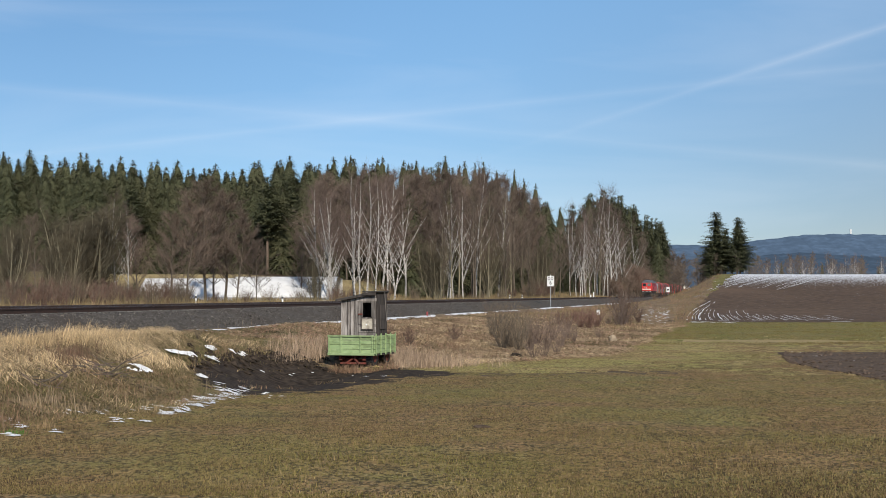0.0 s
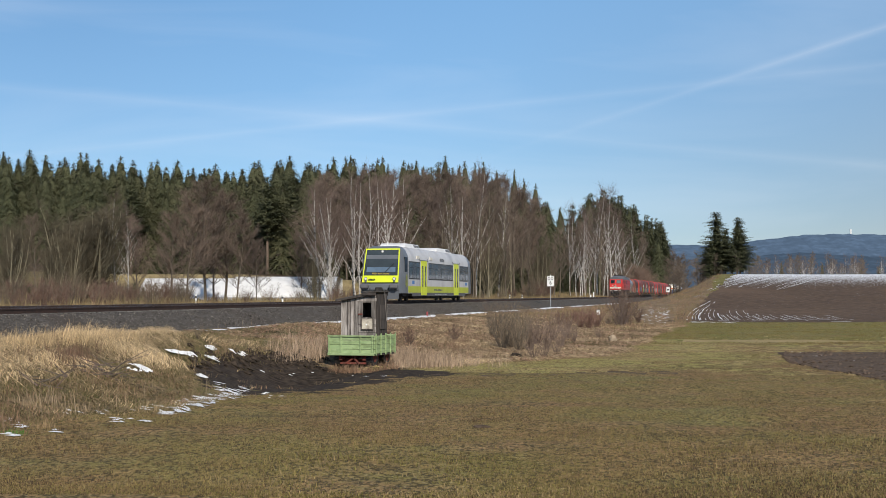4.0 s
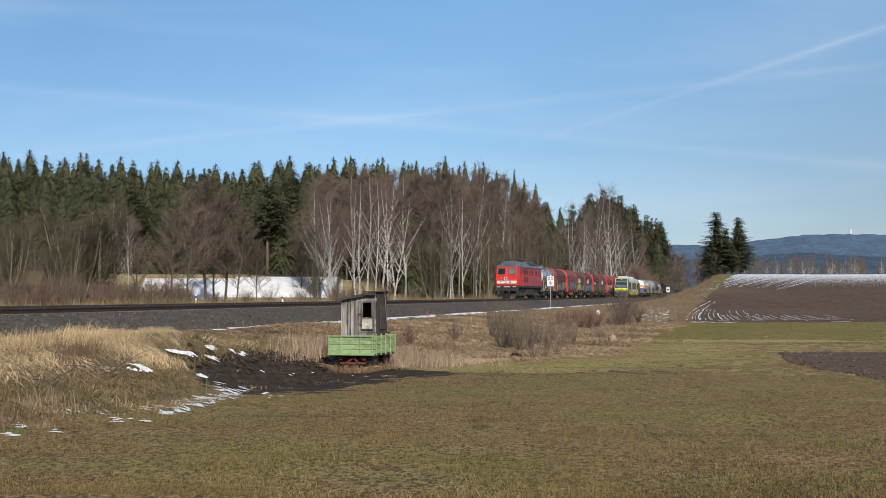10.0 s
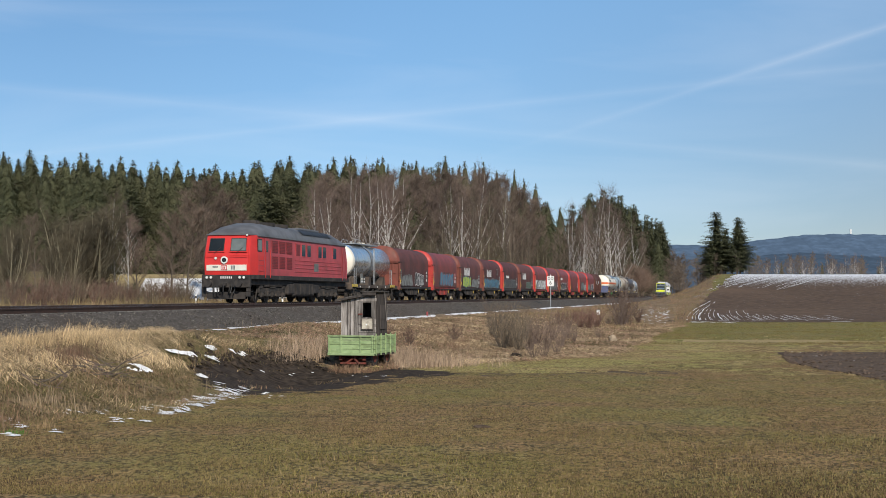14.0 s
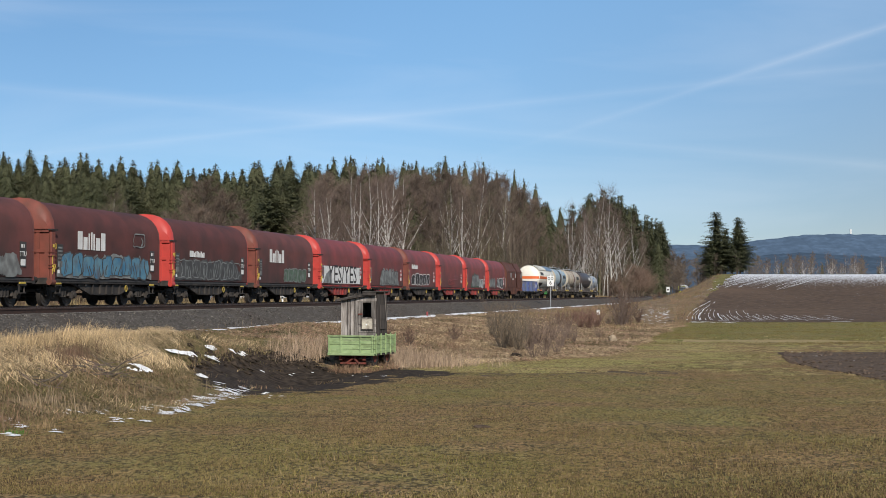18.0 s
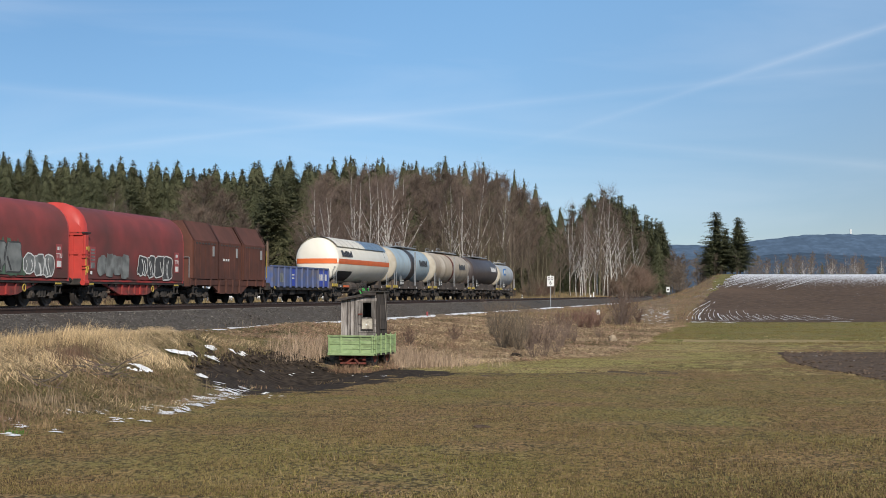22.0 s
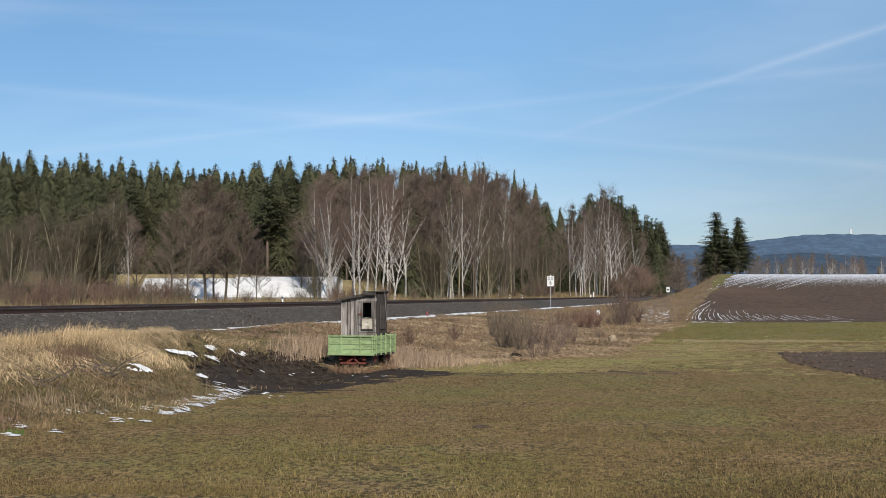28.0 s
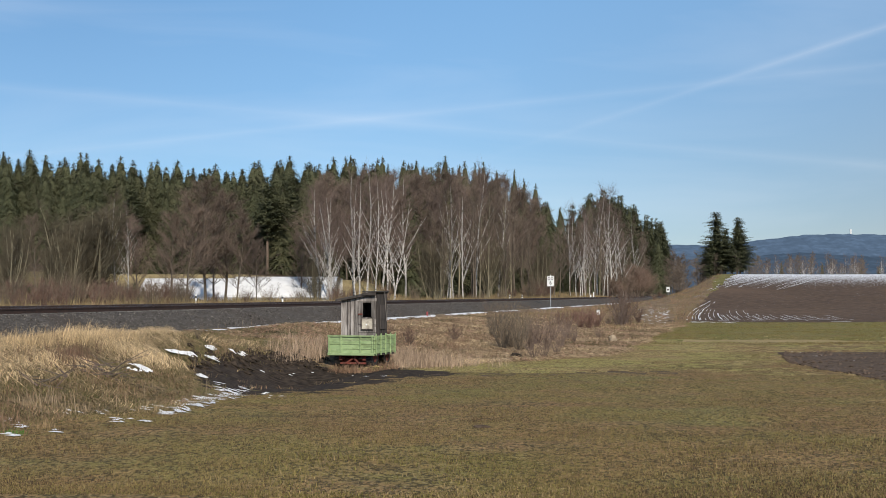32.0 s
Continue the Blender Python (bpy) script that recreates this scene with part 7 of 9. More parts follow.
        for i in range(5):
            slab("name_bar", 12.4 + i * 0.3, 12.62 + i * 0.3, 2.92, 3.1 + 0.05 * (i % 2), M_rs_grey, -0.06, 0.0)
        rng = random.Random(5)
        x = 10.3
        while x < 13.0:
            wd = rng.uniform(0.05, 0.13)
            slab("writing_bar", x, x + wd, 0.74, 0.74 + rng.uniform(0.09, 0.15), M_rs_dark, 0.0, 0.012)
            x += wd + rng.choice((0.03, 0.03, 0.03, 0.12))
        for i in range(14):
            slab("skirt_mark", 10.6 + i * 0.3, 10.72 + i * 0.3 + 0.1 * (i % 3 == 0), 0.44, 0.50, M_rs_silver, 0.0, 0.007)
        slab("cab_side_window", 1.25, 1.95, 2.0, 3.0, M_glass, -0.09, -0.005, w, 0.01)
        leaf = MB()
        rng = random.Random(9)
        for i in range(9):
            a0 = rng.uniform(0.6, 1.7)
            lx, lz = 1.55 + rng.uniform(-0.25, 0.35), 1.35 + rng.uniform(-0.45, 0.35)
            ln = rng.uniform(0.3, 0.5)
            yy = o(0.004)
            leaf.add([(lx, yy, lz), (lx + ln * math.cos(a0) - 0.05, yy, lz + ln * math.sin(a0)), (lx + ln * 1.1 * math.cos(a0), yy, lz + ln * 1.1 * math.sin(a0)), (lx + 0.09, yy, lz)], [(0, 1, 2, 3)])
        part("leaf_decor", leaf, M_rs_limeside, w)
        mb = MB()
        for x in (4.6, 8.6, 10.4, 13.8, 16.0):
            mb.box(x, x + 1.2, s * 0.6, s * 1.2, 0.2, 0.5, 0.04) if s > 0 else mb.box(x, x + 1.2, -1.2, -0.6, 0.2, 0.5, 0.04)
        part("underfloor_gear", mb, M_frame, w)
    for x0, x1 in ((3.2, 8.2), (13.4, 19.0)):
        u = part("roof_unit", MB().loft([[(x0, y, z) for y, z in ((-0.95, 3.72), (-0.8, 3.84), (0.8, 3.84), (0.95, 3.72))], [(x0 + 0.6, y, z) for y, z in ((-0.98, 3.70), (-0.85, 4.0), (0.85, 4.0), (0.98, 3.70))], [(x1 - 0.5, y, z) for y, z in ((-0.98, 3.70), (-0.85, 4.0), (0.85, 4.0), (0.98, 3.70))], [(x1, y, z) for y, z in ((-0.98, 3.70), (-0.8, 3.84), (0.8, 3.84), (0.98, 3.70))]]), M_rs_white, w)
        mb = MB()
        for i in range(7):
            mb.box(x1 - 2.2 + i * 0.22, x1 - 2.08 + i * 0.22, -0.96, -0.90, 3.76, 3.94)
        part("louvres", mb, M_rs_grey, u)
    part("underframe", MB().box(1.6, 23.6, -1.2, 1.2, 0.36, 0.6), M_frame, w)
    part("underfloor_tank", MB().box(5.2, 20.2, -1.15, 1.15, 0.17, 0.37, 0.04), M_frame, w)
    part("antenna", MB().tube((2.6, 0.1, 3.72), (2.6, 0.1, 4.08), 0.05, 0.03, 8), M_rs_white, w)
    bogie(w, 3.6, (-0.9, 0.9), 0.385)
    bogie(w, 21.8, (-0.9, 0.9), 0.385)
    return w


RAILCAR = railcar()
# ======== the hut on its trailer ========


M_roofwood = mat("blackened_roof_boards", (0.11, 0.10, 0.09), (0.05, 0.045, 0.04), 9, 0.9, rand=0.25, stretch=(1, 0.15, 1))

M_flap = mat("flaking_cream_paint", (0.62, 0.57, 0.46), (0.40, 0.35, 0.28), 9, 0.7, dirt=(0.24, 0.2, 0.16), dscale=6.0, dlo=0.5, dhi=0.66)


def build_hut():
    Y = 45.0
    X = at_view(640 - 784, Y)
    z = ground_z(X, Y) + 0.05
    # the trailer stands askew: its long side looks a little to the left of the camera
    T = Matrix.Translation((X, Y, z)) @ Matrix.Rotation(radians(-17), 4, "Z")
    t = thing("farm_trailer", "old farm trailer with faded green wooden sideboards", "trailer", m=T)
    w, d = 1.48, 2.0               # width across the front board, depth
    x0, x1, y0, y1 = -w / 2 - 0.12, w / 2 - 0.12, -0.6, d - 0.6
    zb, zt = 0.42, 0.98
    def plank(par, a0, a1, b0, b1, c0, c1, m=M_greenpaint, name="board", c=0.008):
        return part(name, MB().box(a0, a1, b0, b1, c0, c1, c), m, par)
    h = (zt - zb) / 4
    for k in range(4):
        z0 = zb + k * h
        plank(t, x0, x1, y0 - 0.03, y0, z0 + 0.004, z0 + h - 0.004)
        plank(t, x1, x1 + 0.03, y0 + 0.01, y1, z0 + 0.004, z0 + h - 0.004)
        plank(t, x0 - 0.03, x0, y0 + 0.01, y1, z0 + 0.004, z0 + h - 0.004)
        plank(t, x0, x1, y1, y1 + 0.03, z0 + 0.004, z0 + h - 0.004)
    for x in (x0 + 0.03, x0 + 0.42, x1 - 0.42, x1 - 0.03):
        plank(t, x - 0.03, x + 0.03, y0 - 0.06, y0 - 0.03, zb - 0.04, zt + 0.02, name="board_strap")
    plank(t, x0 - 0.02, x1 + 0.04, y0 - 0.065, y0 - 0.03, zt - 0.045, zt + 0.01, name="top_rail")
    plank(t, x0 - 0.02, x1 + 0.04, y0 - 0.065, y0 - 0.03, zb - 0.05, zb + 0.03, name="bottom_rail")
    for i in range(5):
        y = y0 + 0.1 + i * (d - 0.2) / 4
        plank(t, x1 + 0.03, x1 + 0.06, y - 0.025, y + 0.025, zb - 0.05, zt + 0.06, name="side_stake")
    plank(t, x0, x1, y0, y1, zb - 0.06, zb, M_darkwood, "bed")
    part("chassis", MB().box(x0 + 0.3, x0 + 0.4, y0 + 0.1, y1, zb - 0.2, zb - 0.06).box(x1 - 0.4, x1 - 0.3, y0 + 0.1, y1, zb - 0.2, zb - 0.06).box(x0 + 0.2, x1 - 0.2, y0 + 0.4, y0 + 0.5, 0.16, 0.26), M_rust, t)
    part("rust_red_beam", MB().box(x0 + 0.35, x1 - 0.3, y0 + 0.1, y0 + 0.16, 0.10, 0.16).tube((x0 + 0.5, y0 + 0.1, 0.1), (x0 + 0.95, y0 + 0.12, 0.4), 0.03, 0.03).tube((x1 - 0.5, y0 + 0.1, 0.1), (x1 - 0.8, y0 + 0.12, 0.4), 0.03, 0.03), M_rust, t)
    for x in (x0 + 0.22, x1 - 0.22):
        for y in (y0 + 0.45, y1 - 0.4):
            wh = part("wheel", MB().tube((x - 0.09, y, 0.3), (x + 0.09, y, 0.3), 0.3, 0.3, 18), M_blackpaint, t)
            part("wheel_rim", MB().tube((x - 0.1, y, 0.3), (x + 0.1, y, 0.3), 0.16, 0.16, 12), M_rust, wh)
    part("drawbar", MB().tube((0, y1, 0.3), (0.1, y1 + 1.0, 0.25), 0.04, 0.04), M_rust, t)

    H = thing("wooden_hut", "weathered grey board hut with a slanting roof on a green trailer", "hut", m=T @ Matrix.Translation((0, 0, zb)))
    a0, a1, b0, b1 = x0 + 0.3, x1 - 0.005, y0 + 0.3, y0 + 1.2
    zl, zr = 1.66, 1.86            # wall heights at the low and the high side
    def roofz(x):
        return zl + (x - a0) / (a1 - a0) * (zr - zl)
    door0, door1 = a0 + 0.60, a0 + 1.15
    win = (door0 + 0.12, door0 + 0.41, 1.12, 1.58)
    r = random.Random(4)
    def board(par, x, wd, y, z0, z1a, z1b, m=M_greywood):
        mb = MB()
        o = r.uniform(-0.008, 0.008)
        mb.loft([[(x + 0.008, y - 0.018 + o, z0), (x + wd - 0.008, y - 0.018 + o, z0), (x + wd - 0.008, y - 0.018 + o, z1b), (x + 0.008, y - 0.018 + o, z1a)], [(x + 0.008, y + o, z0), (x + wd - 0.008, y + o, z0), (x + wd - 0.008, y + o, z1b), (x + 0.008, y + o, z1a)]])
        return part("plank", mb, m, par)
    front = part("front_wall", MB().box(a0, a0 + 0.05, b0 + 0.01, b0 + 0.06, 0, zl).box(a1 - 0.05, a1, b0 + 0.01, b0 + 0.06, 0, zr - 0.02).box(a0 + 0.05, a1 - 0.05, b0 + 0.01, b0 + 0.05, 0, 0.06), M_darkwood, H)
    x = a0
    while x < door0 - 0.01:
        wd = min(r.uniform(0.09, 0.14), door0 - x)
        board(front, x, wd, b0, 0.02, roofz(x) - 0.03, roofz(x + wd) - 0.03)
        x += wd
    x = door1
    while x < a1 - 0.01:
        wd = min(r.uniform(0.08, 0.12), a1 - x)
        board(front, x, wd, b0, 0.02, roofz(x) - 0.03, roofz(x + wd) - 0.03, M_darkwood)
        x += wd
    board(front, door0, door1 - door0, b0, 1.66, roofz(door0) - 0.03, roofz(door1) - 0.03)
    door = part("door", MB().box(door0, win[0], b0 - 0.03, b0, 0.05, 1.66).box(win[1], door1, b0 - 0.03, b0, 0.05, 1.66).box(win[0], win[1], b0 - 0.03, b0, 0.05, win[2]).box(win[0], win[1], b0 - 0.03, b0, win[3], 1.66), M_greywood, H)
    for zz in (0.18, 0.42, 0.66, 0.90):
        part("cross_board", MB().box(door0 - 0.02, door1 + 0.01, b0 - 0.045, b0 - 0.03, zz, zz + 0.16, 0.006), M_greywood, door)
    part("pale_board", MB().box(win[1] + 0.01, door1 - 0.01, b0 - 0.05, b0 - 0.03, 1.1, 1.6, 0.006), M_greywood, door)
    part("window_frame", MB().box(win[0] - 0.03, win[0], b0 - 0.05, b0, win[2], win[3]).box(win[1], win[1] + 0.03, b0 - 0.05, b0, win[2], win[3]).box(win[0] - 0.03, win[1] + 0.03, b0 - 0.05, b0, win[3], win[3] + 0.04), M_greywood, door)
    part("window_flap", MB().box(win[0] - 0.02, win[1] + 0.05, b0 - 0.075, b0 - 0.05, 0.76, 1.08, 0.006), M_flap, door, "pale hinged flap below the opening")
    part("flap_frame", MB().box(win[0] - 0.04, win[1] + 0.07, b0 - 0.085, b0 - 0.05, 0.72, 0.76).box(win[0] - 0.04, win[0] - 0.02, b0 - 0.085, b0 - 0.05, 0.76, 1.08).box(win[1] + 0.05, win[1] + 0.07, b0 - 0.085, b0 - 0.05, 0.76, 1.08), M_darkwood, door)
    part("latch", MB().tube((win[0] + 0.14, b0 - 0.09, 0.9), (win[0] + 0.14, b0 - 0.075, 0.9), 0.025, 0.025), M_whitepaint, door)
    side = part("side_wall", MB().box(a1 - 0.06, a1 - 0.01, b1 - 0.05, b1, 0, zr - 0.04).box(a1 - 0.06, a1 - 0.01, b0 + 0.06, b1, 0, 0.06), M_darkwood, H)
    y = b0 + 0.02
    while y < b1 - 0.01:
        wd = min(r.uniform(0.10, 0.15), b1 - y)
        part("plank", MB().box(a1 - 0.01, a1 + 0.012 + r.uniform(-0.004, 0.004), y + 0.003, y + wd - 0.003, 0.02, zr - 0.03), M_darkwood, side)
        y += wd
    part("shutter", MB().box(a1 + 0.02, a1 + 0.05, b0 + 0.2, b0 + 0.7, 0.75, 1.5, 0.006).box(a1 + 0.05, a1 + 0.07, b0 + 0.2, b0 + 0.7, 1.05, 1.1), M_darkwood, side)
    part("hanging_lath", MB().tube((a1 + 0.08, b0 + 0.5, 1.9), (a1 + 0.1, b0 + 0.62, 1.0), 0.012, 0.012, 6), M_greywood, side)
    part("left_wall", MB().box(a0, a0 + 0.03, b0 + 0.07, b1 - 0.03, 0, zl - 0.02), M_greywood, H)
    part("back_wall", MB().box(a0 + 0.03, a1 - 0.07, b1 - 0.03, b1, 0, zl - 0.02), M_darkwood, H)
    part("floor", MB().box(a0, a1, b0, b1, 0.0, 0.02), M_darkwood, H)
    ov = 0.12
    roof = part("roof", MB().loft([[(a0 - ov - 0.05, b0 - ov, roofz(a0 - ov)), (a1 + 0.01, b0 - ov, roofz(a1 + 0.01)), (a1 + 0.01, b0 - ov, roofz(a1 + 0.01) + 0.03), (a0 - ov - 0.05, b0 - ov, roofz(a0 - ov) + 0.03)], [(a0 - ov - 0.05, b1 + ov, roofz(a0 - ov)), (a1 + 0.01, b1 + ov, roofz(a1 + 0.01)), (a1 + 0.01, b1 + ov, roofz(a1 + 0.01) + 0.03), (a0 - ov - 0.05, b1 + ov, roofz(a0 - ov) + 0.03)]]), M_darkwood, H)
    for k in range(4):
        xa = a0 - ov + k * 0.325
        part("roof_board", MB().loft([[(xa, y, roofz(xa) + 0.032), (xa + 0.32, y, roofz(xa + 0.32) + 0.032), (xa + 0.32, y, roofz(xa + 0.32) + 0.05 + 0.008 * k), (xa, y, roofz(xa) + 0.047 + 0.008 * k)] for y in (b0 - ov - 0.02 * (k % 2), b1 + ov)]), M_roofwood, roof)
    part("fascia", MB().loft([[(a0 - ov - 0.04, b0 - ov - 0.025, roofz(a0 - ov) - 0.03), (a1 + 0.01, b0 - ov - 0.025, roofz(a1 + 0.01) - 0.03), (a1 + 0.01, b0 - ov - 0.025, roofz(a1 + 0.01) + 0.03), (a0 - ov - 0.04, b0 - ov - 0.025, roofz(a0 - ov) + 0.03)], [(a0 - ov - 0.04, b0 - ov - 0.003, roofz(a0 - ov) - 0.03), (a1 + 0.01, b0 - ov - 0.003, roofz(a1 + 0.01) - 0.03), (a1 + 0.01, b0 - ov - 0.003, roofz(a1 + 0.01) + 0.03), (a0 - ov - 0.04, b0 - ov - 0.003, roofz(a0 - ov) + 0.03)]]), M_darkwood, roof)

    # a loose slab of roofing felt lies level over the high side
    part("felt_slab", MB().box(a1 - 0.42, a1 + 0.06, b0 - ov - 0.05, b1 + ov, roofz(a1) + 0.035, roofz(a1) + 0.075, 0.01), M_roofwood, roof, "blackened roofing felt")
    part("slab_batten", MB().box(a1 - 0.42, a1 + 0.02, b0 - ov - 0.05, b0 - ov - 0.01, roofz(a1) - 0.06, roofz(a1) + 0.03, 0.006), M_darkwood, roof)
    part("upper_board", MB().box(door0 - 0.06, door1 + 0.02, b0 - 0.035, b0 - 0.018, 1.62, 1.72, 0.006), M_greywood, front)
    part("door_hinge", MB().box(door0 - 0.02, door0 + 0.12, b0 - 0.058, b0 - 0.046, 1.2, 1.24).box(door0 - 0.02, door0 + 0.12, b0 - 0.058, b0 - 0.046, 0.5, 0.54), M_rust, door)


build_hut()


# ======== signs, posts, road, sheet ========
def face_eye(x, y, z):
    return Matrix.Translation((x, y, z)) @ Matrix.Rotation(-math.atan2(x, y), 4, "Z")


def build_signs():
    x, y = plan(142.8, 4.6)
    z = -1.15
    s = thing("trackside_sign", "white trackside board with two black rings and a number", "sign", m=Matrix.Translation((x, y, z)) @ HEAD_TURN)
    part("post", MB().tube((0, 0, -0.2), (0, 0, 3.4), 0.045, 0.045, 10), M_galv, s)
    b = part("board", MB().box(-0.35, 0.35, -0.07, -0.045, 2.45, 3.45, 0.01), M_whitepaint, s)
    rings = MB()
    for cx in (-0.16, 0.16):
        n = 16
        for r0, r1 in ((0.13, 0.085),):
            o = [(cx + r0 * math.cos(t), -0.078, 3.22 + r0 * math.sin(t)) for t in np.linspace(0, 6.283, n + 1)[:-1]]
            i = [(cx + r1 * math.cos(t), -0.078, 3.22 + r1 * math.sin(t)) for t in np.linspace(0, 6.283, n + 1)[:-1]]
            rings.add(o + i, [(k, (k + 1) % n, n + (k + 1) % n, n + k) for k in range(n)])
    part("rings", rings, M_blackpaint, b)
    lettering("6", 0.55, M_blackpaint, b, Matrix.Translation((0, -0.078, 2.78)) @ Matrix.Rotation(math.pi / 2, 4, "X"))
    part("finial", MB().tube((0, 0, 3.45), (0, 0, 3.62), 0.06, 0.02, 8), M_whitepaint, s)
    x, y = plan(360.0, 4.0)
    s = thing("speed_board", "small white trackside board on a thin post", "sign", m=Matrix.Translation((x, y, -0.8)) @ HEAD_TURN)
    part("post", MB().tube((0, 0, -0.2), (0, 0, 3.0), 0.06, 0.06, 8), M_galv, s)
    part("board", MB().box(-0.4, 0.4, -0.09, -0.06, 1.9, 3.2, 0.01), M_whitepaint, s)
    part("mark", MB().box(-0.2, 0.2, -0.096, -0.09, 2.3, 2.7), M_blackpaint, s)
    # kilometre stones and short white posts beside the track
    for s_, e_, hh in ((287.0, -GAP - 3.2, 1.0), (123.0, 11.4, 0.4), (300.0, -GAP - 4.0, 1.6)):
        x, y = plan(s_, e_)
        k = thing("marker_post", "short white marker post beside the ballast", "post", "marker posts", Matrix.Translation((x, y, ground_z(x, y))) @ HEAD_TURN)
        part("shaft", MB().box(-0.14, 0.14, -0.1, 0.1, -0.2, hh, 0.02), M_whitepaint, k)
        part("cap", MB().box(-0.15, 0.15, -0.11, 0.11, hh, hh + 0.06, 0.02), M_galv, k)
    # delineator posts of the road behind the line
    for px, py, Y in ((-529, 533, 108), (-284, 530, 109), (-437, 535, 108), (118, 506, 190), (140, 503, 210)):
        X = at_view(px, Y)
        z = ground_z(X, Y)
        k = thing("delineator_post", "white road delineator post with a black band", "post", "delineator posts", face_eye(X, Y, z))
        part("shaft", MB().box(-0.07, 0.07, -0.06, 0.06, -0.2, 1.0, 0.015), M_whitepaint, k)
        part("black_band", MB().box(-0.074, 0.074, -0.064, 0.064, 0.70, 0.86), M_blackpaint, k)


HEAD_TURN = Matrix.Rotation(-TURN, 4, "Z")
build_signs()


def build_sheet():
    """Long white sheeted clamp in front of the wood."""
    n = 70
    rows = []
    r = random.Random(8)
    for i in range(n + 1):
        px = -545 + 352 * i / n
        Y = 142.0
        X = at_view(px, Y)
        wob = 0.05 * math.sin(i * 0.7) + r.uniform(-0.03, 0.03)
        crease = 0.22 if i % 9 == 0 else 0
        z0 = HEAD + (522 - 528) / 2550 * Y
        z1 = HEAD + (522 - 490 - (3 if px < -380 else 0)) / 2550 * (Y + 5)
        rows.append([(X, Y, z0 - 0.3), (X, Y + 0.1 + crease, z0), (X + wob, Y + 1.6 + crease + wob, z0 + (z1 - z0) * 0.35), (X + wob, Y + 3.2 + crease + wob, z0 + (z1 - z0) * 0.7), (X, Y + 5.0, z1), (X, Y + 12, z1 - 0.1), (X, Y + 12.5, z0 - 0.5)])
    s = thing("silage_clamp", "long low clamp covered with creased white sheeting", "silage clamp")
    part("sheeting", MB().loft(rows, False), M_sheet, s, smooth=40)
    x0, x1 = at_view(-545, 141.9), at_view(-193, 141.9)
    z0 = HEAD - 6 / 2550 * 142
    part("sheet_hem", MB().tube((x0, 141.85, z0), (x1, 141.85, z0), 0.09, 0.09, 8), M_galv, s)


build_sheet()


def rock(name, label, x, y, size, seed, material=M_boulder, cat="boulder"):
    r = random.Random(seed)
    bm = bmesh.new()
    bmesh.ops.create_icosphere(bm, subdivisions=2, radius=1)
    for v in bm.verts:
        k = 1 + 0.35 * noise.noise(v.co * 1.3 + Vector((seed, 0, 0)))
        v.co = Vector((v.co.x * size[0], v.co.y * size[1], v.co.z * size[2])) * k
    me = bpy.data.meshes.new(name)
    bm.to_mesh(me)
    bm.free()
    me.materials.append(material)
    ob = tagged(new(name, me), label, cat)
    ob.matrix_basis = Matrix.Translation((x, y, ground_z(x, y) + size[2] * 0.5))
    return ob


Xb = at_view(1084 - 784, 68.0)
rock("boulder", "pale tan pointed boulder on the grassy bank", Xb, 68.0, (0.2, 0.16, 0.26), 3)
Xb = at_view(852 - 784, 21.3)
rock("molehill", "small dark molehill in the meadow", Xb, 21.3, (0.13, 0.11, 0.028), 6, M_soil, "molehill")
Xb = at_view(912 - 784, 51.0)
rock("earth_heap", "dark heap of earth at the foot of the bank", Xb, 51.0, (0.22, 0.18, 0.12), 9, M_mud, "earth heap")


def build_posts():
    Y = 185.0
    X = at_view(-20, Y)
    p = thing("wooden_post", "grey weathered wooden post behind the railway", "post", m=face_eye(X, Y, ground_z(X, Y)))
    part("shaft", MB().tube((0, 0, -0.3), (0, 0, 2.9), 0.12, 0.10, 8), M_greywood, p)
    x, y = plan(85.6, 4.9)
    p = thing("marker_stake", "small red marker stake at the ballast's foot", "stake", m=Matrix.Translation((x, y, ground_z(x, y))) @ HEAD_TURN)
    part("shaft", MB().box(-0.05, 0.05, -0.05, 0.05, -0.1, 0.28, 0.01), M_labelred, p)


build_posts()


# ======== a bird over the wood ========
def build_bird():
    b = thing("bird", "small dark bird gliding through the sky", "bird")
    body = MB().loft([[(x, q * r * math.cos(t), r * math.sin(t)) for t in np.linspace(0, 6.283, 9)[:-1] for q in (1.0,)] for x, r in ((-0.16, 0.012), (-0.08, 0.045), (0.03, 0.055), (0.11, 0.035), (0.16, 0.012))])
    part("body", body, M_blackpaint, b, smooth=40)
    for s in (-1, 1):
        part("wing", MB().loft([[(0.07, 0.03 * s, 0.02), (-0.07, 0.03 * s, 0.02)], [(0.06, 0.16 * s, 0.07), (-0.06, 0.16 * s, 0.065)], [(-0.03, 0.33 * s, 0.03), (-0.09, 0.33 * s, 0.025)]], False), M_blackpaint, b)
    part("tail", MB().loft([[(-0.14, -0.02, 0.0), (-0.14, 0.02, 0.0)], [(-0.28, -0.06, 0.0), (-0.28, 0.06, 0.0)]], False), M_blackpaint, b)
    for o in b.children:
        o.matrix_basis = Matrix.Diagonal((0.42, 0.42, 0.42, 1))
    return b


BIRD = build_bird()
BIRD_LATE = build_bird()
# ======== grass, weeds, scrub and snow ========


STEPS = np.concatenate([np.arange(8, 60, 0.1), np.arange(60, 400, 0.5)])


def ground_in_view(px, py):
    """Where the sight line through a point of the view (from its middle, y down) meets the ground."""
    d = sight(px, -py)
    x, y, z = d.x * STEPS, d.y * STEPS, HEAD + d.z * STEPS
    s, e = unplan(x, y)
    low = np.nonzero(z < height(s, e))[0]
    k = low[0] if len(low) else -1
    return Vector((x[k], y[k], z[k]))


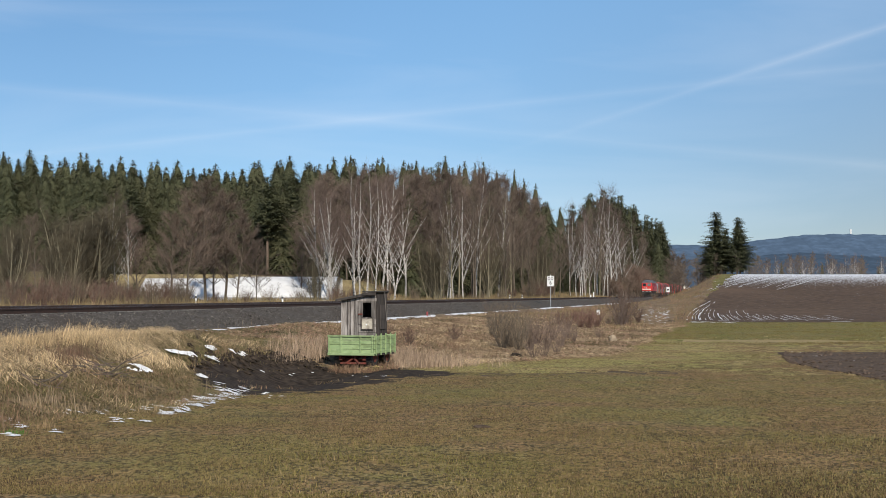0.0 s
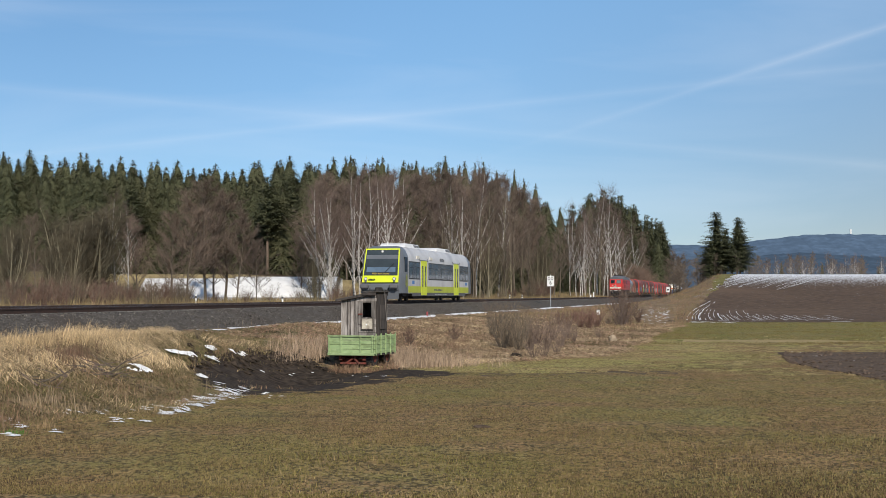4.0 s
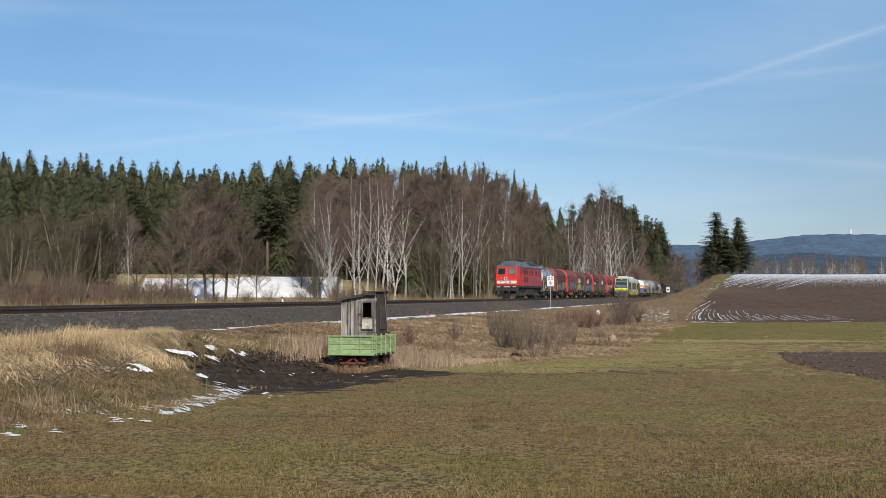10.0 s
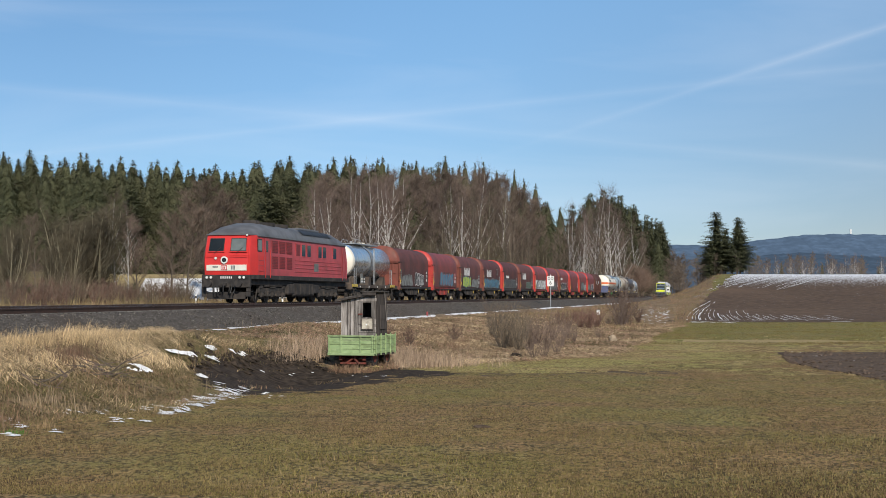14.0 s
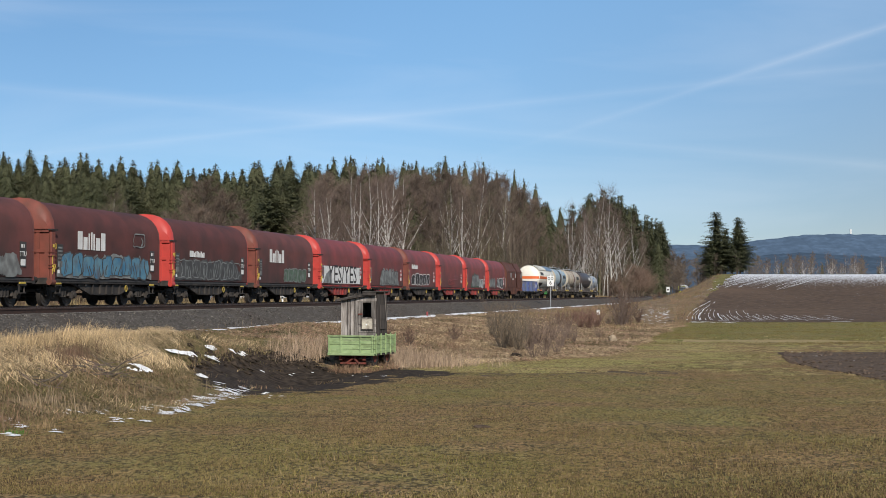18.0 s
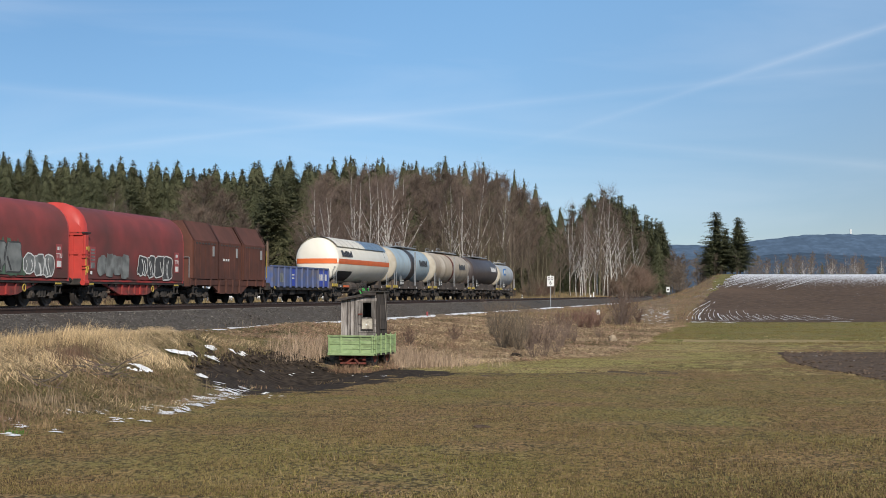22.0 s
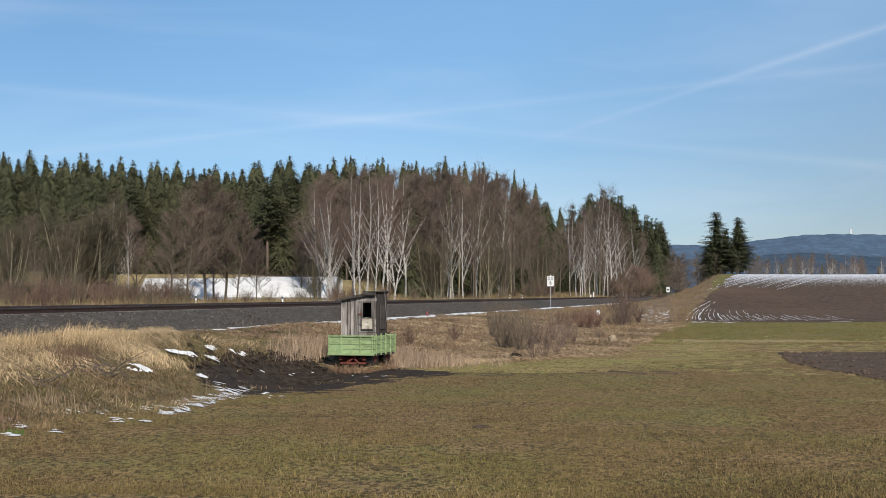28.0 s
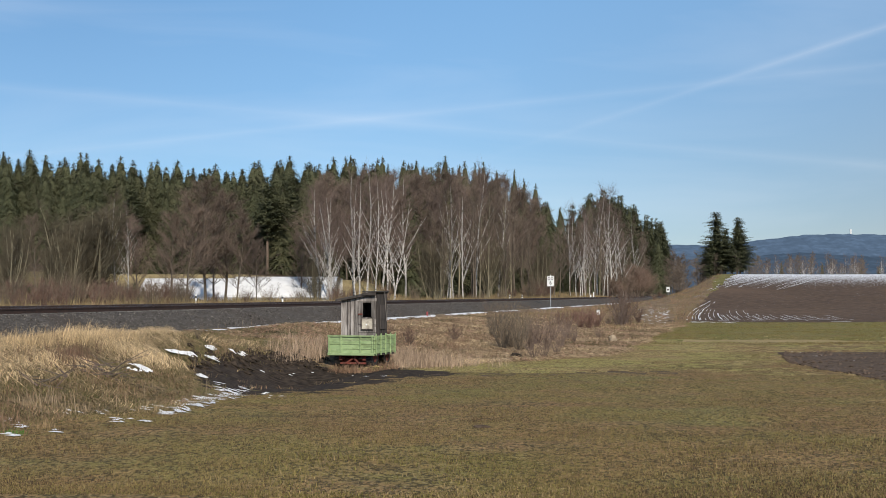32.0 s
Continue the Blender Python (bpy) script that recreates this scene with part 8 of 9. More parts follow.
def blades(name, s_e, z_off, h, w, lean, per, material, label, seed, radius=0.12, category="grass", comb=(0.0, 0.0, 0.0)):
    """Curved blades in tufts: arrays of tuft places (x, y), blade heights and so on, joined into one mesh."""
    r = np.random.RandomState(seed)
    x, y = s_e
    s, e = unplan(x, y)
    z = height(s, e) + z_off
    n = len(x) * per
    bx = np.repeat(x, per) + r.normal(0, radius, n)
    by = np.repeat(y, per) + r.normal(0, radius, n)
    bz = np.repeat(z, per)
    hh = np.repeat(h, per) * r.uniform(0.5, 1.15, n)
    a = r.uniform(0, 6.283, n)
    ln = hh * lean * r.uniform(0.2, 1.0, n)
    flow = np.repeat(comb[1] + comb[2] * lumps(x, y, 0.7, seed + 70), per)
    lx, ly = np.cos(a) * ln + comb[0] * np.cos(flow) * hh, np.sin(a) * ln + comb[0] * np.sin(flow) * hh
    ln = np.hypot(lx, ly)
    wd = w * r.uniform(0.6, 1.3, n) / 2
    t = r.uniform(0, 3.1416, n)
    wx, wy = np.cos(t) * wd, np.sin(t) * wd
    v = np.empty((n, 5, 3), dtype=np.float32)
    v[:, 0] = np.stack([bx - wx, by - wy, bz - 0.03], -1)
    v[:, 1] = np.stack([bx + wx, by + wy, bz - 0.03], -1)
    v[:, 2] = np.stack([bx + wx * 0.7 + lx * 0.35, by + wy * 0.7 + ly * 0.35, bz + hh * 0.62], -1)
    v[:, 3] = np.stack([bx - wx * 0.7 + lx * 0.35, by - wy * 0.7 + ly * 0.35, bz + hh * 0.62], -1)
    v[:, 4] = np.stack([bx + lx, by + ly, bz + hh * np.clip(1.05 - 0.4 * ln / np.maximum(hh, 0.01), 0.4, 1)], -1)
    k = np.arange(n)[:, None] * 5
    f = np.concatenate([k + np.array([q]) for q in ((0, 1, 2), (0, 2, 3), (3, 2, 4))])
    sheet_mesh(name, v.reshape(-1, 3), f, material, "stuff", label, False, category)


def draped(name, x, y, length, hump, w, way, stray, material, label, seed):
    """Long limp blades that rise a little and then lie down the slope, one at each place (x, y)."""
    r = np.random.RandomState(seed)
    n = len(x)
    a = way + r.normal(0, stray, n)
    L = length * r.uniform(0.55, 1.25, n)
    up = hump * r.uniform(0.4, 1.3, n)
    wd = w * r.uniform(0.6, 1.3, n) / 2
    wx, wy = -np.sin(a) * wd, np.cos(a) * wd
    rows = []
    for t, k, q in ((0.0, -0.02, 1.0), (0.3, 1.0, 1.0), (0.65, 0.85, 0.8), (1.0, 0.1, 0.1)):
        bend = a + 0.5 * (t - 0.3) * r.normal(0, stray, n)
        px, py = x + np.cos(bend) * L * t, y + np.sin(bend) * L * t
        s, e = unplan(px, py)
        z = height(s, e) + up * k
        rows += [np.stack([px - wx * q, py - wy * q, z], -1), np.stack([px + wx * q, py + wy * q, z + 0.2 * wd], -1)]
    v = np.stack(rows, 1).reshape(-1, 3)
    k = np.arange(n)[:, None] * 8
    f = np.concatenate([k + np.array([q]) for q in ((0, 1, 3, 2), (2, 3, 5, 4), (4, 5, 7, 6))])
    sheet_mesh(name, v, f, material, "stuff", label, False, "grass")


def build_grass():
    r = np.random.RandomState(21)

    def fan(n, y0, y1, p, lo=-830, hi=830):
        Y = y0 + (y1 - y0) * r.uniform(0, 1, n) ** p
        return r.uniform(lo, hi, n) / 2550 * Y, Y
    # meadow
    x, y = fan(105000, 13.5, 70, 1.75)
    s, e = unplan(x, y)
    ok = (e > toe(s) - 0.3) & (lumps(x, y, 0.45, 31) + 0.6 * lumps(x, y, 1.7, 38) + r.normal(0, 0.5, len(x)) > -0.4)
    way = x / y * 2550
    muddy = (way > -480) & (way < 20) & (y > np.interp(way, [-480, -440, -360, -340, -180, 20], [36, 33, 30.5, 31, 34, 41.5])) & (y < np.interp(way, [-480, -400, -300, -200, 20], [37.5, 44.5, 46, 45, 43]))
    ok &= ~muddy | (r.uniform(0, 1, len(x)) < 0.06)
    ok &= (way < 592) | (y < np.interp(way, [592, 612, 676, 784, 1200], [56.5, 47.5, 44, 37, 30]) - 0.3)
    x, y = x[ok], y[ok]
    tall = 0.012 + 0.034 * r.uniform(0, 1, len(x)) ** 2.2 * (1 + 0.7 * lumps(x, y, 0.9, 33))
    c = lumps(x, y, 2.4, 32) + r.normal(0, 0.8, len(x))
    for name, sel, m, label, k in (("meadow_grass", c > 0.2, M_greengrass, "short olive-green winter meadow grass", 1), ("meadow_straw", (c <= 0.2) & (c > -0.75), M_straw, "short withered straw between the meadow grass", 2), ("meadow_leaf_litter", c <= -0.75, M_litter, "brown dead stalks lying in the meadow", 16)):
        blades(name, (x[sel], y[sel]), 0, tall[sel], 0.011, 1.6, 4, m, label, k, 0.07)
    x, y = fan(14000, 66, 118, 1.2, -60, 830)
    s, e = unplan(x, y)
    ok = (e > toe(s)) & (lumps(x, y, 1.6, 39) + r.normal(0, 0.4, len(x)) > -0.3) & ((y < 68.5) | (y > 73.5))
    blades("far_meadow_grass", (x[ok], y[ok]), 0, r.uniform(0.03, 0.09, ok.sum()), 0.04, 1.6, 3, M_greengrass, "short meadow grass towards the ploughland", 14, 0.2)
    # pale straw along the rim of the bare soil
    way = r.uniform(588, 800, 420)
    y = np.interp(way, [592, 612, 676, 784, 1200], [56.5, 47.5, 44, 37, 30]) + r.normal(-0.3, 0.8, 420)
    blades("soil_rim_straw", (way / 2550 * y, y), 0, r.uniform(0.01, 0.045, 420), 0.012, 2.0, 4, M_drygrass, "pale straw along the rim of the bare soil", 30, 0.15)
    # bank, near
    n = 21000
    s = 10 + 80 * r.uniform(0, 1, n) ** 1.3
    e = 5.3 + (toe(s) + 0.4 - 5.3) * r.uniform(0, 1, n)
    x, y = plan(s, e)
    way = x / np.maximum(y, 1) * 2550
    u = (e - 4.8) / (toe(s) - 4.8)
    dense = lumps(x, y, 0.9, 35) + 0.5 * lumps(x, y, 0.35, 42)
    z = height(s, e)
    pit = (way > -490) & (way < 25) & (z < -1.33) & (y > np.interp(way, [-480, -440, -360, -340, -180, 20], [36, 33, 30.5, 31, 34, 41.5]) - 0.5)
    ok = (dense > -0.55) & (~pit | (r.uniform(0, 1, n) < 0.02)) & (r.uniform(0, 1, n) < 0.35 + 0.65 * np.clip(u * 2.2, 0, 1))
    x, y, u, dense, way, s = x[ok], y[ok], u[ok], dense[ok], way[ok], s[ok]
    n = len(x)
    mound = way < -330
    shelf = (way > -575) & (way < -215) & (u < 0.42)
    crest = mound & (u < 0.5) & ~shelf
    hgt = (0.07 + 0.20 * np.clip(dense + 0.5, 0, 1.4) ** 1.4) * r.uniform(0.5, 1.2, n) * np.where(crest, 1.3, 1.0) * np.where(shelf, 0.45, 1.0) * np.where(u > 0.6, 0.6, 1.0) * np.where(way > -90, 0.42, np.where((way > -340) & (way < -215) & ~shelf, 0.45, 1.0))
    c = r.uniform(0, 1, n) + 0.45 * lumps(x, y, 1.4, 36)
    pale = c < np.where(crest, 0.95, np.where(mound, 0.16, np.where(way > -90, 0.12, 0.25)))
    rust = (c > np.where(way > -110, 0.6, 0.85)) & ~crest
    pale &= ~((shelf | ((way > -340) & (way < -215))) & (r.uniform(0, 1, n) < 0.85))
    low = ~pale & ~rust & (r.uniform(0, 1, n) < np.where(mound & ~crest, 0.75, np.where(way < -215, 0.7, 0.4)))
    mid = ~pale & ~rust & ~low
    damp = (mound & (u > 0.42)) | shelf | ((way > -340) & (way < -215))
    for name, sel, mt, label, k in (("matted_grass", ~damp, M_matgrass, "flattened matted dead grass covering the railway bank", 17), ("mossy_grass", damp, M_mossgrass, "dull olive matted grass low on the mound", 24)):
        blades(name, (x[sel], y[sel]), 0.01, r.uniform(0.03, 0.09, sel.sum()), 0.011, 3.0, 5, mt, label, k, 0.2, comb=(2.2, -0.2, 1.2))
    for name, px, py, sx, sy, m, h0, h1, mt, label, k in (("russet_stalks", 128, 642, 22, 9, 62, 0.2, 0.5, M_redstalk, "clump of russet dead stalks on the mound", 25), ("stubble_stalks", 100, 715, 36, 9, 40, 0.10, 0.26, M_stalk, "pale broken stalks at the foot of the mound", 26), ("straw_tuft", 75, 757, 5, 2, 12, 0.05, 0.15, M_drygrass, "pale straw tuft at the edge of the meadow", 27), ("green_weed", 28, 768, 5, 2, 8, 0.03, 0.08, M_greenweed, "small fresh green weed at the edge of the meadow", 28)):
        spots = [ground_in_view(r.normal(px, sx) - 784, r.normal(py, sy) - 441) for i in range(m)]
        blades(name, (np.array([q.x for q in spots]), np.array([q.y for q in spots])), 0, r.uniform(h0, h1, m), 0.011, 0.6, 10, mt, label, k, 0.08)
    blades("olive_grass", (x[low], y[low]), 0, hgt[low] * 0.45, 0.010, 2.4, 12, M_olivestraw, "dull olive withered grass low on the bank", 13, 0.18, comb=(1.0, -0.2, 1.4))
    blades("dry_grass", (x[mid], y[mid]), 0, hgt[mid] * 0.7, 0.010, 2.4, 10, M_drygrass, "tangled dry tan grass on the railway bank", 3, 0.18, comb=(1.1, -0.1, 2.2))
    blades("pale_reeds", (x[pale], y[pale]), 0, hgt[pale] * 0.7, 0.010, 2.2, 5, M_drygrass2, "pale straw-coloured reed grass on the railway bank", 4, 0.14, comb=(1.5, -0.15, 1.7))
    blades("russet_weeds", (x[rust], y[rust]), 0, hgt[rust] * 1.15, 0.012, 0.9, 10, M_rustweed, "russet dead weeds on the railway bank", 5, 0.16)
    w = r.uniform(0, 1, n) < np.where(way < -215, 0.02, 0.05)
    blades("weed_stalks", (x[w], y[w]), 0, r.uniform(0.25, 0.7, w.sum()), 0.008, 0.45, 4, M_stalk, "thin pale dead weed stalks on the bank", 15, 0.25)
    m = 90
    wx, wy = at_view(r.uniform(590, 696, m) - 784, 44.2), 44.15 + r.normal(0, 0.12, m)
    blades("bramble_stems", (wx, wy), 0, r.uniform(0.12, 0.42, m), 0.012, 1.2, 9, M_rustweed, "dead reddish stems under the trailer", 23, 0.15)
    # straw lying over the mound's crown and down its flanks
    m = 150000
    s2, e2 = r.uniform(14, 47, m), r.uniform(5.4, 13.2, m)
    x2, y2 = plan(s2, e2)
    way2 = x2 / y2 * 2550
    u2 = (e2 - 4.8) / (toe(s2) - 4.8)
    tuft = lumps(x2, y2, 0.8, 91) + 0.6 * lumps(x2, y2, 0.3, 92)
    thick = np.clip(1.1 - 2.6 * np.abs(u2 - 0.3), 0, 1) * np.clip((-610 + 110 * u2 - way2) / 90 + 1, 0, 1)
    hit = r.uniform(0, 1, m) < np.clip(thick + 0.25 * tuft * (thick > 0.05), 0, 1)
    fall = -0.35 - 0.9 * smooth(0.3, 0.7, u2) + 0.5 * lumps(x2, y2, 1.1, 93)
    tone = tuft + r.normal(0, 0.5, m)
    for name, sel, mt, label, k, hump in (("lying_straw", hit & (tone > -0.1), M_lying, "long pale straw lying over the grassy mound", 94, 0.14), ("lying_grass", hit & (tone <= -0.1), M_matgrass, "tangled tan grass lying over the grassy mound", 95, 0.10)):
        draped(name, x2[sel], y2[sel], 0.55, hump * (1 + 0.5 * np.clip(tuft[sel], -1, 1)), 0.009, fall[sel], 0.55, mt, label, k)
    # tall straw standing along the crown
    spots = [ground_in_view(q - 784, np.interp(q, [0, 60, 130, 250, 320], [612, 614, 600, 606, 616]) + r.normal(0, 6) - 441) for q in np.concatenate([np.clip(r.normal(120, 55, 300), 0, 245), r.uniform(0, 240, 90)])]
    blades("crown_straw", (np.array([q.x for q in spots]), np.array([q.y for q in spots])), 0, r.uniform(0.18, 0.5, len(spots)), 0.008, 0.8, 9, M_lying, "tall pale straw standing on the mound's crown", 29, 0.15, comb=(0.5, -0.2, 1.0))
    low2 = ~hit & (way2 < -440) & (u2 > 0.2) & (r.uniform(0, 1, m) < np.clip(0.25 + 0.35 * tuft, 0.03, 1))
    draped("mound_litter", x2[low2], y2[low2], 0.26, 0.05, 0.013, fall[low2], 0.9, M_litter2, "short brown litter on the mound's flank", 96)
    # the bank beyond the trailer, thatched with dead grass
    m = 52000
    s2 = 46 + 62 * r.uniform(0, 1, m) ** 1.2
    e2 = 5.4 + (toe(s2) - 5.2) * r.uniform(0, 1, m)
    x2, y2 = plan(s2, e2)
    tone = lumps(x2, y2, 1.6, 97) + 0.6 * lumps(x2, y2, 0.5, 98) + r.normal(0, 0.45, m)
    for name, sel, mt, label, k in (("thatch_tan", (tone > -0.1) & (tone < 0.75), M_thatch, "combed-down tan grass on the bank beyond the trailer", 101), ("thatch_pale", tone >= 0.75, M_lying, "pale dead grass lying on the bank beyond the trailer", 102), ("thatch_russet", (tone <= -0.1) & (tone > -0.75), M_thatchred, "russet dead weeds lying on the bank beyond the trailer", 103), ("thatch_olive", tone <= -0.75, M_mossgrass, "dull olive grass lying on the bank beyond the trailer", 104)):
        draped(name, x2[sel], y2[sel], 0.45, 0.09, 0.02, -0.85 + 0.35 * lumps(x2[sel], y2[sel], 1.8, 99), 0.4, mt, label, k)
    # the slope beyond the trailer, combed downhill
    m = 7000
    s2 = 47 + 48 * r.uniform(0, 1, m)
    e2 = 5.6 + (toe(s2) - 5.4) * r.uniform(0, 1, m)
    x2, y2 = plan(s2, e2)
    c2 = lumps(x2, y2, 1.1, 43) + r.normal(0, 0.5, m)
    for name, sel, mt, label, k in (("slope_grass", c2 < 0.2, M_matgrass, "combed-down tan grass on the slope beyond the trailer", 19), ("slope_weeds", c2 >= 0.2, M_rustweed, "russet flattened weeds on the slope beyond the trailer", 20)):
        blades(name, (x2[sel], y2[sel]), 0.01, r.uniform(0.05, 0.17, sel.sum()), 0.014, 1.5, 9, mt, label, k, 0.25, comb=(2.2, -0.6, 0.9))
    # reeds round the hut
    n = 300
    hx = at_view(690 - 784 + r.normal(0, 75, n), 46.0)
    hy = 45.8 + r.normal(0, 1.0, n)
    sel = ~((np.abs(hx - at_view(640 - 784, 45)) < 1.15) & (hy < 46.9)) & (hy > 44.4)
    blades("tall_reeds", (hx[sel], hy[sel]), 0, r.uniform(0.3, 0.65, sel.sum()), 0.010, 0.8, 11, M_pinkreed, "tall pale reeds round the trailer", 6, 0.16)
    n = 150
    hx, hy = at_view(r.uniform(693, 800, n) - 784, 46.5), 46.6 + r.normal(0, 0.7, n)
    blades("reed_clump", (hx, hy), 0, r.uniform(0.3, 0.85, n) * np.clip(1.2 - (hx + 1.6) * 0.45, 0.4, 1), 0.009, 0.6, 15, M_pinkreed, "tall pale reeds standing beside the trailer", 18, 0.16, comb=(0.2, 0.0, 1.0))
    # reeds between the hollow and the trailer, russet weeds on the slope beyond it
    for name, cx, cy, sx, sy, n, h0, h1, mt, label, k in (("reed_bed", 528, 622, 26, 9, 120, 0.25, 0.62, M_pinkreed, "tall pinkish reeds between the hollow and the trailer", 31), ("molehill_tuft", 853, 747, 11, 2, 16, 0.02, 0.06, M_litter, "dark dead leaves lying round the molehill", 33), ("russet_brush", 800, 612, 26, 13, 70, 0.15, 0.42, M_rustweed, "russet dead weeds on the slope beyond the trailer", 32)):
        spots = [ground_in_view(r.normal(cx, sx) - 784, r.normal(cy, sy) - 441) for i in range(n)]
        blades(name, (np.array([q.x for q in spots]), np.array([q.y for q in spots])), 0, r.uniform(h0, h1, n), 0.010, 0.8, 11, mt, label, k, 0.16, comb=(0.3, 0.0, 1.2))
    # bank, far, and the far verge behind the line
    n = 9000
    s = 88 + 260 * r.uniform(0, 1, n) ** 1.4
    e = 5.0 + 14.0 * r.uniform(0, 1, n)
    x, y = plan(s, e)
    far_way = x / y * 2550
    ok = (lumps(x, y, 3.0, 37) > -0.4) & (e > 6.6 + 1.5 * smooth(100, 200, s)) & ~((far_way > 340) & (far_way < 408) & (r.uniform(0, 1, n) < 0.75))
    c = r.uniform(0, 1, n) < 0.3
    blades("bank_grass", (x[ok & ~c], y[ok & ~c]), 0, r.uniform(0.12, 0.35, (ok & ~c).sum()), 0.03, 1.5, 7, M_olivestraw, "dull olive-tan grass along the cutting", 7, 0.3)
    blades("bank_weeds", (x[ok & c], y[ok & c]), 0, r.uniform(0.15, 0.5, (ok & c).sum()), 0.03, 0.9, 7, M_rustweed, "russet scrubby weeds along the cutting", 8, 0.3)
    n = 7000
    s = 30 + 330 * r.uniform(0, 1, n) ** 1.3
    e = -GAP - 4.3 - 12 * r.uniform(0, 1, n) ** 1.5
    x, y = plan(s, e)
    c = r.uniform(0, 1, n) < 0.55
    blades("verge_grass", (x[c], y[c]), 0, r.uniform(0.3, 0.8, c.sum()), 0.035, 0.6, 7, M_drygrass, "dry grass on the verge behind the railway", 9, 0.3)
    blades("verge_weeds", (x[~c], y[~c]), 0, r.uniform(0.4, 1.2, (~c).sum()), 0.03, 0.5, 7, M_olivestraw, "brown dead weeds on the verge behind the railway", 10, 0.3)


M_lying = leafy("lying_straw", (0.66, 0.49, 0.285), (0.44, 0.325, 0.185), 0.8, 0.5)
M_litter2 = leafy("mound_litter", (0.30, 0.215, 0.12), (0.15, 0.115, 0.055), 0.8, 0.5)
M_thatch = leafy("bank_thatch", (0.50, 0.375, 0.22), (0.27, 0.20, 0.12), 1.2, 0.55)
M_thatchred = leafy("russet_thatch", (0.45, 0.275, 0.18), (0.28, 0.175, 0.115), 1.2, 0.45)
M_matgrass = leafy("matted_grass", (0.33, 0.245, 0.14), (0.12, 0.085, 0.045), 1.4, 0.6)
M_mossgrass = leafy("mossy_grass", (0.19, 0.165, 0.07), (0.085, 0.07, 0.032), 1.4, 0.5)
M_greenweed = leafy("green_weed", (0.07, 0.17, 0.03), (0.05, 0.12, 0.025), 1.4, 0.3)
M_litter = leafy("brown_stalks", (0.12, 0.075, 0.038), (0.06, 0.04, 0.022), 0.8, 0.5)
M_redstalk = leafy("dark_red_stalks", (0.20, 0.125, 0.082), (0.11, 0.07, 0.045), 1.0, 0.4)
M_stalk = leafy("pale_stalks", (0.32, 0.245, 0.155), (0.19, 0.135, 0.088), 1.0, 0.4)
M_pinkreed = leafy("pinkish_reeds", (0.47, 0.35, 0.245), (0.30, 0.215, 0.15), 1.0, 0.45)
M_olivestraw = leafy("olive_straw", (0.27, 0.21, 0.11), (0.17, 0.13, 0.065), 0.3, 0.35)
M_straw = leafy("withered_straw", (0.26, 0.19, 0.09), (0.16, 0.11, 0.05), 0.4, 0.4)
build_grass()


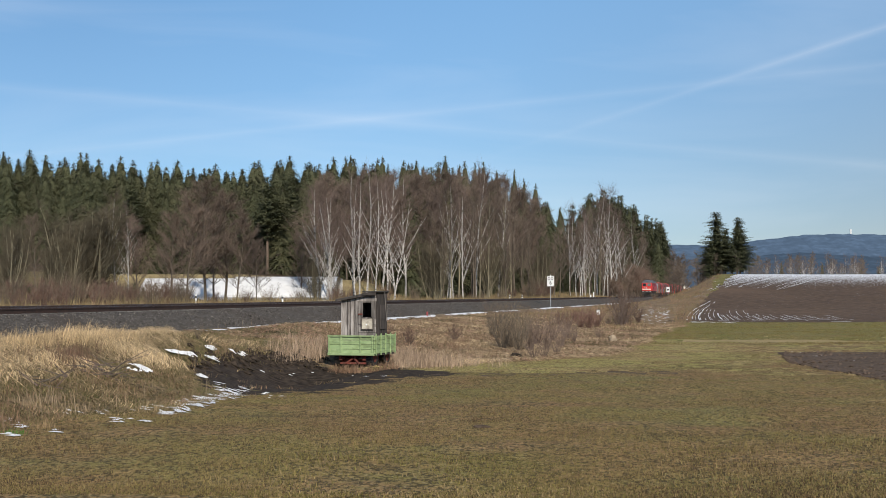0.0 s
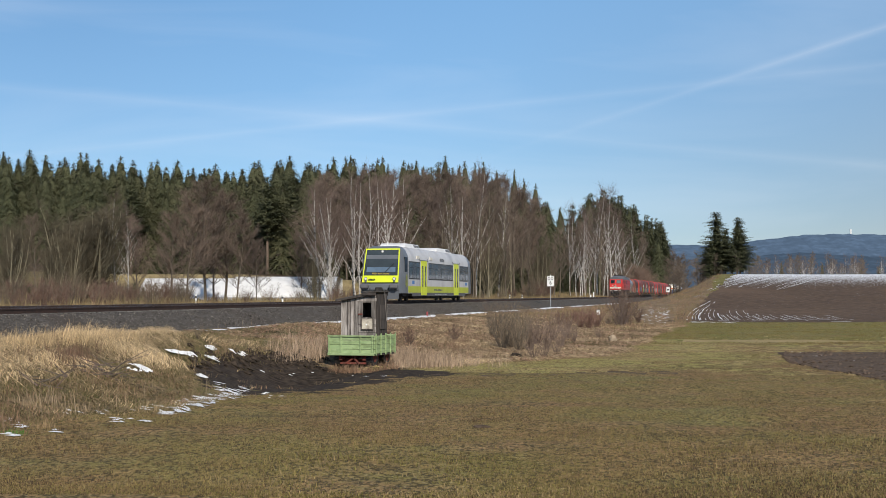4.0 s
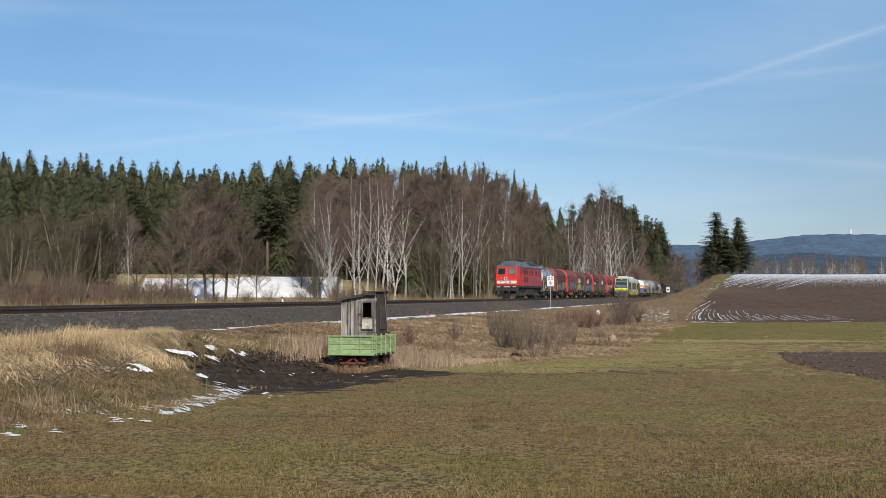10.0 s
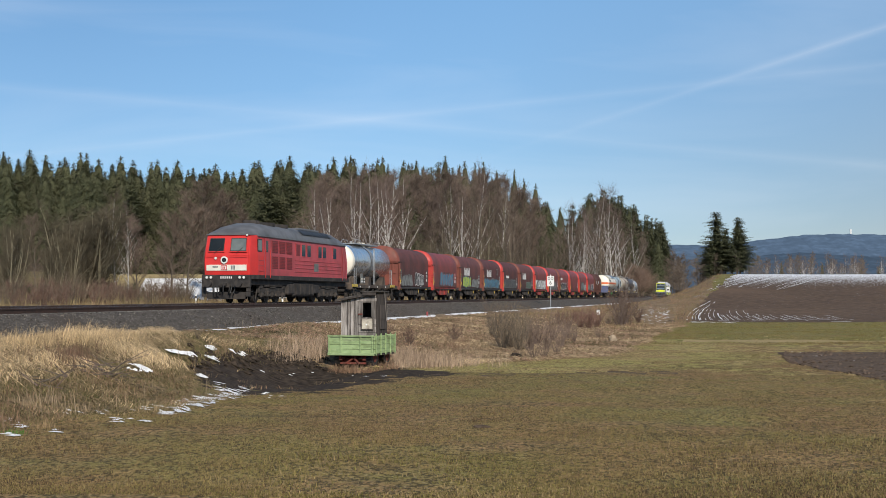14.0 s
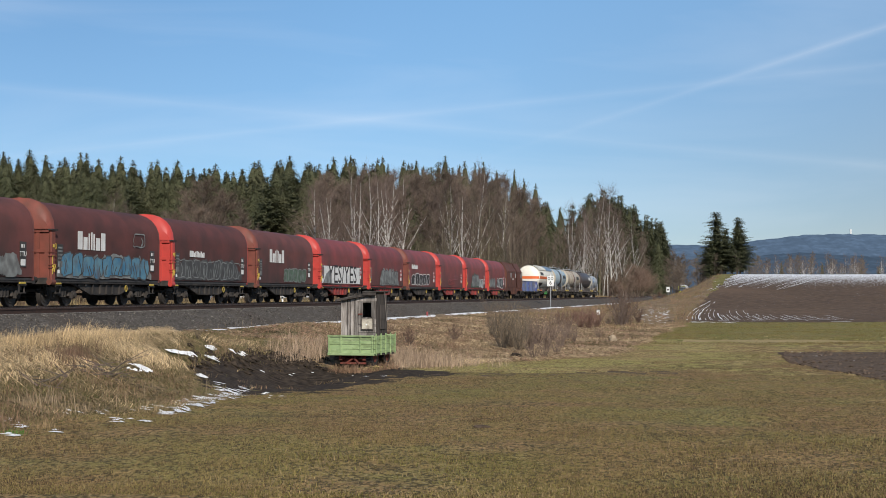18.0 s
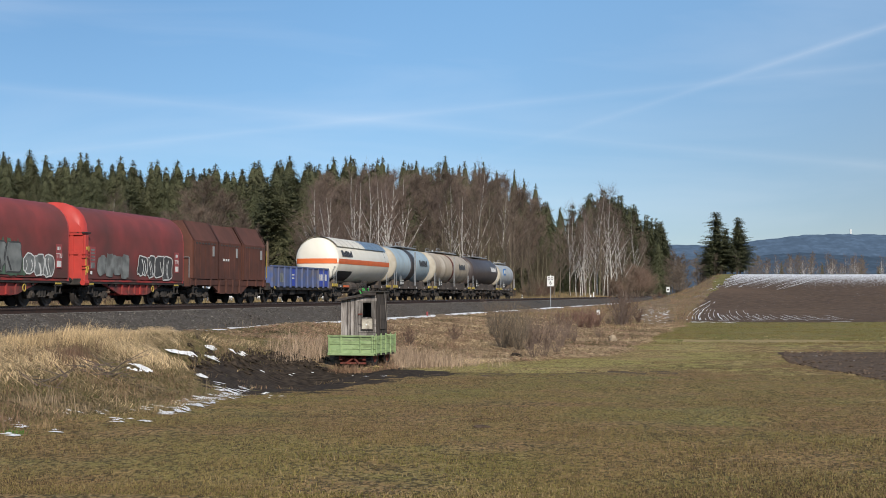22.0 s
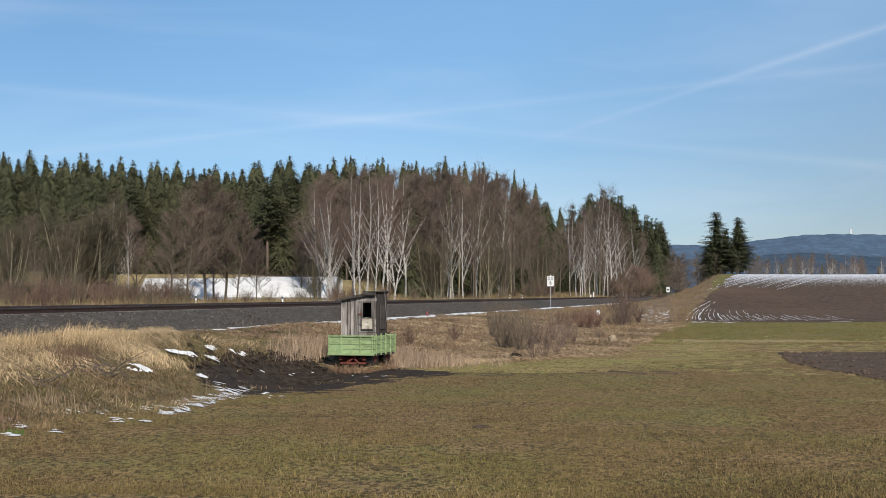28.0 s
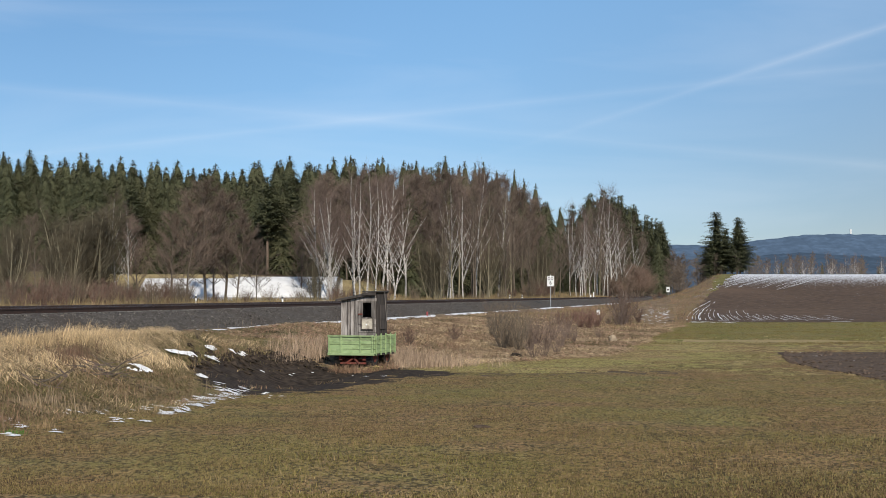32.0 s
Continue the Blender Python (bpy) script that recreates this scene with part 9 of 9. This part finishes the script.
def build_scrub():
    """Leafless bushes: on the bank, at the wood's foot and along the cutting."""
    rr = random.Random(77)

    def bush(seed, wood, twigm, h, stems, label, name="bush"):
        r = random.Random(seed)
        w, t = [], []
        for k in range(stems):
            a = r.uniform(0, 6.28)
            d = Vector((math.cos(a) * r.uniform(0.05, 0.75), math.sin(a) * r.uniform(0.05, 0.75), 1)).normalized()
            p = Vector((0, 0, -0.12))
            L = h * r.uniform(0.6, 1.0)
            for i in range(5):
                d = (d + Vector((r.uniform(-0.12, 0.12), r.uniform(-0.12, 0.12), 0.03))).normalized()
                q = p + d * L / 5
                w.append((p, q, 0.014 * (1 - i / 5.5), 0.014 * (1 - (i + 1) / 5.5)))
                for _ in range(3):
                    b = p.lerp(q, r.random())
                    e = b + (d + Vector((r.uniform(-0.9, 0.9), r.uniform(-0.9, 0.9), r.uniform(0, 0.8)))).normalized() * r.uniform(0.2, 0.55) * h / 2
                    t.append((b, e, 0.006))
                    t.append((b.lerp(e, 0.5), b.lerp(e, 0.5) + Vector((r.uniform(-1, 1), r.uniform(-1, 1), r.uniform(-0.2, 1))).normalized() * 0.3 * h / 2, 0.005))
                p = q
        me = limb_mesh(w, 4).mesh("trunk")
        me.materials.append(wood)
        return (name, label, me, mesh_of("crown", *needles_mesh([(tuple(a), tuple(b), c) for a, b, c in t]), twigm))

    def set_bush(proto, x, y, k, group):
        name, label, me, tw = proto
        ob = thing(name, label, "bush", group)
        ob.matrix_basis = Matrix.Translation((x, y, ground_z(x, y))) @ Matrix.Rotation(rr.uniform(0, 6.28), 4, "Z") @ Matrix.Diagonal((k, k, k, 1))
        part("trunk", me, None, ob)
        part("crown", tw, None, ob)

    grey = [bush(300 + i, M_bark, M_scrubtwig, 2.0, 26, "leafless grey-brown bush on the railway bank") for i in range(2)]
    red = [bush(310 + i, M_twigred, M_redtwig, 1.6, 32, "leafless reddish bush on the railway bank") for i in range(2)]
    pale = [bush(320 + i, M_birchtwig, M_twigred, 2.6, 9, "thin pale birch saplings on the railway bank", "sapling_clump") for i in range(2)]
    russet = [bush(330 + i, M_twigred, M_rusttwig, 1.5, 40, "dense leafless russet bush on the railway bank") for i in range(2)]
    pinkish = [bush(340 + i, M_birchtwig, M_pinktwig, 1.6, 20, "thin leafless grey-pink brush on the railway bank") for i in range(2)]
    for px, py, tall, kind, h in ((890, 619, 80, grey, 2.0), (905, 617, 84, grey, 2.0), (918, 624, 66, grey, 2.0), (884, 602, 66, grey, 2.0), (872, 596, 40, grey, 2.0), (930, 606, 56, grey, 2.0),
                                  (938, 622, 56, pinkish, 1.6), (952, 612, 60, pinkish, 1.6), (966, 622, 52, pinkish, 1.6), (978, 606, 56, pinkish, 1.6), (992, 616, 44, pinkish, 1.6), (945, 636, 34, pinkish, 1.6), (1004, 602, 42, pinkish, 1.6), (962, 634, 30, pinkish, 1.6), (1016, 608, 34, pinkish, 1.6), (985, 628, 30, pinkish, 1.6), (1075, 575, 26, pinkish, 1.6), (1060, 600, 22, pinkish, 1.6),
                                  (1028, 583, 34, russet, 1.5), (1043, 584, 40, russet, 1.5), (1056, 582, 34, russet, 1.5), (1005, 585, 34, red, 1.6), (990, 578, 30, red, 1.6), (1018, 572, 26, russet, 1.5),
                                  (1092, 578, 72, pale, 2.6), (1098, 579, 82, pale, 2.6), (1106, 577, 74, pale, 2.6), (1114, 577, 62, pale, 2.6), (1102, 576, 66, red, 1.6), (946, 612, 60, pale, 2.6), (1130, 572, 30, red, 1.6), (876, 585, 70, pale, 2.6),
                                  (124, 638, 26, red, 1.6), (140, 648, 22, red, 1.6), (350, 600, 24, grey, 2.0), (684, 600, 30, red, 1.6), (724, 612, 36, red, 1.6), (804, 605, 34, red, 1.6)):
        p = ground_in_view(px - 784, py - 441)
        set_bush(kind[rr.randrange(2)], p.x, p.y, tall / 2550 * p.y / h * 1.1, "bushes on the bank")
    for i in range(110):
        px = rr.uniform(-784, 392)
        D = rr.uniform(35.5, 44)
        Y = 2608.0 * D / (546 - px)
        if -400 < px < -195 and rr.random() < 0.8:
            continue
        k = rr.uniform(0.8, 1.5) * (1.0 if px < 150 else rr.uniform(1.2, 2.2))
        set_bush((grey + red)[rr.randrange(4)], at_view(px, Y), Y, k, "scrub behind the railway")
    for i in range(46):
        px = rr.uniform(-784, -520)
        Y = 2608.0 * rr.uniform(40, 52) / (546 - px)
        set_bush((grey + red + grey)[rr.randrange(6)], at_view(px, Y), Y, rr.uniform(0.7, 1.25), "scrub behind the railway")
    for i in range(9):
        px = rr.uniform(-345, -200)
        Y = 2608.0 * 43 / (546 - px)
        set_bush(pale[i % 2], at_view(px, Y), Y, rr.uniform(0.5, 0.9), "saplings before the clamp")
    for i in range(50):
        s, e = rr.uniform(250, 520), rr.uniform(6.5, 13)
        x, y = plan(s, e)
        set_bush((grey + red)[rr.randrange(4)], x, y, rr.uniform(0.5, 1.1), "scrub along the cutting")


def brush_pile(px, py, n, seed):
    """A heap of cut sticks on the mound."""
    r = random.Random(seed)
    c = ground_in_view(px - 784, py - 441)
    ob = thing("brush_pile", "heap of dead dark sticks on the grassy mound", "brush pile", m=Matrix.Translation((c.x, c.y, ground_z(c.x, c.y))))
    for i in range(n):
        a = r.uniform(-0.5, 0.5) + (math.pi if r.random() < 0.5 else 0)
        L = r.uniform(0.25, 0.75)
        p = Vector((r.uniform(-0.5, 0.3), r.uniform(-0.25, 0.25), r.uniform(0.02, 0.3)))
        q = p + Vector((math.cos(a) * L, math.sin(a) * L * 0.6, r.uniform(-0.12, 0.35)))
        part("stick", MB().tube(p, q, r.uniform(0.008, 0.018), 0.004, 5), M_bark if i % 3 else M_birchtwig, ob)


build_scrub()


def laid(points):
    """Points given by their height over the ground, laid on it."""
    v = np.array(points)
    s, e = unplan(v[:, 0], v[:, 1])
    v[:, 2] += height(s, e)
    return v


def build_snow():
    r = random.Random(12)
    V, F = [], []

    def patch(x, y, a, b, turn, lift=0.0):
        n = 11
        k = len(V)
        ring_ = []
        ct, st = math.cos(turn), math.sin(turn)
        V.append((x, y, 0.03 + lift))
        for i in range(n):
            t = 2 * math.pi * i / n
            f = r.uniform(0.55, 1.15)
            u, w = a * f * math.cos(t), b * f * math.sin(t)
            X, Y = x + u * ct - w * st, y + u * st + w * ct
            V.append((X, Y, 0.018 + lift * 0.6))
        for i in range(n):
            F.append((k, k + 1 + i, k + 1 + (i + 1) % n))

    def strip(px0, py0, px1, py1, n, a, b, jit):
        for i in range(n):
            t = r.random()
            p = ground_in_view(px0 + (px1 - px0) * t + r.uniform(-jit, jit), py0 + (py1 - py0) * t + r.uniform(-jit, jit) * 0.35)
            patch(p.x, p.y, a * r.uniform(0.5, 1.5), b * r.uniform(0.5, 1.5), r.uniform(-0.4, 0.5), 0.10 if py1 < 235 and px1 < -340 else 0.0)
    M = (784, 441)
    for x0, y0, x1, y1, n, a, b, jit in ((302, 628, 345, 634, 20, 0.12, 0.10, 3), (222, 660, 262, 665, 7, 0.08, 0.03, 5),
                                         (245, 655, 262, 662, 3, 0.2, 0.08, 3), (364, 618, 384, 624, 8, 0.12, 0.10, 3), (365, 638, 380, 640, 3, 0.2, 0.1, 3), (352, 670, 362, 674, 3, 0.17, 0.11, 3), (385, 680, 395, 696, 5, 0.14, 0.07, 5), (404, 624, 436, 634, 7, 0.10, 0.07, 5),
                                         (500, 595, 545, 600, 4, 0.25, 0.08, 4), (250, 710, 300, 735, 6, 0.12, 0.06, 8), (430, 690, 520, 712, 7, 0.07, 0.04, 8),
                                         (470, 660, 700, 668, 9, 0.06, 0.04, 10), (1390, 626, 1560, 640, 60, 0.075, 0.04, 10), (1220, 570, 1300, 572, 12, 0.5, 0.12, 3)):
        strip(x0 - M[0], y0 - M[1], x1 - M[0], y1 - M[1], n, a, b, jit)
    # slivers between the clods at the foot of the mound, all drawn out one way
    for i in range(58):
        t = r.random() ** 0.8
        p = ground_in_view(275 + 155 * t + r.uniform(-8, 8) - M[0], 733 - 40 * t + r.uniform(-9, 7) - M[1])
        patch(p.x, p.y, r.uniform(0.2, 0.62), r.uniform(0.03, 0.075), 2.1 + r.uniform(-0.3, 0.3))
    for px, py, n, far in ((15, 772, 4, 8), (42, 755, 5, 10), (96, 766, 3, 6), (10, 744, 4, 8), (130, 730, 3, 14), (175, 732, 4, 14), (215, 745, 6, 16), (250, 725, 5, 14), (262, 745, 3, 10)):
        for k in range(n):
            p = ground_in_view(px + r.uniform(-far, far) - M[0], py + r.uniform(-4, 4) - M[1])
            patch(p.x, p.y, r.uniform(0.08, 0.26), r.uniform(0.02, 0.05), 2.35 + r.uniform(-0.35, 0.35))
    # crumbs of snow on the headland
    for i in range(110):
        t = r.random()
        p = ground_in_view(1128 + 56 * r.random() ** 0.7 - M[0], 578 - 33 * t - M[1])
        patch(p.x, p.y, r.uniform(0.06, 0.17), r.uniform(0.15, 0.5), r.uniform(-0.2, 0.2))
    # the white line along the foot of the ballast
    s = 26.0
    while s < 235:
        gap = 1.0 if 40 < s < 150 else 0.8
        if r.random() < (0.72 if lump_at(s) > -0.15 else 0.1):
            for k in range(2):
                x, y = plan(s + r.uniform(-0.3, 0.3), 4.85 + r.uniform(-0.15, 0.22))
                patch(x, y, r.uniform(0.25, 0.8) * (1 if s < 120 else 1.6), r.uniform(0.08, 0.26) * (1 if s < 90 else 1.4), math.pi / 2 - TURN + r.uniform(-0.06, 0.06))
        s += r.uniform(0.35, 0.75) * gap
    # snow beside the far track, and in the first furrows
    for i in range(70):
        x, y = plan(r.uniform(255, 420), 4.4 + r.uniform(-0.4, 0.9))
        patch(x, y, 1.2, 0.35, math.pi / 2 - TURN)
    for i in range(60):
        px = -545 + r.uniform(0, 170)
        Y = 137 + r.uniform(-5, 5)
        X = at_view(px, Y)
        patch(X, Y, r.uniform(0.6, 1.6), r.uniform(0.4, 0.9), r.uniform(-0.3, 0.3))
    sheet_mesh("snow_patches", laid(V), np.array(F), M_snow, "stuff", "thin patches of old melting snow", True, "snow")
    V2, F2 = [], []
    # furrows lined with snow: narrow ribbons that bend uphill
    for i in range(44):
        x0 = 20.5 + i * 0.33 + r.uniform(-0.15, 0.15)
        y = 121.0 + r.uniform(0, 2)
        L = r.uniform(8, 30) * (1.9 if i < 5 else 0.8 if i < 20 else 0.4)
        wd = r.uniform(0.014, 0.04) * (1.9 if i in (0, 3, 9, 26) else 1)
        y1 = y + L
        lying, w0 = True, wd
        while y < y1:
            f = (y - 121) / 40
            X = x0 + (y - 121) * (0.155 - 0.003 * i) + 3.2 * f * f
            if r.random() < (0.16 if lying else 0.35):
                lying = not lying
            if lying:
                b = len(V2)
                X2 = x0 + (y + 1.2 - 121) * (0.155 - 0.003 * i) + 3.2 * ((y + 1.2 - 121) / 40) ** 2
                w1 = wd * r.uniform(0.5, 1.3)
                for xx, yy in ((X - w0, y), (X + w0, y), (X2 + w1, y + 1.2), (X2 - w1, y + 1.2)):
                    V2.append((xx, yy, 0.09))
                F2.append((b, b + 1, b + 2, b + 3))
                w0 = w1
            y += 1.2
    # snow in the curved furrows that climb to the brow
    for i in range(30):
        a0 = 1250 + i * 5.5 + r.uniform(-4, 4)
        low = r.uniform(500, 516) if i else 527
        run = [(a0 + (0 if i else -18), low), (a0 + 34, low - (low - 487) * 0.5), (a0 + 76, 488.5)]
        wd, last = r.uniform(0.02, 0.065), None
        for q in np.linspace(0, 1, 15):
            c0, c1, c2 = (1 - q) ** 2, 2 * q * (1 - q), q * q
            p = ground_in_view(c0 * run[0][0] + c1 * run[1][0] + c2 * run[2][0] - M[0], c0 * run[0][1] + c1 * run[1][1] + c2 * run[2][1] - M[1])
            if last is not None and r.random() < 0.6 + 0.4 * q and (p - last).length < 25:
                b = len(V2)
                for v, g in ((last, -wd), (last, wd), (p, wd), (p, -wd)):
                    V2.append((v.x + g, v.y, 0.08))
                F2.append((b, b + 1, b + 2, b + 3))
            last = p
    x = 22.0
    while x < 80:
        if r.random() < (0.6 if x < 34 else 0.35):
            b = len(V2)
            yy = 119.5 + 0.8 * math.sin(x * 0.3) + r.uniform(-0.8, 0.8)
            for xx, y in ((x, yy), (x + r.uniform(0.5, 1.4), yy + 0.1), (x + 1.1, yy + 0.6), (x + 0.2, yy + 0.5)):
                V2.append((xx, y, 0.07))
            F2.append((b, b + 1, b + 2, b + 3))
        x += 0.9
    sheet_mesh("furrow_snow", laid(V2), np.array(F2), M_snow, "stuff", "lines of snow lying in the plough furrows", False, "snow")


def lump_at(s):
    return float(lumps(np.array([s]), np.array([0.0]), 2.2, 41)[0])


build_snow()
brush_pile(188, 672, 30, 3)
brush_pile(108, 695, 12, 4)


def build_clods():
    """Dug-up clods of black soil along the foot of the bank."""
    r = np.random.RandomState(61)
    V, F = [], []

    def clod(p, a):
        k = len(V)
        for z, q in ((-0.4, 1.0), (0.35, 0.85)):
            for j in range(5):
                t = 6.283 * j / 5 + z
                f = a * q * r.uniform(0.6, 1.25)
                V.append((p[0] + f * math.cos(t), p[1] + f * math.sin(t), a * z + a * r.uniform(-0.2, 0.2)))
        V.append((p[0], p[1], a * r.uniform(0.6, 1.0)))
        for j in range(5):
            j2 = (j + 1) % 5
            F.extend([(k + j, k + j2, k + 5 + j2), (k + j, k + 5 + j2, k + 5 + j), (k + 5 + j, k + 5 + j2, k + 10)])
    for i in range(520):
        px, py = (r.uniform(335, 580), r.normal(640, 9)) if r.random_sample() < 0.6 else (r.uniform(395, 500), r.normal(632, 6))
        p = ground_in_view(px - 784, py - 441)
        clod((p.x, p.y), 0.03 + 0.13 * r.random_sample() ** 3)
    sheet_mesh("soil_clods", laid(V), np.array(F), M_mud, "stuff", "dug-up clods of black soil at the foot of the bank", False, "soil")
    V, F = [], []
    for i in range(900):
        way = r.uniform(600, 810)
        lo = np.interp(way, [592, 612, 676, 784, 1200], [56.5, 47.5, 44, 37, 30]) - 0.3
        Y = r.uniform(lo, 57.3)
        clod((way / 2550 * Y, Y), 0.03 + 0.08 * r.random_sample() ** 2)
    sheet_mesh("field_clods", laid(V), np.array(F), M_soil, "stuff", "brown clods on the bare soil strip", False, "soil")


build_clods()


def straw_heap():
    """A small heap of yellowish straw under the trailer's edge."""
    r = np.random.RandomState(8)
    c = ground_in_view(662 - 784, 656 - 441)
    V, F = [], []
    for i in range(260):
        t, q = r.uniform(0, 6.283), r.random_sample() ** 0.6
        x, y, z = c.x + 0.55 * q * math.cos(t), c.y + 0.3 * q * math.sin(t), 0.14 * (1 - q) + 0.02
        d = r.uniform(0, 3.14)
        L = r.uniform(0.06, 0.16)
        k = len(V)
        V += [(x, y, z), (x + L * math.cos(d), y + L * math.sin(d), z + r.uniform(-0.03, 0.04)), (x + 0.008, y, z + 0.014)]
        F.append((k, k + 1, k + 2))
    sheet_mesh("straw_heap", laid(V), np.array(F), M_yellowstraw, "stuff", "small heap of yellow straw beside the trailer", False, "straw")


M_yellowstraw = leafy("yellow_straw", (0.55, 0.46, 0.20), (0.42, 0.34, 0.14), 2.0, 0.3)
straw_heap()


# ======== movement ========
HEADING = Matrix.Rotation(math.pi / 2 - TURN, 4, "Z")


def freight_at(t):
    """Where the front buffers of the freight train are along the line."""
    return 74.2 + 23.14 * (14.0 - t)


def railcar_at(t):
    return 62.6 + 30.25 * (t - 3.0)


def motions():
    times = [2.0 * i for i in range(17)]
    for ob, behind in TRAIN:
        walk(ob, [(t, Matrix.Translation((*plan(freight_at(t) + behind, -GAP), 0)) @ HEADING) for t in times])
    walk(RAILCAR, [(t, Matrix.Translation((*plan(railcar_at(t), 0.0), 0)) @ HEADING) for t in times])

    # the bird glides in over the wood, turns and leaves the way it came
    rows = []
    for t, x, y, turn in ((0.0, -460, 300, 0), (4.5, -30, 276, 5), (5.5, 40, 265, 8), (6.0, 89, 256, 8), (6.5, 143, 240, 10), (7.0, 191, 233, 20), (7.4, 208, 228, 50), (7.7, 208, 225, 110), (8.0, 191, 222, 160), (8.2, 165, 223, 175), (8.7, 80, 232, 188), (9.0, 19, 246, 192), (9.6, -110, 262, 190), (32.0, -5000, 150, 180)):
        rows.append((t, Matrix.Translation(Vector((0, 0, HEAD)) + sight(x - 784, 441 - y) * 130) @ pose(0, 0, 0, 20, 0, turn)))
    walk(BIRD, rows)
    # another one crosses over the ridge towards the end
    rows = []
    for t, x, y in ((0.0, 3940, 60), (27.0, 1700, 326), (29.0, 1536, 364), (31.0, 1370, 405), (32.0, 1288, 424)):
        rows.append((t, Matrix.Translation(Vector((0, 0, HEAD)) + sight(x - 784, 441 - y) * 130) @ pose(0, 0, 0, 15, 0, 188)))
    walk(BIRD_LATE, rows)


motions()
